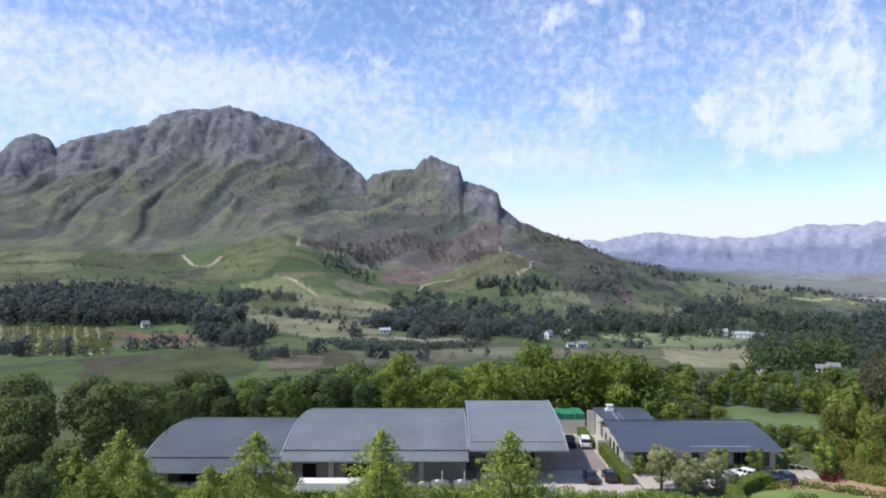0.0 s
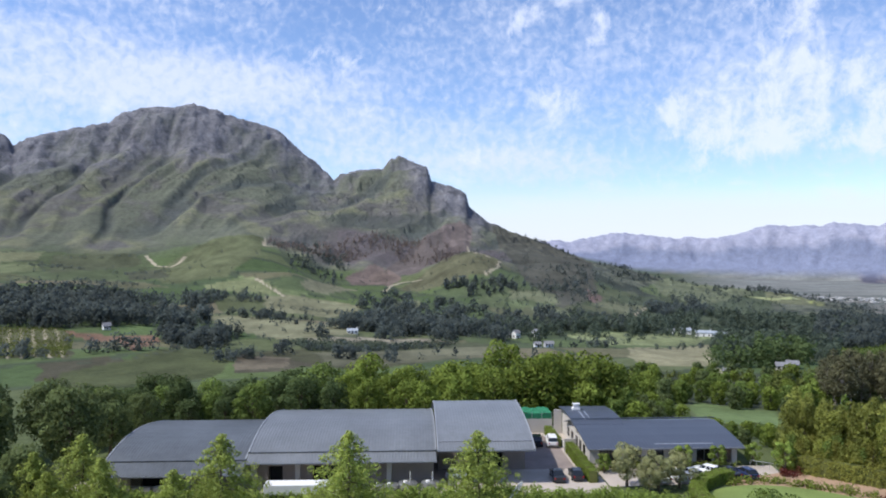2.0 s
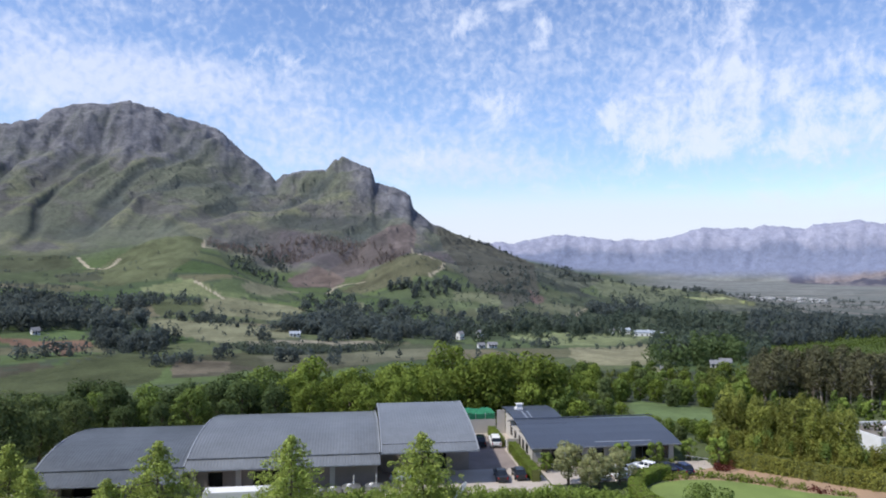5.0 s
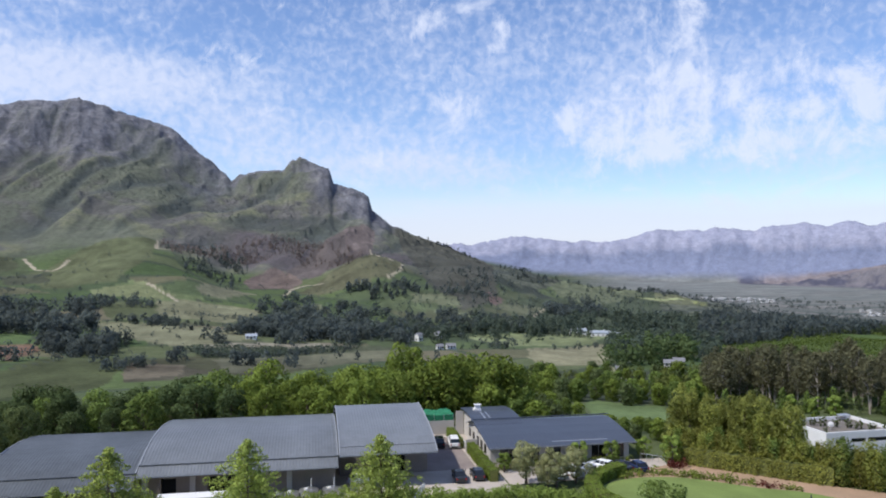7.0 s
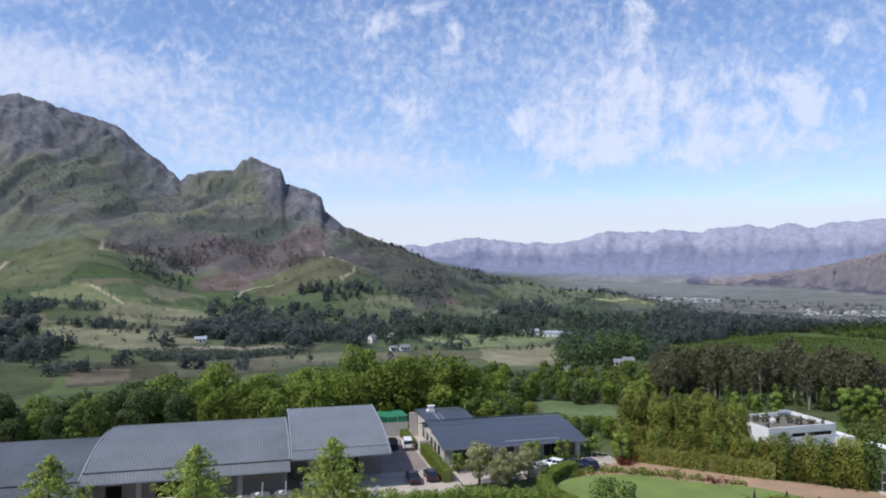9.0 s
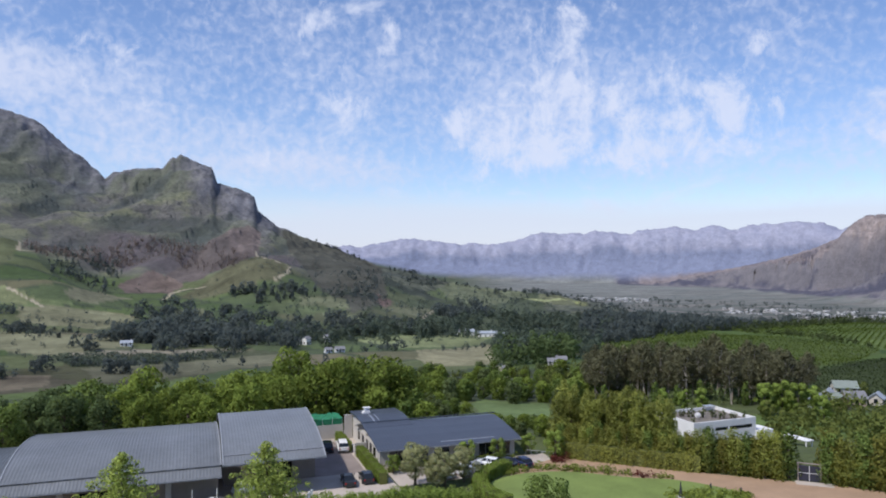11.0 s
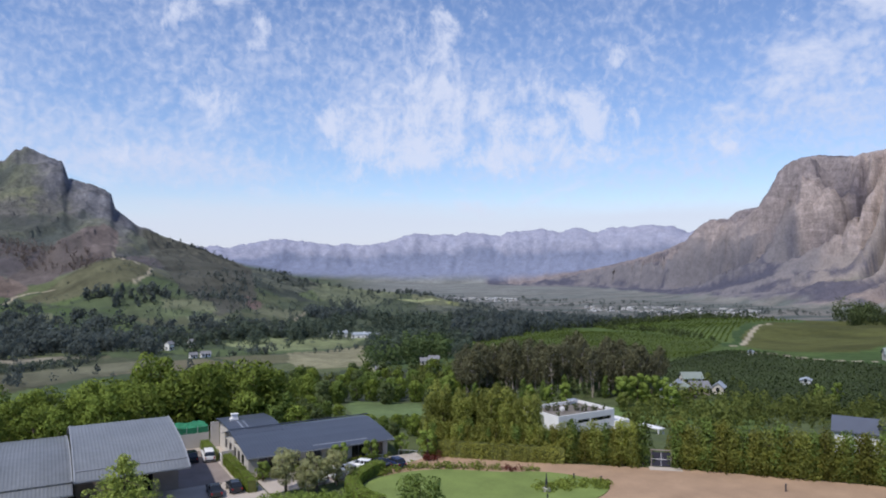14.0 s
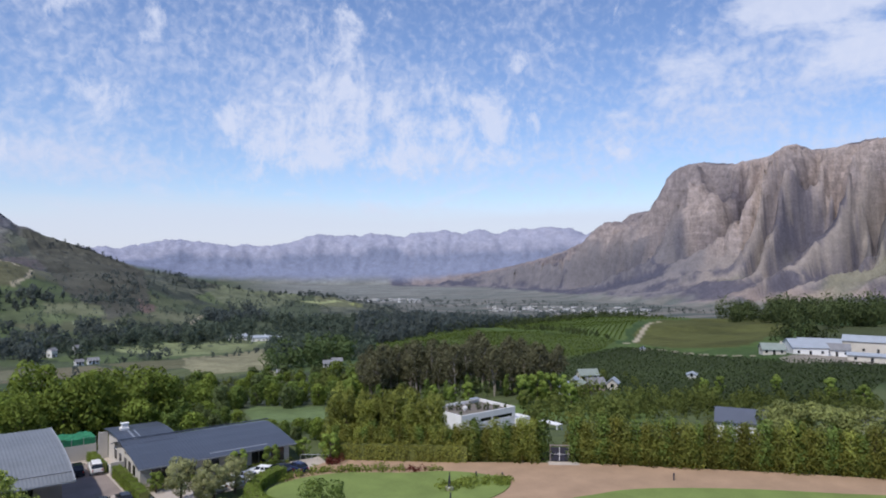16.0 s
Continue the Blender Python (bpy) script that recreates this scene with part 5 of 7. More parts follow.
# tall hedge trees along the drive
row = [tree("hedge_tree", "columnar green hedge tree along the brick drive", 90 + i, 8.0, 4.2, (L_HEDGE, L_GREEN, L_BRONZE, L_HEDGE)[i], shape="column", group="hedge trees along the drive", count=1700, size=0.22, stem=0.05, lobes_n=22) for i in range(4)]
HEDGE = [(55.6, 103.6), (67.5, 92.6), (80.6, 80.8)], [(85.4, 77.4), (106.6, 55.0), (121.0, 37.0), (128, 24)]
spots = []
for line in HEDGE:
    for (xa, ya), (xb, yb) in zip(line, line[1:]):
        n = int(math.hypot(xb - xa, yb - ya) / 1.15)
        for i in range(n):
            x, y = xa + (xb - xa) * i / n, ya + (yb - ya) * i / n
            spots.append((x + rs.uniform(-0.3, 0.3) - (0.5 if x > 71 else 0), y + rs.uniform(-0.3, 0.3) - (0.45 if x > 71 else 0), (0.62 if x < 71 else 0.74 if x < 84 else 0.87)))
for x, y in ((79.0, 82.8), (80.4, 81.8), (81.6, 80.6), (86.2, 78.2), (87.4, 77.0)):
    spots.append((x, y, 0.84))
for i in range(26):
    q = i / 26
    spots.append((57.5 + 22.5 * q, 104.2 - 22.6 * q, 0.62))
grow(row, spots, rs, 0.12)
tall_row = [tree("hedge_tree", "tall columnar yellow-green tree behind the clipped hedge", 95 + i, 11.0, 4.6, L_HEDGE, shape="column", group="tall trees behind the hedge", count=2900, size=0.22, stem=0.05) for i in range(2)]
spots = []
for k in range(3):
    for i in range(9):
        t = i / 9
        spots.append((57.5 + 14 * t + 2.0 * k + rs.uniform(-0.6, 0.6), 106.5 - 14.5 * t + 2.2 * k + rs.uniform(-0.6, 0.6), 0.82))
grow(tall_row, spots, rs, 0.13)

# ---- more trees in the middle distance ----
copse = [tree("broadleaf_tree", "green broadleaf tree in the hollow past the office", 110 + i, 10.0, 8.5, (L_GREEN, L_BELT, L_DARK)[i], group="trees in the hollow", count=1700, size=0.42, stem=0.06, lobes_n=34) for i in range(3)]
spots = []
for i in range(75):
    az, r = rs.uniform(15.5, 33.5), rs.uniform(222, 340)
    x, y = r * math.sin(radians(az)), r * math.cos(radians(az))
    spots.append((x, y, rs.uniform(0.45, 0.85)))
for x, y, k in ((37, 127, 0.62), (41, 125.5, 0.58), (45, 127, 0.5), (49, 124, 0.38), (52, 119, 0.36), (54, 113, 0.38), (40, 133, 0.72), (47, 134, 0.42), (52, 129, 0.32), (56, 121, 0.34), (59, 114, 0.4), (55, 160, 0.4), (59, 166, 0.45), (62, 160, 0.36), (57, 172, 0.5), (63, 170, 0.42), (61, 178, 0.5), (66, 180, 0.48), (52, 166, 0.5), (54, 178, 0.5), (68, 190, 0.5), (35, 136, 0.95), (33, 131, 0.8)):
    spots.append((x, y, k))
for i in range(46):         # low trees before the small paddock, taller ones past it
    az, r, k = (rs.uniform(17, 27.5), rs.uniform(136, 155), rs.uniform(0.2, 0.32)) if i < 26 else (rs.uniform(15, 31), rs.uniform(214, 238), rs.uniform(0.45, 0.8))
    spots.append((r * math.sin(radians(az)), r * math.cos(radians(az)), k))
grow(copse, spots, rs)
gums = [tree("gum_tree", "tall brown-green gum tree in a dense grove", 120 + i, 15.5, 8.0, L_GUM, M_BARK_PALE, shape="gum", group="gum grove", count=1400, size=0.31, lobes_n=38) for i in range(3)]
spots = []
for i in range(150):
    az, r = rs.uniform(30.8, 46.6), rs.uniform(225, 285)
    spots.append((r * math.sin(radians(az)), r * math.cos(radians(az)), rs.uniform(0.75, 1.05)))
grow(gums, spots, rs)
bright = [tree("broadleaf_tree", "bright green leafy tree behind the white house", 130 + i, 8.5, 6.0, L_FRESH, group="bright trees behind the white house", count=2400, size=0.28, stem=0.1) for i in range(2)]
spots = []
for az, r, k in ((43.8, 205, 1.0), (44.9, 208, 1.1), (45.9, 206, 1.05), (46.9, 210, 0.9), (47.6, 200, 0.75), (30.0, 214, 1.1), (36.6, 205, 0.75), (38.1, 207, 0.7), (39.4, 206, 0.7), (57.5, 232, 0.55), (58.6, 228, 0.6), (62.5, 230, 0.55), (66, 215, 0.7), (68, 205, 0.7)):
    spots.append((r * math.sin(radians(az)), r * math.cos(radians(az)), k))
grow(bright, spots, rs, 0.08)
slim = [tree("slim_tree", "slim upright green tree behind the white house", 135, 7.0, 2.6, L_GREEN, shape="column", group="slim trees behind the white house", count=1300, size=0.22, stem=0.05)]
grow(slim, [(126, 173, 1.0), (131.5, 171, 0.9), (138, 169, 1.05), (112, 178, 0.9), (152, 166, 1.0), (158, 160, 0.9)], rs, 0.06)
L_PALE = leaf("leaf_pale", (0.3, 0.33, 0.12), island=0.25)
pale = [tree("flowering_tree", "broad pale green flowering tree behind the hedge", 140, 8.2, 11.0, L_PALE, group="flowering trees behind the hedge", count=4000, size=0.28, stem=0.2)]
grow(pale, [(122, 62, 0.95), (126, 57, 0.95), (129, 52, 0.9), (132, 47, 0.8)], rs, 0.05)


def wood(name, outline, spacing, tall, mat, label, cards_n=70, seed=1, wide=0.9, gaps=0.05):
    """A distant wood: many small rounded trees of leaf sprays in one mesh."""
    rs = np.random.RandomState(seed)
    xs, ys = [p[0] for p in outline], [p[1] for p in outline]
    n = int((max(xs) - min(xs)) * (max(ys) - min(ys)) / (spacing * 0.8) ** 2)
    x, y = rs.uniform(min(xs), max(xs), n), rs.uniform(min(ys), max(ys), n)
    k = within(x, y, outline) & (fbm(x / 38 + seed, y / 38, 3) > gaps)
    x, y = x[k], y[k]
    if not len(x):
        return
    z = ground_at(x, y)
    out, face = [], []
    for cx, cy, cz in zip(x, y, z):
        h = tall * rs.choice((0.55, 0.75, 0.9, 1.0, 1.25)) * rs.uniform(0.85, 1.1)
        w = h * wide * rs.uniform(0.7, 1.1) / 2
        lobes = [(cx + rs.uniform(-0.4, 0.4) * w, cy + rs.uniform(-0.4, 0.4) * w, cz + h * q, w * (1.05 - 0.55 * q), 1.0) for q in (0.25, 0.45, 0.62, 0.78)]
        p, d = crown_points(rs, lobes, int(cards_n * (0.85 if cards_n >= 60 else 0.55)))
        out.append(cards(p, d, min(h * (0.13 if cards_n >= 60 else 0.165), 1.9) * min(1.0, (60 / cards_n) ** 0.5) * (1.0 if wide > 0.45 else 0.6), rs, 0.3))
        face.append(d + 0.4 * (p - np.array([cx, cy, cz + h / 2])) / w + rs.normal(0, 0.1, p.shape))
    return tagged(new(name, mesh_of_cards(name, np.concatenate(out), mat, np.concatenate(face))), label, "woodland", "", "stuff")


L_CREST = leaf("leaf_crest", (0.075, 0.097, 0.038), island=0.06, spread=0.2, scale=0.08, translucent=0.3)
L_BROWN = leaf("leaf_burnt", (0.2, 0.165, 0.142), island=0.15)
L_MID = leaf("leaf_mid_wood", (0.142, 0.168, 0.044), island=0.08, spread=0.24, scale=0.06)
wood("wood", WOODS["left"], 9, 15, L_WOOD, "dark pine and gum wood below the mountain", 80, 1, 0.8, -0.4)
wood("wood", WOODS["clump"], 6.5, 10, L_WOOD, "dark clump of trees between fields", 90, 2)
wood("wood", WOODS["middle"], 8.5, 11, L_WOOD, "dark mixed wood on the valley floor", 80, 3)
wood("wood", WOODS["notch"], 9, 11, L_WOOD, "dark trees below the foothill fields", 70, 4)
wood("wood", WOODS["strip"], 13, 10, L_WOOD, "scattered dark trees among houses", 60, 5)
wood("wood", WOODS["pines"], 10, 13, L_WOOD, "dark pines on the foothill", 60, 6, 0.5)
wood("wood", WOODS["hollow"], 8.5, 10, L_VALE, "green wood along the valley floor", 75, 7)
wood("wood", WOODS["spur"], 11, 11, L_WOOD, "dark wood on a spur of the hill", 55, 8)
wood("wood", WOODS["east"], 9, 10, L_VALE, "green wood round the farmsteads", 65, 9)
wood("wood", WOODS["copse"], 8, 11, L_SHADY, "green copse beside the straw field", 110, 10)
wood("wood", WOODS["burnt"], 9, 11, L_BROWN, "brown burnt pines in rows on the slope", 40, 11, 0.4, -0.35)
wood("wood", WOODS["gully"], 14, 12, L_WOOD, "dark scrub trees in a gully", 45, 12, 0.6)
wood("wood", WOODS["flank"], 16, 11, L_WOOD, "dark scrub trees on the mountain's flank", 45, 13)
wood("wood", WOODS["ridge"], 15, 11, L_WOOD, "pines along the descending ridge", 45, 14, 0.6)
wood("wood", WOODS["belt"], 8, 8, L_WOOD, "dark windbreak along the vineyard's edge", 70, 15, 0.9, -1.0)
wood("wood", WOODS["crest"], 11, 17, L_CREST, "tall green trees on the vineyard hill's crest", 300, 16, 0.9, -0.2)
wood("wood", WOODS["sheds"], 7, 9, L_CREST, "green trees beside the farm sheds", 110, 17)
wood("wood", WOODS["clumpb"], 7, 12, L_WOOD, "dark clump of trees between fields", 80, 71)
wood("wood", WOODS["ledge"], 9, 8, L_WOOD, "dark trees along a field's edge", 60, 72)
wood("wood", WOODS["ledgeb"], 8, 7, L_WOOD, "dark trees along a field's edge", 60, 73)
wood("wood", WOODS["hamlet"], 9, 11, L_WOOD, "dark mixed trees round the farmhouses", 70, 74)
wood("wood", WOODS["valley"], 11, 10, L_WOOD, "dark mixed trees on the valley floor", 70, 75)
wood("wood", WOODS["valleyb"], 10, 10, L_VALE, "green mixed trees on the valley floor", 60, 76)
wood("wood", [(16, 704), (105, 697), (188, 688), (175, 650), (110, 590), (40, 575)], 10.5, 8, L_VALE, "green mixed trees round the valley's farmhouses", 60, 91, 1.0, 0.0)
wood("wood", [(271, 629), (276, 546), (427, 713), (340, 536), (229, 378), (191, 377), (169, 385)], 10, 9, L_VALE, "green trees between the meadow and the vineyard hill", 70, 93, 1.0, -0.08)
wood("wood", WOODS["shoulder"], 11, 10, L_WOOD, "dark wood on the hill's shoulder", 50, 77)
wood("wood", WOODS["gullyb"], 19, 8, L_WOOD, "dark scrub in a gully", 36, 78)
wood("scrub", WOODS["bushes"], 17, 5.5, L_VALE, "loose dark bushes on the hillside", 36, 79, 1.1)
wood("scrub", WOODS["bushesb"], 17, 5.0, L_VALE, "loose green bushes on the hillside", 34, 80, 1.2)
wood("scrub", WOODS["bushesc"], 17, 6.0, L_WOOD, "loose dark bushes on the foothill", 36, 81, 1.0)
def sweep(a0, a1, r0, r1):
    """An outline between two bearings and two distances."""
    return [(r * math.sin(radians(a)), r * math.cos(radians(a))) for r, aa in ((r0, (a0, (a0 + a1) / 2, a1)), (r1, (a1, (a0 + a1) / 2, a0))) for a in aa]


ridge_line = [(k * math.sin(radians(b)), k * math.cos(radians(b))) for b, k in [(b, float(west_reach(b)) - 26) for b in (9, 14, 19, 24, 29)] + [(b, float(west_reach(b)) + 4) for b in (29, 24, 19, 14, 9)]]
wood("wood", ridge_line, 12, 8, L_WOOD, "pines along the crest of the descending ridge", 44, 84, 0.7, -0.02)
wood("scrub", sweep(-33, 12, 640, 1150), 34, 4.5, L_WOOD, "scattered dark bushes on the foothills", 30, 85, 1.2, -0.1)
wood("scrub", sweep(4, 27, 600, 1250), 27, 5.5, L_WOOD, "scattered dark bushes on the hillside", 30, 86, 1.2, -0.15)
wood("scrub", sweep(-32, 14, 380, 640), 38, 5, L_WOOD, "lone bushes and small trees between fields", 40, 87, 1.0, -0.1)
wood("wood", [(176, 150), (186, 156), (200, 152), (216, 170), (212, 184), (196, 176), (182, 168)], 8.5, 3.6, L_MID, "green garden trees round the cottages", 120, 88, 1.0, -0.3)
wood("undergrowth", sweep(32, 46, 218, 286), 6.5, 3.6, L_DARK, "dark undergrowth below the gum trees", 70, 89, 1.1, -0.5)
wood("wood", WOODS["farbelt"], 13, 10, L_WOOD, "dark trees on the low ridge", 40, 82)
wood("wood", WOODS["dark"], 9, 11, L_WOOD, "dense dark windbreak before the plain", 60, 83, 0.9, -0.6)
for i, ((xa, ya), (xb, yb)) in enumerate(zip(INNER, INNER[1:])):
    wood("hedgerow", [(xa, ya), (xb, yb), (xb + 5, yb + 6), (xa + 5, ya + 6)], 4, 4.0, L_CREST, "dark hedge between two vineyard plots", 60, 170 + i, 1.0, -1.0)
wood("windbreak", WOODS["beltb"], 8, 5.5, L_CREST, "dark windbreak along the vineyard's upper edge", 36, 20, 0.9, -1.0)
for i, key in enumerate(("hedgea", "hedgeb", "hedgec", "hedged", "hedgee", "hedgef", "hedgeg")):
    wood("hedgerow", WOODS[key], 8, 4.0, L_WOOD, "dark hedgerow along a foothill field", 36, 140 + i, 1.1, -0.15)
wood("wood", WOODS["scorched"], 11, 10, L_BROWN, "brown scorched pines on the slope", 40, 21, 0.4, -0.2)
wood("wood", WOODS["lowbelt"], 12, 8, L_WOOD, "dark pines below the scorched slope", 44, 22, 0.7, -0.05)
wood("wood", WOODS["grove"], 5.5, 4.2, L_MID, "green garden trees and shrubs behind the hedge", 110, 19, 1.0, -0.25)
wood("wood", WOODS["scrub"], 4.2, 3.2, L_MID, "low grey-green shrubs behind the hedge", 100, 18, 1.1, -0.4)
# lone trees and hedgerows in the fields
for i, (line, gap, tall) in enumerate((
        ([(-66, 447), (30, 484)], 8, 4.5), ([(-42, 395), (-8, 402)], 7, 8), ([(-160, 352), (-120, 372)], 8, 8), ([(-235, 360), (-170, 338)], 9, 8), ([(-92, 345), (-84, 372)], 6, 6), ([(320, 925), (560, 1240)], 30, 9), ([(250, 810), (480, 850)], 14, 8),
        ([(-62, 522), (-78, 532)], 8, 8), ([(150, 460), (225, 520)], 16, 5), ([(100, 470), (140, 488)], 9, 8))):
    (xa, ya), (xb, yb) = line
    wide = 4.0
    dx, dy = xb - xa, yb - ya
    l = math.hypot(dx, dy)
    ox, oy = -dy / l * wide, dx / l * wide
    wood("hedgerow", [(xa - ox, ya - oy), (xb - ox, yb - oy), (xb + ox, yb + oy), (xa + ox, ya + oy)], gap * 0.8, tall, L_WOOD, "dark hedgerow trees beside a field", 80, 30 + i, 0.9, -1.0)


# ---- farmhouses and sheds ----
M_ROOF_GREY = material("grey_tile_roof", (0.2, 0.2, 0.21), 0.8, spread=0.15, scale=0.5, fine=4.0)
M_ROOF_GREEN = material("grey_green_roof", (0.22, 0.255, 0.23), 0.8, spread=0.1, scale=0.5, fine=4.0)
M_ROOF_BLUE = material("blue_grey_roof", (0.1, 0.112, 0.145), 0.5, 0.1, spread=0.08, scale=0.4, fine=4.0)
M_ROOF_PALE = material("pale_sheet_roof", (0.34, 0.37, 0.41), 0.5, 0.1, spread=0.08, scale=0.3, fine=3.0)
M_CREAM = material("cream_render", (0.55, 0.51, 0.45), 0.85, spread=0.08, scale=0.5, fine=4.0)


def house(x, y, w, d, h, rise, turn, wall, roof, label, z=None, chimney=False, group="white farmhouses", windows=3, name="farmhouse"):
    """A gabled house: walls, two roof slopes, windows and a door; w along its ridge."""
    g = float(ground_at(x, y)[0]) if z is None else z
    root = thing(name, label, "house", pose(x, y, g, 0, 0, turn), group)
    a, b = w / 2, d / 2
    ring = [(-b, -1.5), (b, -1.5), (b, h), (0, h + rise), (-b, h)]
    net = Net().add([(-a, p, q) for p, q in ring] + [(a, p, q) for p, q in ring], [tuple(range(5)), tuple(range(5, 10))[::-1]] + [(i, (i + 1) % 5, 5 + (i + 1) % 5, 5 + i) for i in range(5)])
    part("wall", net, wall, root)
    for s in (-1, 1):
        o, t = 0.45, 0.18
        e, r0 = (s * (b + o), h - rise * o / b), (0, h + rise)
        v = [(-a - o, *e), (a + o, *e), (a + o, *r0), (-a - o, *r0)]
        part("roof", Net().add(v + [(p, q, zz + t) for p, q, zz in v], [(0, 3, 2, 1), (4, 5, 6, 7), (0, 1, 5, 4), (1, 2, 6, 5), (2, 3, 7, 6), (3, 0, 4, 7)]), roof, root)
    for i in range(windows):
        p = -a + w * (i + 0.5) / windows
        tallw = 2.0 if i == windows // 2 else 1.2
        part("door" if i == windows // 2 else "window", Net().box(p - 0.5, -b - 0.04, 0.9 if tallw < 2 else 0.0, p + 0.5, -b + 0.05, 2.1), M_GLASS_DARK, root, "dark opening")
    for s in (-1, 1):
        part("gable_window", Net().box(s * a - 0.05, -0.5, 0.9, s * a + 0.05, 0.5, 2.2), M_GLASS_DARK, root)
    if chimney:
        part("chimney", Net().box(a - 1.3, -0.4, h, a - 0.5, 0.4, h + rise + 0.9), wall, root)
    return root


M_WHITE_FAR = material("whitewash", (0.78, 0.77, 0.75), 0.8, spread=0.06, scale=0.6, fine=4.0)
WHITE_HOUSE = "whitewashed farmhouse with a grey gabled roof"
for x, y, w, d, h, rise, turn in ((85, 473, 5.5, 4.5, 2.6, 1.6, 8), (93, 475, 7.5, 5, 2.8, 1.8, 4), (96, 668, 14, 7, 3, 2, 5), (83, 668, 13, 7, 3, 1.8, 0), (79, 530, 6, 5, 5, 2, 40), (72, 532, 6, 5, 3, 2, 10),
                                  (236, 634, 8, 6, 3.5, 1.5, -10), (247, 628, 12, 7, 4, 2, -15), (252, 600, 16, 8, 4, 2, -20), (262, 590, 14, 7, 3.5, 2, -25), (381, 631, 10, 6, 3.2, 2, -20), (330, 616, 8, 6, 3.5, 2, -40),
                                  (145, 318, 5, 4, 2.8, 1.5, -30), (-45, 551, 10, 6, 2.8, 1.8, 0), (-6, 558, 8, 5, 2.6, 1.6, 5), (-214, 509, 6, 5, 3, 2.5, 40), (-36, 640, 12, 7, 3, 2, 10), (20, 700, 10, 6, 3, 2, 15),
                                  (360, 800, 10, 7, 3, 2, 0), (420, 790, 10, 7, 3, 2, -30), (100, 560, 7, 6, 5, 2, 20)):
    house(x, y, w * 0.8, d * 0.85, h * 0.9, rise * 0.8, turn, M_WHITE_FAR, M_ROOF_PALE if w > 8 else M_ROOF_GREY, WHITE_HOUSE, chimney=w > 9)
for x, y, w in ((184, 342, 7.0), (191, 347, 5.5)):
    house(x, y, w, 4.4, 2.6, 1.4, -25, M_CREAM, M_ROOF_GREY, "small cream farmhouse with a grey roof among trees")
M_WALL_SAGE = material("sage_render", (0.34, 0.38, 0.33), 0.85, spread=0.08, scale=0.5, fine=4.0)
M_WALL_PINK = material("pink_render", (0.52, 0.4, 0.33), 0.85, spread=0.08, scale=0.5, fine=4.0)
for x, y, w, d, h, rise, turn, wall, roof, look_ in (
        (201.7, 176.4, 6.8, 4.7, 2.6, 1.7, -30, M_WHITE, M_ROOF_GREEN, "small white cottage with a grey-green gabled roof"), (163.4, 152.0, 5.5, 3.9, 2.8, 1.7, 38, M_WALL_SAGE, M_ROOF_PALE, "small sage cottage with a pale gabled roof"),
        (175.6, 159.0, 5.5, 3.9, 2.8, 1.7, 36, M_WALL_SAGE, M_ROOF_PALE, "small sage cottage with a pale gabled roof"), (179.9, 154.2, 5.5, 3.9, 2.6, 1.6, -20, M_WALL_PINK, M_ROOF_GREY, "small pink-washed cottage with a grey gabled roof"),
        (172.5, 152.3, 5.1, 3.6, 2.4, 1.5, 60, M_WALL_PINK, M_ROOF_GREEN, "small pink-washed cottage with a grey-green roof"), (187.4, 152.8, 3.9, 3.4, 2.4, 1.4, 30, M_CREAM, M_ROOF_PALE, "small cream cottage with a pale gabled roof")):
    house(x, y, w, d, h, rise, turn, wall, roof, look_, group="cottages below the vineyard", windows=3)
house(231, 152, 4, 3, 1.6, 0.6, 30, M_WHITE, M_ROOF_PALE, "small white pump house among the vines", group="vineyard huts", windows=1)
house(283, 213, 2.4, 2, 1.4, 0.5, 30, M_WHITE, M_ROOF_PALE, "small white shelter among the vines", group="vineyard huts", windows=1)
FARM = "farm sheds on the vineyard hill"
house(296, 156, 9, 8, 2.4, 2.2, -50, M_CREAM, M_ROOF_GREEN, "cream cottage with a steep grey-green roof", group=FARM, chimney=True)
house(312, 150, 14, 17, 3.4, 2.8, -48, M_WHITE, M_ROOF_PALE, "large white shed with a pale blue-grey sheet roof", group=FARM, windows=3, name="farm_shed")
house(334, 154, 17, 9, 3.6, 1.8, -58, M_CREAM, M_ROOF_PALE, "low cream shed with a pale sheet roof", group=FARM, name="farm_shed")
house(317, 139, 10, 7, 3.0, 2.2, -62, M_WHITE, M_ROOF_GREY, "white farm building with a gabled grey roof", group=FARM, name="farm_shed")
house(350, 135, 28, 11, 5.2, 2.2, -72, M_CREAM, M_ROOF_PALE, "long open-sided shed with pale sheet roof", group=FARM, windows=5, name="farm_shed")
house(305, 120, 17, 6, 2.6, 0.8, -70, M_CREAM, M_ROOF_PALE, "low farm building with a pale roof", group=FARM, name="farm_shed")
house(121.6, 69.4, 9.0, 6.5, 4.0, 1.7, -60, M_WHITE, M_ROOF_BLUE, "white house with a blue-grey sheet roof behind the hedge", group="houses behind the hedge", z=-0.9)
house(146, 54, 10, 6.5, 3.6, 1.4, -70, M_WHITE, M_ROOF_BLUE, "white house with a blue-grey sheet roof behind the hedge", group="houses behind the hedge", z=-2.4)

# windbreaks across the plain
for i, (xa, ya, xb, yb) in enumerate(((900, 1450, 1500, 1500), (820, 1750, 1500, 1780), (1050, 2150, 1700, 2050), (1350, 1330, 1900, 1230), (900, 1250, 1300, 1230), (1500, 1650, 2000, 1500), (850, 2500, 1500, 2450))):
    wood("windbreak", [(xa, ya), (xb, yb), (xb + 8, yb + 26), (xa + 8, ya + 26)], 17, 11, L_WOOD, "dark windbreak of trees across the plain", 28, 90 + i, 0.9, -1.0)

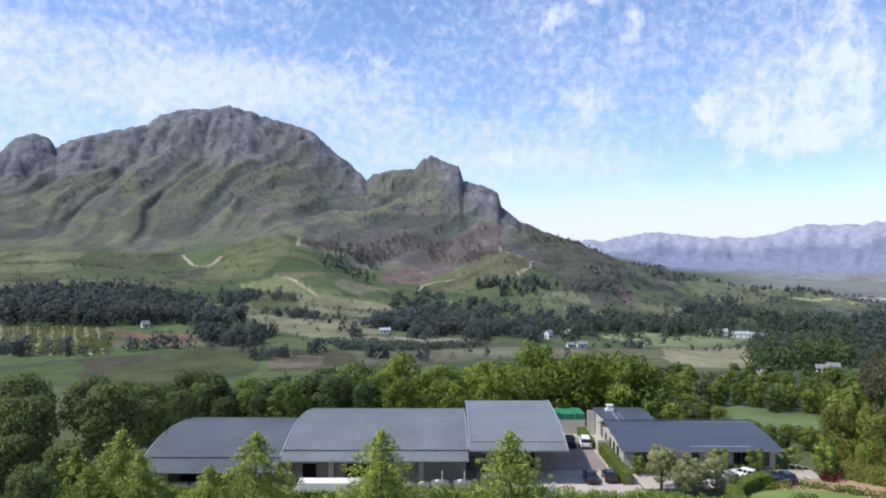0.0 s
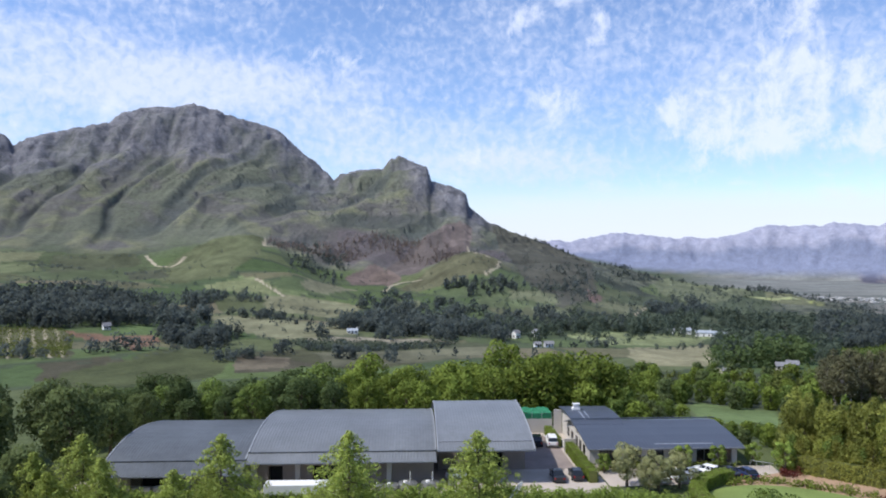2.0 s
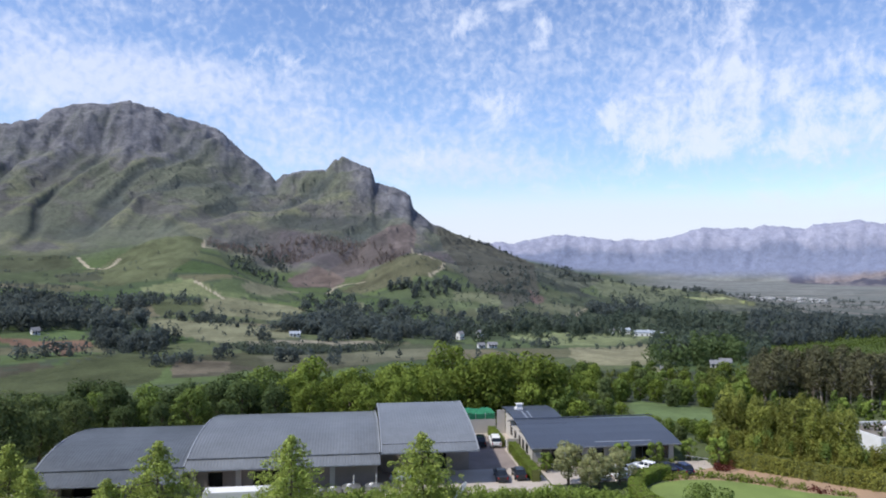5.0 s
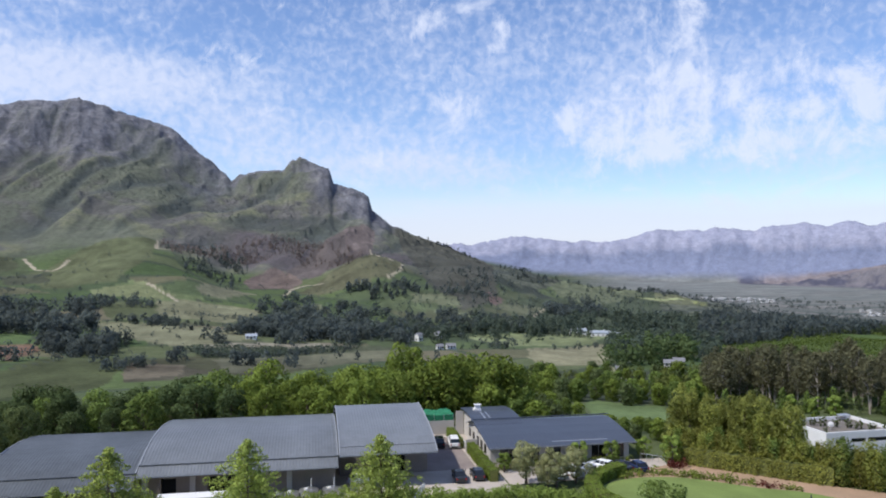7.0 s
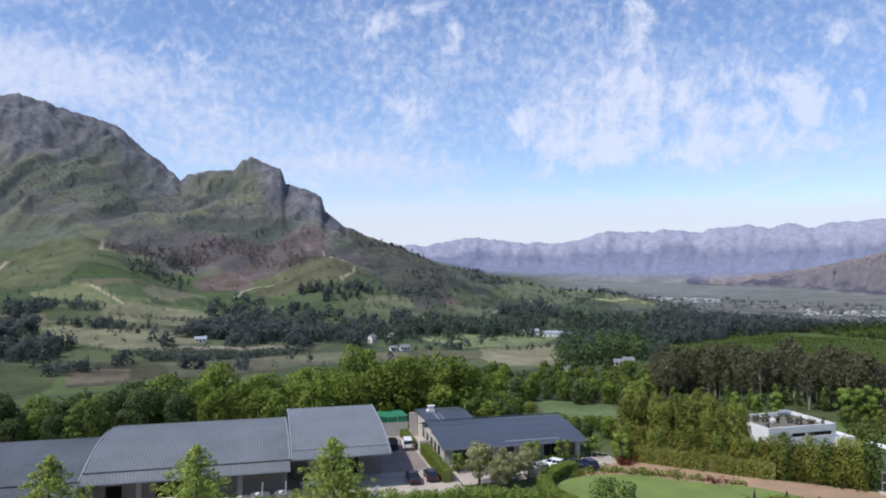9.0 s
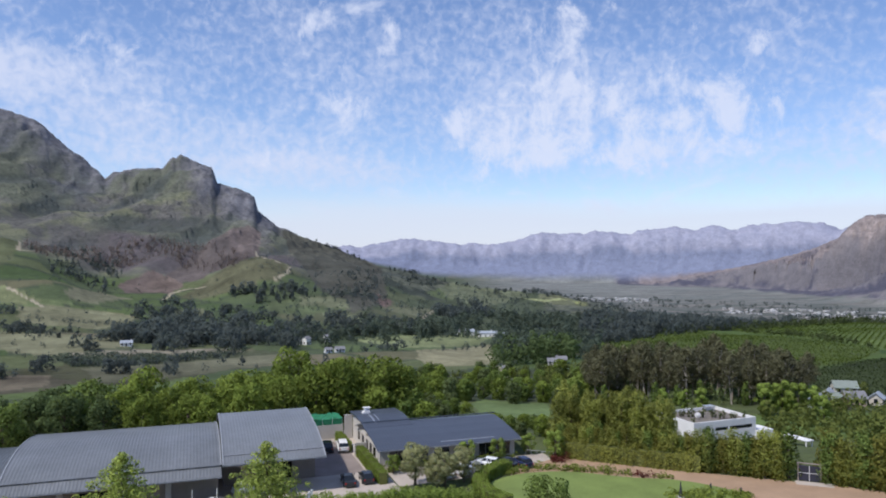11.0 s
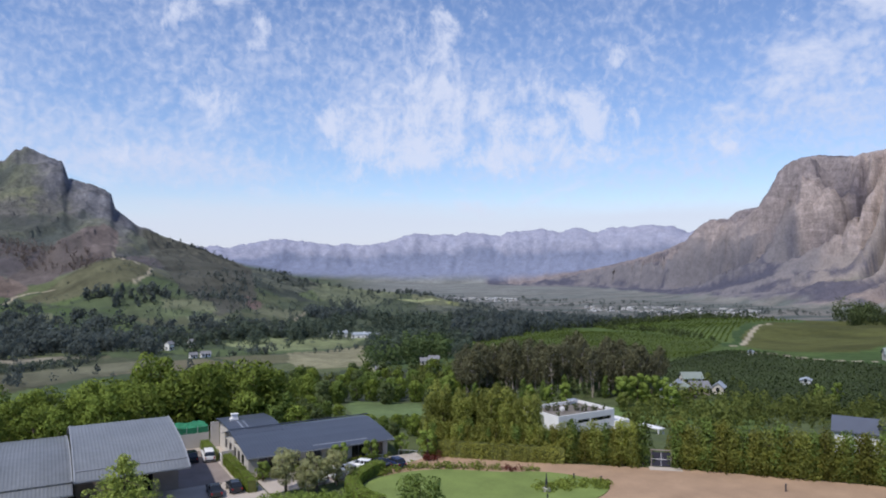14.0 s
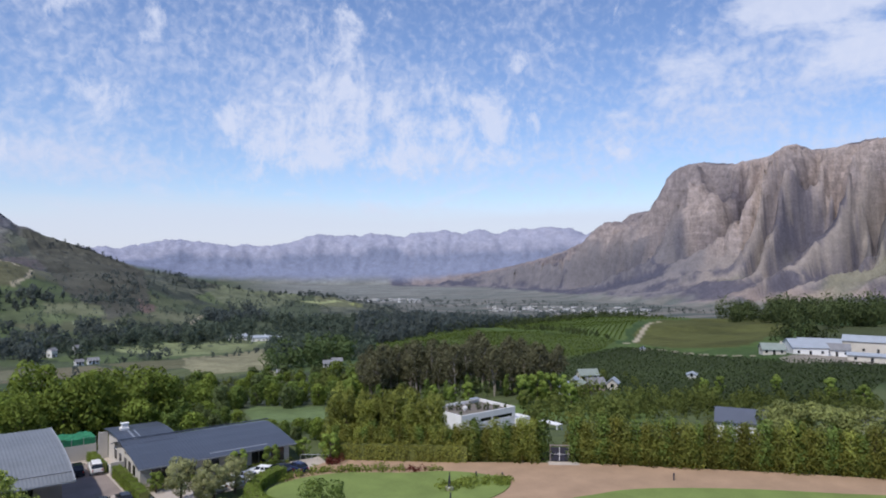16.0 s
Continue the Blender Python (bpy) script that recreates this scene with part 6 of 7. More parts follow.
# distant town on the plain: far too many small houses to count
net = Net()
rt = np.random.RandomState(5)
for i in range(420):
    if i < 270:
        az, r = rt.uniform(41, 54), rt.uniform(2000, 2330)
    else:
        az, r = rt.uniform(30.5, 35.5), rt.uniform(2450, 2800)
    if fbm(np.array([az * 1.3]), np.array([r / 120]), 2)[0] < -0.15:
        continue
    x, y = r * math.sin(radians(az)), r * math.cos(radians(az))
    g = float(ground_at(x, y)[0])
    w, d, h = rt.uniform(4, 11), rt.uniform(5, 8), rt.uniform(2.4, 4)
    net.box(x - w / 2, y - d / 2, g - 1, x + w / 2, y + d / 2, g + h)
tagged(part("town", net, material("town_walls", (0.5, 0.49, 0.47), 0.8, spread=0.1, island=0.4)), "pale distant town houses on the plain", "town", "", "stuff")
wood("wood", [(1150, 1400), (1900, 1450), (1950, 1150), (1500, 1180), (1250, 1260)], 26, 10, L_WOOD, "scattered trees on the far plain", 36, 60)
wood("wood", [(1250, 2000), (1700, 2350), (2000, 1750), (1750, 1450)], 42, 10, L_WOOD, "scattered trees on the far plain", 30, 61)
wood("wood", [(560, 880), (700, 1000), (1000, 1050), (1000, 850), (700, 740)], 18, 9, L_WOOD, "dark trees past the vineyard hill", 40, 62)

# ---- vine rows on the hill ----


def vine_rows(outline, turn, gap, tall, mat, label, seed):
    """Rows of trained vines that follow the ground: one sprawling band of leaf sprays a row."""
    rs = np.random.RandomState(seed)
    c, s = math.cos(radians(turn)), math.sin(radians(turn))
    u = [px * c + py * s for px, py in outline]
    v = [-px * s + py * c for px, py in outline]
    pts = []
    k = min(v)
    while k < max(v):
        uu = np.arange(min(u), max(u), 0.95) + rs.uniform(-0.3, 0.3)
        x, y = uu * c - k * s, uu * s + k * c
        keep = within(x, y, outline)
        pts.append(np.stack([x[keep], y[keep]], 1))
        k += gap
    p = np.concatenate(pts)
    z = ground_at(p[:, 0], p[:, 1])
    out = []
    for dz in (0.35, 0.75):
        q = np.stack([p[:, 0] + rs.normal(0, 0.32, len(p)), p[:, 1] + rs.normal(0, 0.32, len(p)), z + tall * dz], 1)
        out.append(cards(q, np.tile((0, 0, 0.7), (len(p), 1)), tall * 0.5, rs))
    tagged(new("vines", mesh_of_cards("vines", np.concatenate(out), mat)), label, "vineyard", "", "stuff")


L_VINE = leaf("leaf_vine", (0.09, 0.124, 0.026), island=0.04, translucent=0.3)
L_VINE_DARK = leaf("leaf_vine_dark", (0.046, 0.064, 0.024), island=0.03, translucent=0.3)
vine_rows(FIELDS[27][1], 35, 3.2, 1.1, L_VINE, "rows of bright green vines on the hill", 1)
vine_rows(FIELDS[28][1], -38, 2.8, 1.0, L_VINE, "rows of green vines on the hill", 2)
vine_rows(FIELDS[30][1], -27, 2.6, 1.0, L_VINE_DARK, "rows of dark green orchard trees on the slope", 3)
vine_rows(FIELDS[0][1], 62, 6.0, 1.5, L_MID, "orchard rows with pale gaps on the field", 4)
vine_rows(FIELDS[7][1], 10, 6.0, 2.2, L_VALE, "orchard rows along the field", 5)

wood("wood", [(520, 700), (640, 620), (900, 560), (1100, 620), (1150, 900), (900, 1150), (600, 1050)], 17, 9, L_WOOD, "dark trees on the low land past the vineyard hill", 32, 63)
wood("wood", [(190, 820), (330, 1000), (520, 1250), (640, 1180), (480, 880), (330, 790)], 30, 9, L_WOOD, "dark bushes and trees on the mountain's flank", 36, 64)
wood("wood", [(60, 640), (160, 700), (240, 640), (230, 560), (120, 500), (60, 520)], 11, 9, L_VALE, "green trees among the valley's houses", 60, 65)
wood("wood", [(120, 900), (200, 1000), (260, 900), (180, 800)], 20, 8, L_WOOD, "dark bushes on the foothill", 36, 66)

wood("wood", [(62, 232), (92, 330), (180, 290), (185, 270), (128, 195), (98, 215)], 7, 6, L_MID, "green undergrowth between the trees of the hollow", 80, 67, 1.0)

# ---- things in the yard ----
M_CAR_DARK = material("dark_car_paint", (0.03, 0.033, 0.04), 0.25, 0.2, spread=0.03, spec=0.6)
M_CAR_BLUE = material("blue_car_paint", (0.025, 0.035, 0.09), 0.25, 0.2, spread=0.03, spec=0.6)
M_CAR_WHITE = material("white_car_paint", (0.8, 0.8, 0.8), 0.3, spread=0.02, spec=0.6)
M_CAR_SILVER = material("silver_car_paint", (0.45, 0.47, 0.5), 0.3, 0.5, spread=0.03, spec=0.6)
M_LAMP_RED = material("red_lamp", (0.35, 0.02, 0.02), 0.3, spread=0.0)
M_LAMP_CLEAR = material("clear_lamp", (0.7, 0.7, 0.68), 0.2, spread=0.0)


def car(x, y, turn, kind, paint, label, group="parked cars"):
    """A parked car, nose along its own x: body lofted through cross-sections, cabin glass, roof, wheels, lamps."""
    root = thing("car", label, "car", pose(x, y, 0.04, 0, 0, turn), group)
    long_, half = {"hatch": (4.1, 0.86), "sedan": (4.6, 0.88), "suv": (4.6, 0.93), "pickup": (5.2, 0.9)}[kind]
    a = long_ / 2
    hood, belt, top = {"hatch": (0.86, 0.95, 1.46), "sedan": (0.84, 0.93, 1.42), "suv": (1.0, 1.08, 1.7), "pickup": (1.02, 1.1, 1.75)}[kind]
    # stations along the body: place, half width, deck height
    st = [(a, half * 0.72, hood * 0.78), (a - 0.12, half * 0.9, hood * 0.9), (a - 0.7, half * 0.98, hood), (a * 0.42, half, belt), (0, half, belt),
          (-a + 1.1, half, belt), (-a + 0.25, half * 0.96, belt * 0.98), (-a, half * 0.86, belt * 0.9)]
    vs, fs = [], []
    for px, w, zt in st:
        vs += [(px, -w * 0.93, 0.26), (px, -w, 0.5), (px, -w * 0.99, zt * 0.86), (px, -w * 0.86, zt), (px, w * 0.86, zt), (px, w * 0.99, zt * 0.86), (px, w, 0.5), (px, w * 0.93, 0.26)]
    for i in range(len(st) - 1):
        fs += [(i * 8 + k, i * 8 + (k + 1) % 8, (i + 1) * 8 + (k + 1) % 8, (i + 1) * 8 + k) for k in range(8)]
    fs += [tuple(range(8))[::-1], tuple(range((len(st) - 1) * 8, len(st) * 8))]
    part("body", Net().add(vs, fs), paint, root, smooth=False)
    # cabin: glass walls that lean in, and the roof over them
    f0, f1 = (a * 0.40, a * 0.12)
    b0, b1 = {"hatch": (-a + 0.15, -a + 0.55), "sedan": (-a + 0.75, -a + 1.35), "suv": (-a + 0.12, -a + 0.4), "pickup": (-a + 0.12, -a + 0.3)}[kind]
    w0, w1 = half * 0.86, half * 0.68
    g = Net().add([(f0, -w0, belt - 0.03), (f0, w0, belt - 0.03), (b0, w0, belt - 0.03), (b0, -w0, belt - 0.03), (f1, -w1, top - 0.05), (f1, w1, top - 0.05), (b1, w1, top - 0.05), (b1, -w1, top - 0.05)],
                  [(0, 1, 5, 4), (1, 2, 6, 5), (2, 3, 7, 6), (3, 0, 4, 7), (4, 5, 6, 7)])
    part("cabin_glass", g, M_GLASS_DARK, root, "dark cabin glass")
    part("roof", Net().add([(f1 + 0.06, -w1 - 0.03, top - 0.06), (f1 + 0.06, w1 + 0.03, top - 0.06), (b1 - 0.06, w1 + 0.03, top - 0.06), (b1 - 0.06, -w1 - 0.03, top - 0.06),
                            (f1 - 0.1, -w1 + 0.12, top), (f1 - 0.1, w1 - 0.12, top), (b1 + 0.1, w1 - 0.12, top), (b1 + 0.1, -w1 + 0.12, top)],
                           [(0, 1, 5, 4), (1, 2, 6, 5), (2, 3, 7, 6), (3, 0, 4, 7), (4, 5, 6, 7), (3, 2, 1, 0)]), paint, root)
    for s in (-1, 1):
        for q in (0.36, 0.66):
            mx, my = f0 + (b0 - f0) * q, f1 + (b1 - f1) * q
            part("pillar", Net().rod((mx, s * w0 * 1.005, belt - 0.02), (my, s * w1 * 1.02, top - 0.06), 0.06, 0.05, 5), paint, root)
        part("headlight", Net().box(a - 0.16, s * half * 0.62 - 0.16, hood * 0.66, a - 0.02, s * half * 0.62 + 0.16, hood * 0.8), M_LAMP_CLEAR, root)
        part("tail_lamp", Net().box(-a - 0.02, s * half * 0.72 - 0.1, belt * 0.62, -a + 0.1, s * half * 0.72 + 0.1, belt * 0.88), M_LAMP_RED, root)
        part("mirror", Net().box(f0 - 0.2, s * (half + 0.08) - 0.08, belt, f0 - 0.02, s * (half + 0.08) + 0.08, belt + 0.16), paint, root)
        for px in (a - 0.85, -a + 0.85):
            w = part("wheel", Net().rod((px, s * (half - 0.2), 0.32), (px, s * (half + 0.01), 0.32), 0.33, 0.33, 14), M_RUBBER, root, "black tyre")
            part("rim", Net().rod((px, s * (half + 0.005), 0.32), (px, s * (half + 0.02), 0.32), 0.2, 0.18, 10), M_STEEL, w)
    part("bumper", Net().box(a - 0.1, -half * 0.7, 0.3, a + 0.04, half * 0.7, 0.52), M_RUBBER if kind == "pickup" else paint, root)
    part("bumper", Net().box(-a - 0.04, -half * 0.8, 0.32, -a + 0.1, half * 0.8, 0.54), M_RUBBER if kind == "pickup" else paint, root)
    return root


car(20.7, 99.3, 86, "sedan", M_CAR_DARK, "dark grey saloon parked in the yard")
car(23.4, 99.6, 88, "hatch", M_CAR_DARK, "black hatchback parked beside the clipped hedge")
car(23.4, 117.0, 84, "pickup", M_CAR_WHITE, "white pickup with a canopy at the yard's end")
car(20.9, 117.2, 84, "suv", M_CAR_DARK, "dark off-road car with a pale tail at the yard's end")
car(7.0, 100.2, 20, "hatch", M_CAR_WHITE, "white hatchback beside the cellar canopy")
car(39.7, 98.9, 104, "hatch", M_CAR_SILVER, "silver hatchback in the parking strip", "cars in the parking strip")
car(34.6, 97.9, 108, "hatch", M_CAR_WHITE, "white hatchback behind the olive trees", "cars in the parking strip")
car(37.2, 98.4, 106, "sedan", M_CAR_WHITE, "white saloon behind the olive trees", "cars in the parking strip")
car(42.5, 100.3, 128, "hatch", M_CAR_WHITE, "white hatchback in the parking strip", "cars in the parking strip")
car(45.2, 99.6, 106, "sedan", M_CAR_DARK, "dark saloon behind the round hedge", "cars in the parking strip")
car(47.6, 98.9, 100, "hatch", M_CAR_BLUE, "dark blue estate car in the parking strip", "cars in the parking strip")

# green net store at the yard's end
store = thing("net_store", "pale walled store with a green shade-net top", "store", pose(19.3, 124.5, 0) @ Matrix.Diagonal((0.95, 1, 0.87, 1)))
part("wall", Net().box(-1.6, 0, 0, 6.0, 0.25, 2.9), M_WALL_PALE, store)
part("side_wall", Net().box(5.75, 0.25, 0, 6.0, 5.0, 2.9), M_WALL_PALE, store)
part("net", Net().box(-1.5, 0.04, 2.9, 5.9, 0.1, 4.0), M_GREEN_NET, store, "green net along the front")
rs2 = np.random.RandomState(3)
net = Net()
cols, rows_ = 14, 8
net.add([(-1.5 + 7.4 * i / cols, 0.1 + 4.8 * j / rows_, 4.05 + rs2.uniform(-0.15, 0.15)) for j in range(rows_ + 1) for i in range(cols + 1)],
        [(j * (cols + 1) + i, j * (cols + 1) + i + 1, (j + 1) * (cols + 1) + i + 1, (j + 1) * (cols + 1) + i) for j in range(rows_) for i in range(cols)])
part("net_roof", net, M_GREEN_NET, store, "rumpled green net roof")
for i in range(5):
    part("post", Net().rod((-1.5 + 1.85 * i, 0.07, 2.9), (-1.5 + 1.85 * i, 0.07, 4.2), 0.05), M_STEEL, store)

# retaining walls and clipped hedges beside the office
wall_a = thing("garden_wall", "low white plastered garden wall beside the office", "wall", pose(0, 0, 0), "garden walls")
part("wall", Net().box(25.2, 124.0, 0, 26.6, 124.3, 4.2), M_WALL_PALE, wall_a)
wall_b = thing("garden_wall", "low pale garden wall at the hedge's end", "wall", pose(0, 0, 0), "garden walls")
part("wall", Net().box(24.6, 113.0, 0, 26.6, 113.25, 2.0), M_WALL_PALE, wall_b, bevel=0.03)
wall_c = thing("garden_wall", "pale garden wall along the office path", "wall", pose(0, 0, 0), "garden walls")
part("wall", Net().box(24.9, 113.25, 0, 25.1, 123.8, 1.0), M_WHITE, wall_c, bevel=0.03)


M_HEDGE_CORE = material("hedge_twigs", (0.13, 0.14, 0.04), 0.95, spread=0.3, scale=1.0, fine=6.0)
L_FRONT = leaf("leaf_hedge_front", (0.3, 0.305, 0.07), island=0.2, spread=0.32, scale=0.16)


def clipped(name, line, wide, tall, label, mat=None, seed=1, density=55, group="clipped hedges", size=0.13, loose=0.04):
    """A clipped hedge along a line: leafy skin over a dark core."""
    rs = np.random.RandomState(seed)
    root = thing(name, label, "hedge", group=group)
    p, d = [], []
    core = Net()
    for (xa, ya), (xb, yb) in zip(line, line[1:]):
        l = math.hypot(xb - xa, yb - ya)
        ux, uy = (xb - xa) / l, (yb - ya) / l
        nx, ny = -uy, ux
        h = wide / 2 - 0.1
        core.add([(xa + nx * s * h, ya + ny * s * h, z) for s in (-1, 1) for z in (0, tall - 0.12)] + [(xb + nx * s * h, yb + ny * s * h, z) for s in (-1, 1) for z in (0, tall - 0.12)],
                 [(0, 1, 5, 4), (2, 6, 7, 3), (1, 3, 7, 5), (0, 2, 3, 1), (4, 5, 7, 6)])
        for side, n in ((-1, l * tall), (1, l * tall), (0, l * wide)):
            k = int(n * density)
            t = rs.uniform(0, l, k)
            if side:
                o, z = side * wide / 2 + rs.normal(0, loose, k) + side * loose * 4 * fbm(t / 1.3 + seed, t * 0 + side, 2), rs.uniform(0.02, tall, k)
                out = np.tile((nx * side, ny * side, 0.15), (k, 1))
            else:
                o, z = rs.uniform(-wide / 2, wide / 2, k), tall + np.abs(rs.normal(0, loose * 1.5, k)) + loose * 6 * fbm(t / 1.1 + seed, t * 0.3, 2)
                out = np.tile((0, 0, 1.0), (k, 1))
            p.append(np.stack([xa + ux * t + nx * o, ya + uy * t + ny * o, z], 1))
            d.append(out)
    part("core", core, M_HEDGE_CORE, root)
    p, d = np.concatenate(p), np.concatenate(d)
    sk = new("foliage", mesh_of_cards("foliage", cards(p, d, size, rs, 0.4), mat or L_CLIP))
    sk.parent = root
    return root


clipped("clipped_hedge", [(25.3, 112.5), (25.3, 97.2)], 1.25, 1.7, "long clipped green hedge beside the yard", seed=1)
clipped("clipped_hedge", [(24.0, 123.5), (24.0, 115.2)], 1.3, 1.5, "clipped green hedge by the store", seed=2)
bow = [(44.6, 97.3), (43.2, 96.9), (41.6, 96.0), (40.0, 94.8), (38.7, 93.4), (37.6, 91.6), (36.9, 89.6), (36.6, 87.4), (36.9, 85.0), (37.8, 82.5)]
clipped("round_hedge", bow, 1.9, 1.65, "thick curved clipped hedge round the lawn", seed=3, density=60)


def bed(name, line, wide, tall, mat, label, category, seed, density=40, size=0.16):
    """A border of low mounded plants along a line, too many to count."""
    rs = np.random.RandomState(seed)
    p, d = [], []
    for (xa, ya), (xb, yb) in zip(line, line[1:]):
        l = math.hypot(xb - xa, yb - ya)
        ux, uy = (xb - xa) / l, (yb - ya) / l
        for i in range(max(1, int(l * wide * 2.4))):
            t, o = rs.uniform(0, l), rs.uniform(-wide / 2, wide / 2)
            r = rs.uniform(0.45, 0.8)
            q, dd = crown_points(rs, [(xa + ux * t - uy * o, ya + uy * t + ux * o, 0.1 + r * 0.3, r, tall * rs.uniform(0.7, 1.3))], density)
            p.append(q), d.append(dd)
    p, d = np.concatenate(p), np.concatenate(d)
    k = p[:, 2] > 0
    return tagged(new(name, mesh_of_cards(name, cards(p[k], d[k], size, rs), mat)), label, category, "", "stuff")


L_SHRUB = leaf("leaf_shrub", (0.24, 0.29, 0.06), island=0.3)
bed("shrub_border", [(-48, 92.2), (-20, 92.6), (8, 92.4), (22, 91.4), (28, 90.6), (35.5, 87.4)], 2.6, 1.5, L_FRESH, "bright green mixed shrub border before the yard", "shrubs", 1, 75)
bed("shrub_border", [(26.5, 102.8), (38, 103.6), (49, 103.6)], 1.0, 1.0, L_SHRUB, "low green planting under the office wall", "shrubs", 2)
bed("flower_border", [(43.5, 95.6), (46.5, 96.4), (49.5, 96.4), (53.2, 94.9), (57.0, 92.0), (60.4, 89.2)], 1.5, 1.1, L_SHRUB, "low green border along the lawn's edge", "shrubs", 3)
bed("flower_border", [(61.0, 88.6), (63.0, 87.6)], 1.0, 0.7, L_RED, "dark red low shrubs along the lawn's edge", "shrubs", 4)
bed("flower_border", [(63.6, 87.2), (65.6, 86.0)], 0.9, 0.7, L_SHRUB, "low green tufts along the lawn's edge", "shrubs", 9)
bed("flower_border", [(53.0, 99.2), (55.6, 98.8)], 1.6, 1.4, L_RED, "dark red shrubs at the drive's end", "shrubs", 5, 60)
bed("flower_border", [(59.5, 79.0), (66.0, 77.5), (69.5, 75.0)], 3.2, 0.9, L_SHRUB, "mixed green bed at the lawn's tip", "shrubs", 6)
clipped("clipped_hedge", [(54.8, 102.3), (60.6, 97.0), (66.6, 91.5), (71.4, 87.3)], 1.7, 2.5, "long clipped olive-green hedge along the brick drive", L_FRONT, seed=11, density=60, size=0.15, loose=0.2)
clipped("clipped_hedge", [(86.2, 76.8), (96.3, 65.7), (106.8, 54.8), (114.3, 45.5), (121.9, 36.3)], 1.9, 3.4, "long bright green hedge along the brick drive", L_FRONT, seed=12, density=55, size=0.18, loose=0.3)

# gate in the hedge
M_GATE = material("dark_gate_panel", (0.035, 0.035, 0.05), 0.5, spread=0.08)
gate = thing("gate", "dark panelled double gate in a white frame", "gate", pose(82.9, 78.3, 0, 0, 0, -42) @ Matrix.Diagonal((0.78, 0.9, 0.9, 1)))
for s in (-1, 1):
    g = part("leaf", Net().box(0.03 if s > 0 else -1.75, -0.03, 0.15, 1.75 if s > 0 else -0.03, 0.03, 2.5), M_GATE, gate, "dark gate leaf")
    part("rail", Net().box(0.03 if s > 0 else -1.75, -0.06, 1.3, 1.75 if s > 0 else -0.03, -0.032, 1.38), M_WHITE, g)
    part("post", Net().box(s * 1.86 - 0.1, -0.1, 0, s * 1.86 + 0.1, 0.1, 2.8), M_WALL, gate, "pale gate post", bevel=0.02)
part("mid_rail", Net().box(-0.04, -0.07, 0.15, 0.04, -0.031, 2.5), M_WHITE, gate)
part("lintel", Net().box(-2.05, -0.15, 2.8, 2.05, 0.15, 2.92), M_WALL, gate, "pale flat lintel")
sheet_of("gate_apron", [(80.2, 78.0), (83.9, 74.9), (85.0, 76.2), (81.4, 79.4)], 0.055, M_PAVE, "pale concrete apron before the gate", "paving")

# white flat-roofed house behind the hedge
villa = thing("flat_roofed_house", "white flat-roofed house with a planted roof terrace", "house", pose(89.3, 111.0, -4.0, 0, 0, 2))
for a, b, z0, z1 in ((0.0, 15.2, 0.0, 2.6), (0.0, 15.2, 3.35, 4.6), (0.0, 2.0, 2.6, 3.35), (8.4, 8.7, 2.6, 3.35), (14.4, 15.2, 2.6, 3.35), (4.2, 5.2, 2.6, 3.35)):
    part("front_wall", Net().box(a, 0, z0, b, 0.3, z1), M_WHITE, villa, "white front wall")
for a, b in ((2.0, 4.2), (5.2, 8.4), (8.7, 14.4)):
    part("slot_window", Net().box(a, 0.2, 2.6, b, 0.26, 3.35), M_GLASS_DARK, villa, "long dark slot window")
part("side_wall", Net().box(0, 0.3, 0, 0.3, 11.0, 4.6), M_WHITE, villa)
part("side_wall", Net().box(14.9, 0.3, 0, 15.2, 11.0, 4.6), M_WHITE, villa)
part("back_wall", Net().box(0.3, 10.7, 0, 14.9, 11.0, 4.6), M_WHITE, villa)
part("roof_deck", Net().box(0.3, 0.3, 3.7, 14.9, 10.7, 3.95), material("roof_gravel", (0.17, 0.15, 0.125), 0.95, spread=0.25, scale=0.6, fine=5.0), villa, "brown planted roof deck")
part("porch", Net().box(15.2, -0.6, 0, 19.2, 3.4, 2.0), M_WHITE, villa, "low white flat-roofed porch", bevel=0.03)
part("canopy", Net().box(11.4, 9.4, 5.0, 13.6, 10.6, 5.12), M_ROOF_PALE, villa, "thin roof canopy on posts")
for px, py in ((11.6, 9.5), (13.4, 9.5), (11.6, 10.5), (13.4, 10.5)):
    part("canopy_post", Net().rod((px, py, 3.9), (px, py, 5.0), 0.05), M_STEEL, villa)
terrace = [tree("potted_shrub", "small dark green shrub on the roof terrace", 150, 1.5, 1.0, L_DARK, group="roof terrace shrubs", count=260, size=0.13, stem=0.15, lobes_n=6)]
m0 = pose(89.3, 111.0, -4.0, 0, 0, 2)
for i in range(16):
    px, py = 1.0 + 13.2 * ((i * 0.618) % 1.0), 1.2 + 8.6 * ((i * 0.377) % 1.0)
    v = m0 @ Vector((px, py, 3.93))
    if i == 0:
        terrace[0].matrix_basis = pose(v.x, v.y, v.z)
    else:
        copy_thing(terrace[0], pose(v.x, v.y, v.z, 0, 0, 40 * i) @ Matrix.Diagonal((1, 1, rs.uniform(0.8, 1.4), 1)))
dish = thing("satellite_dish", "round white satellite dish on the roof terrace", "satellite dish", m0 @ pose(4.6, 4.2, 3.93, 0, 0, -35) @ Matrix.Scale(0.85, 4))
net = Net()
vs, fs = [(0, -0.25, 1.2)], []
for k in range(1, 5):
    for i in range(16):
        q = 0.16 * k
        vs.append((q * math.cos(i * 0.3927), -0.25 + 0.6 * q * q - 0.0, 1.2 + q * math.sin(i * 0.3927)))
fs = [(0, 1 + i, 1 + (i + 1) % 16) for i in range(16)]
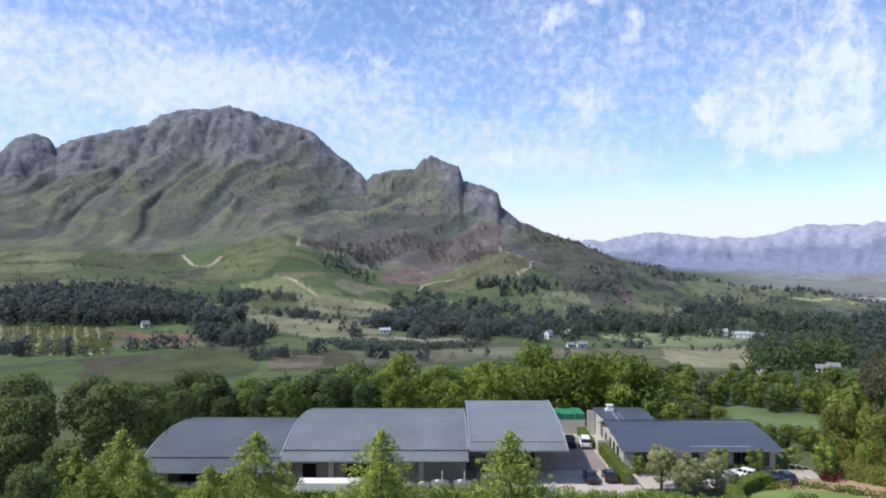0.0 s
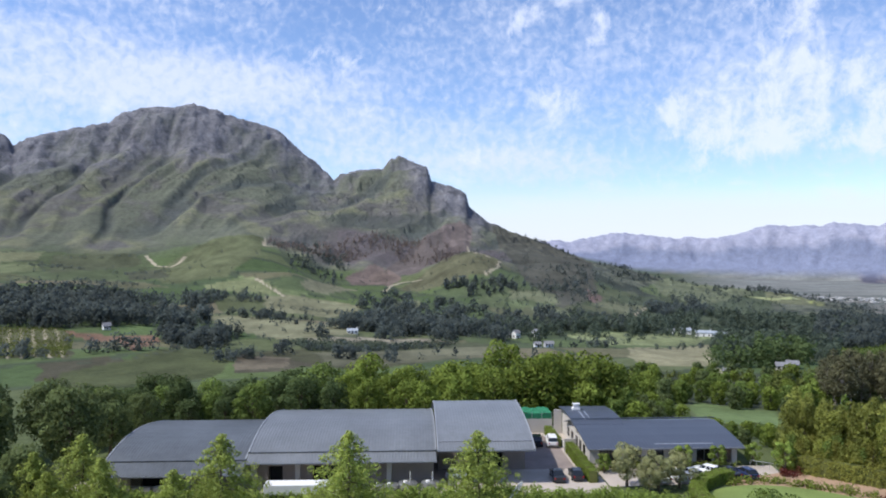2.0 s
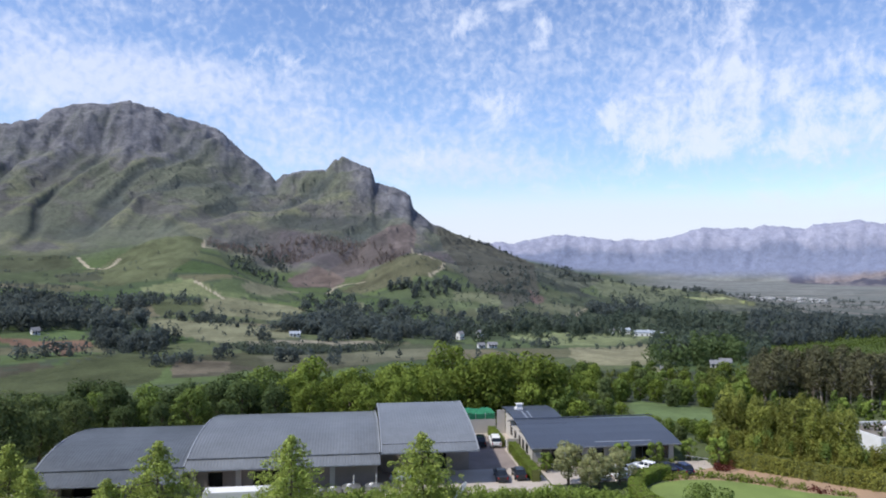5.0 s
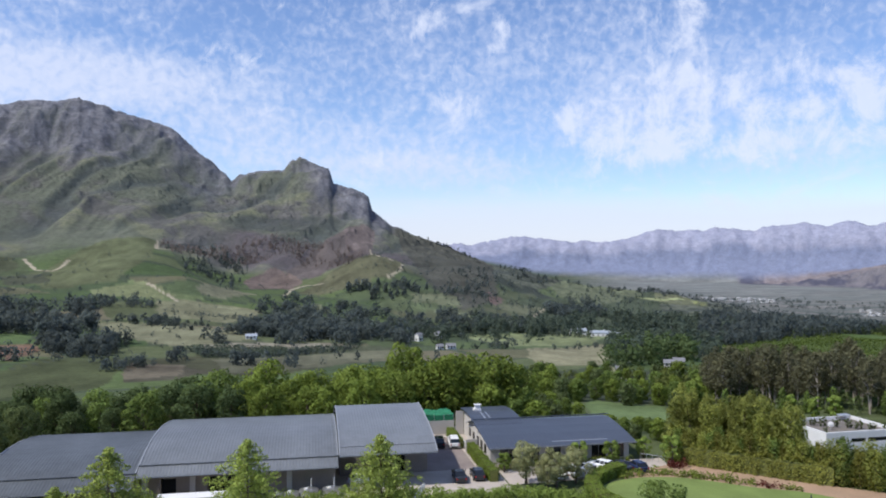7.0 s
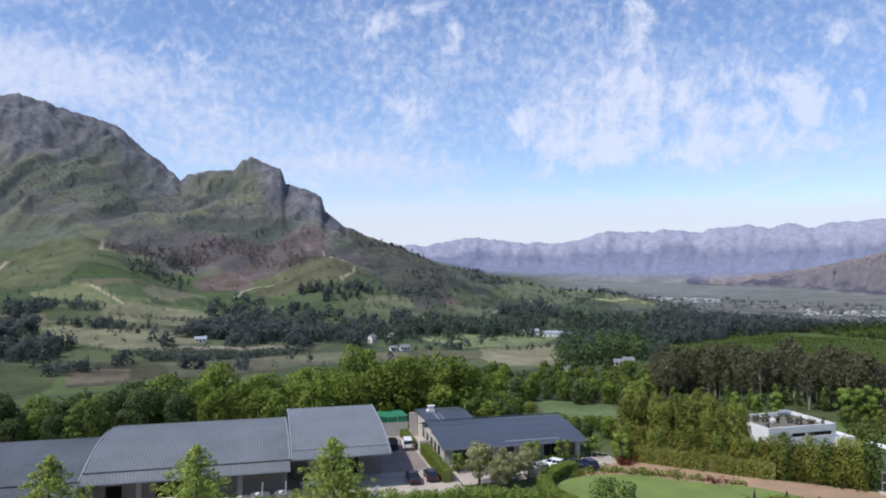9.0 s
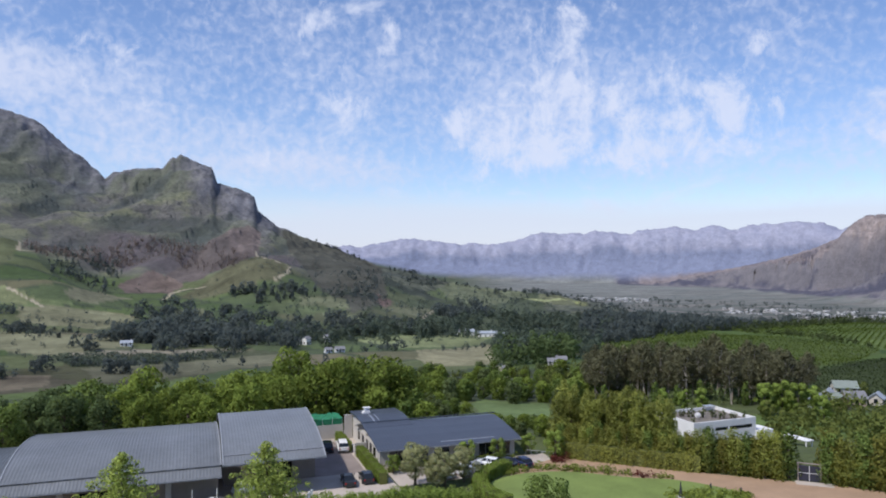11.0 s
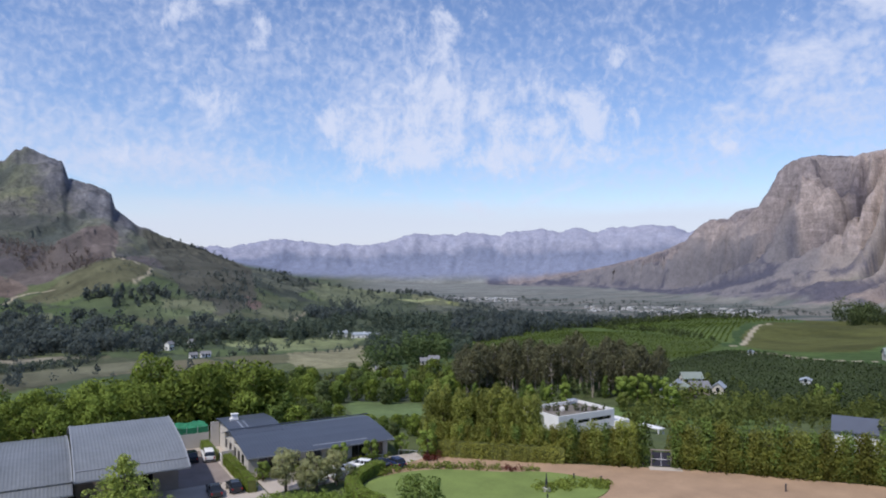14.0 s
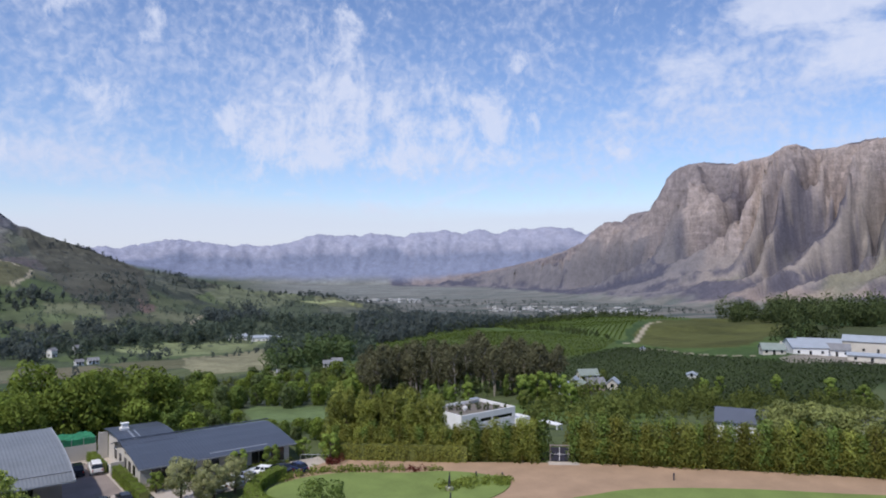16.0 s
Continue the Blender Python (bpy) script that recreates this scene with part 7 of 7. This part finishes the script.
for k in range(3):
    fs += [(1 + k * 16 + i, 1 + (k + 1) * 16 + i, 1 + (k + 1) * 16 + (i + 1) % 16, 1 + k * 16 + (i + 1) % 16) for i in range(16)]
vs2 = [(px, py + 0.05, pz) for px, py, pz in vs]
n0 = len(vs)
rim = [(49 + i, 49 + (i + 1) % 16, n0 + 49 + (i + 1) % 16, n0 + 49 + i) for i in range(16)]
part("reflector", Net().add(vs + vs2, fs + [tuple(n0 + i for i in f[::-1]) for f in fs] + rim), M_WHITE, dish, smooth=True)
part("mast", Net().rod((0, 0.05, 0), (0, -0.1, 1.2), 0.06), M_STEEL, dish)
part("feed_arm", Net().rod((0, -0.2, 0.75), (0, -0.75, 1.1), 0.03), M_STEEL, dish)
pergola = thing("pergola", "long white pergola roof behind the hedge", "pergola", pose(106.0, 102.6, -4.1, 0, 0, -86))
part("roof", Net().box(-2.6, -0.9, 2.5, 2.6, 0.9, 2.7), M_WHITE, pergola, bevel=0.03)
for px in (-2.3, 2.3):
    for py in (-0.7, 0.7):
        part("post", Net().box(px - 0.1, py - 0.1, -0.5, px + 0.1, py + 0.1, 2.5), M_WHITE, pergola)

# trailer, tanks and clutter before the cellar
trailer = thing("trailer", "long white box trailer parked before the cellar", "trailer", pose(-14.1, 93.0, 0.04))
part("box", Net().box(-4.8, -1.1, 0.7, 4.8, 1.1, 2.0), M_WHITE, trailer, bevel=0.06)
part("chassis", Net().box(-4.7, -0.8, 0.5, 4.7, 0.8, 0.7), M_GUTTER, trailer)
for px in (-3.4, -2.5, 3.0):
    for s in (-1, 1):
        part("wheel", Net().rod((px, s * 0.85, 0.36), (px, s * 1.08, 0.36), 0.36, 0.36, 14), M_RUBBER, trailer)
part("drawbar", Net().rod((4.7, 0, 0.6), (5.7, 0, 0.5), 0.06), M_STEEL, trailer)


def tank(x, y, r, h, mast):
    t = thing("wine_tank", "squat steel wine tank with a white lid", "tank", pose(x, y, 0.04), "steel tanks before the cellar")
    part("drum", Net().rod((0, 0, 0.3), (0, 0, h), r, r, 20), M_STEEL, t)
    part("lid", Net().rod((0, 0, h), (0, 0, h + 0.18), r * 1.02, r * 0.3, 20), M_STEEL, t)
    part("hatch", Net().rod((-0.35, -0.2, h + 0.1), (-0.35, -0.2, h + 0.24), 0.3, 0.28, 12), M_WHITE, t, "white hatch")
    for i in range(3):
        q = i * 2.094
        part("foot", Net().rod((r * 0.8 * math.cos(q), r * 0.8 * math.sin(q), 0), (r * 0.8 * math.cos(q), r * 0.8 * math.sin(q), 0.3), 0.06), M_STEEL, t)
    if mast:
        part("mast", Net().rod((0.3, 0, h + 0.2), (0.3, 0, h + 1.4), 0.06), M_WHITE, t)
    return t


tank(-2.6, 95.6, 0.95, 0.75, False)
tank(-0.4, 95.8, 1.25, 0.95, True)
tank(2.6, 95.8, 1.2, 0.95, True)
tank(-4.4, 95.6, 0.7, 0.7, False)
fence = thing("steel_railing", "low steel railing before the cellar", "railing", pose(4.6, 95.2, 0.04))
for i in range(5):
    part("post", Net().rod((i * 0.5, 0, 0), (i * 0.5, 0, 1.1), 0.04), M_STEEL, fence)
part("rail", Net().rod((0, 0, 1.1), (2, 0, 1.1), 0.04), M_STEEL, fence)
for i in range(4):
    crate = thing("pallet_box", "pale wooden pallet box before the cellar", "box", pose(-38.5 + 1.7 * i, 95.6 + 0.2 * (i % 2), 0.04, 0, 0, 4 * i), "pallet boxes")
    part("box", Net().box(-0.7, -0.5, 0.1, 0.7, 0.5, 0.85), M_CREAM, crate, bevel=0.03)
    part("pallet", Net().box(-0.72, -0.52, 0, 0.72, 0.52, 0.1), M_BARK, crate)
for x, y in ((66.8, 79.6), (69.4, 76.8), (89.0, 61.6), (58.0, 74.4)):
    b = thing("bollard_lamp", "short dark bollard lamp at the drive's edge", "lamp", pose(x, y, 0.14), "bollard lamps")
    part("post", Net().rod((0, 0, -0.14), (0, 0, 0.8), 0.1), M_GATE, b)
    part("cap", Net().rod((0, 0, 0.8), (0, 0, 0.95), 0.14, 0.1), M_GATE, b)
tap = thing("garden_sculpture", "dark slender garden sculpture on a pale plinth", "sculpture", pose(60.3, 77.6, 0.14))
part("figure", Net().rod((0, 0, 0.5), (0, 0, 1.7), 0.22, 0.12).rod((0, 0, 1.7), (0, 0, 2.5), 0.12, 0.05), M_GATE, tap)
part("plinth", Net().box(-0.4, -0.4, -0.14, 0.4, 0.4, 0.5), M_WALL_PALE, tap, bevel=0.03)
rail = thing("steel_railing", "thin metal railing along the ramp to the drive", "railing", pose(50.5, 103.5, 0.04, 0, 0, -40))
for i in range(6):
    part("post", Net().rod((i * 0.9, 0, 0), (i * 0.9, 0, 1.0), 0.03), M_STEEL, rail)
part("rail", Net().rod((0, 0, 1.0), (4.5, 0, 1.0), 0.03), M_STEEL, rail)

# leaning white banner at the yard's edge
banner = thing("leaning_banner", "white blade-shaped banner leaning on a slim pole", "banner", pose(14.2, 90.4, 0.0))
part("pole", Net().rod((0, 0, 0), (0.05, 0, 2.55), 0.035, 0.025, 8), M_STEEL, banner)
vs = []
for side in (-0.03, 0.03):
    for k in range(9):
        t = k / 8
        w = 0.34 * math.sin(math.pi * min(1.0, 0.12 + t * 0.8)) ** 0.7
        cx, cz = -1.5 + 1.6 * t, 0.35 + 2.25 * t
        vs += [(cx - 0.8 * w, side, cz + 0.55 * w), (cx + 0.8 * w, side, cz - 0.55 * w)]
fs = []
for k in range(8):
    a, b = 2 * k, 18 + 2 * k
    fs += [(a, a + 1, a + 3, a + 2), (b, b + 2, b + 3, b + 1), (a, a + 2, b + 2, b), (a + 1, b + 1, b + 3, a + 3)]
fs += [(0, 18, 19, 1), (16, 17, 35, 34)]
part("blade", Net().add(vs, fs), M_WHITE_FAR, banner, "white cloth blade")
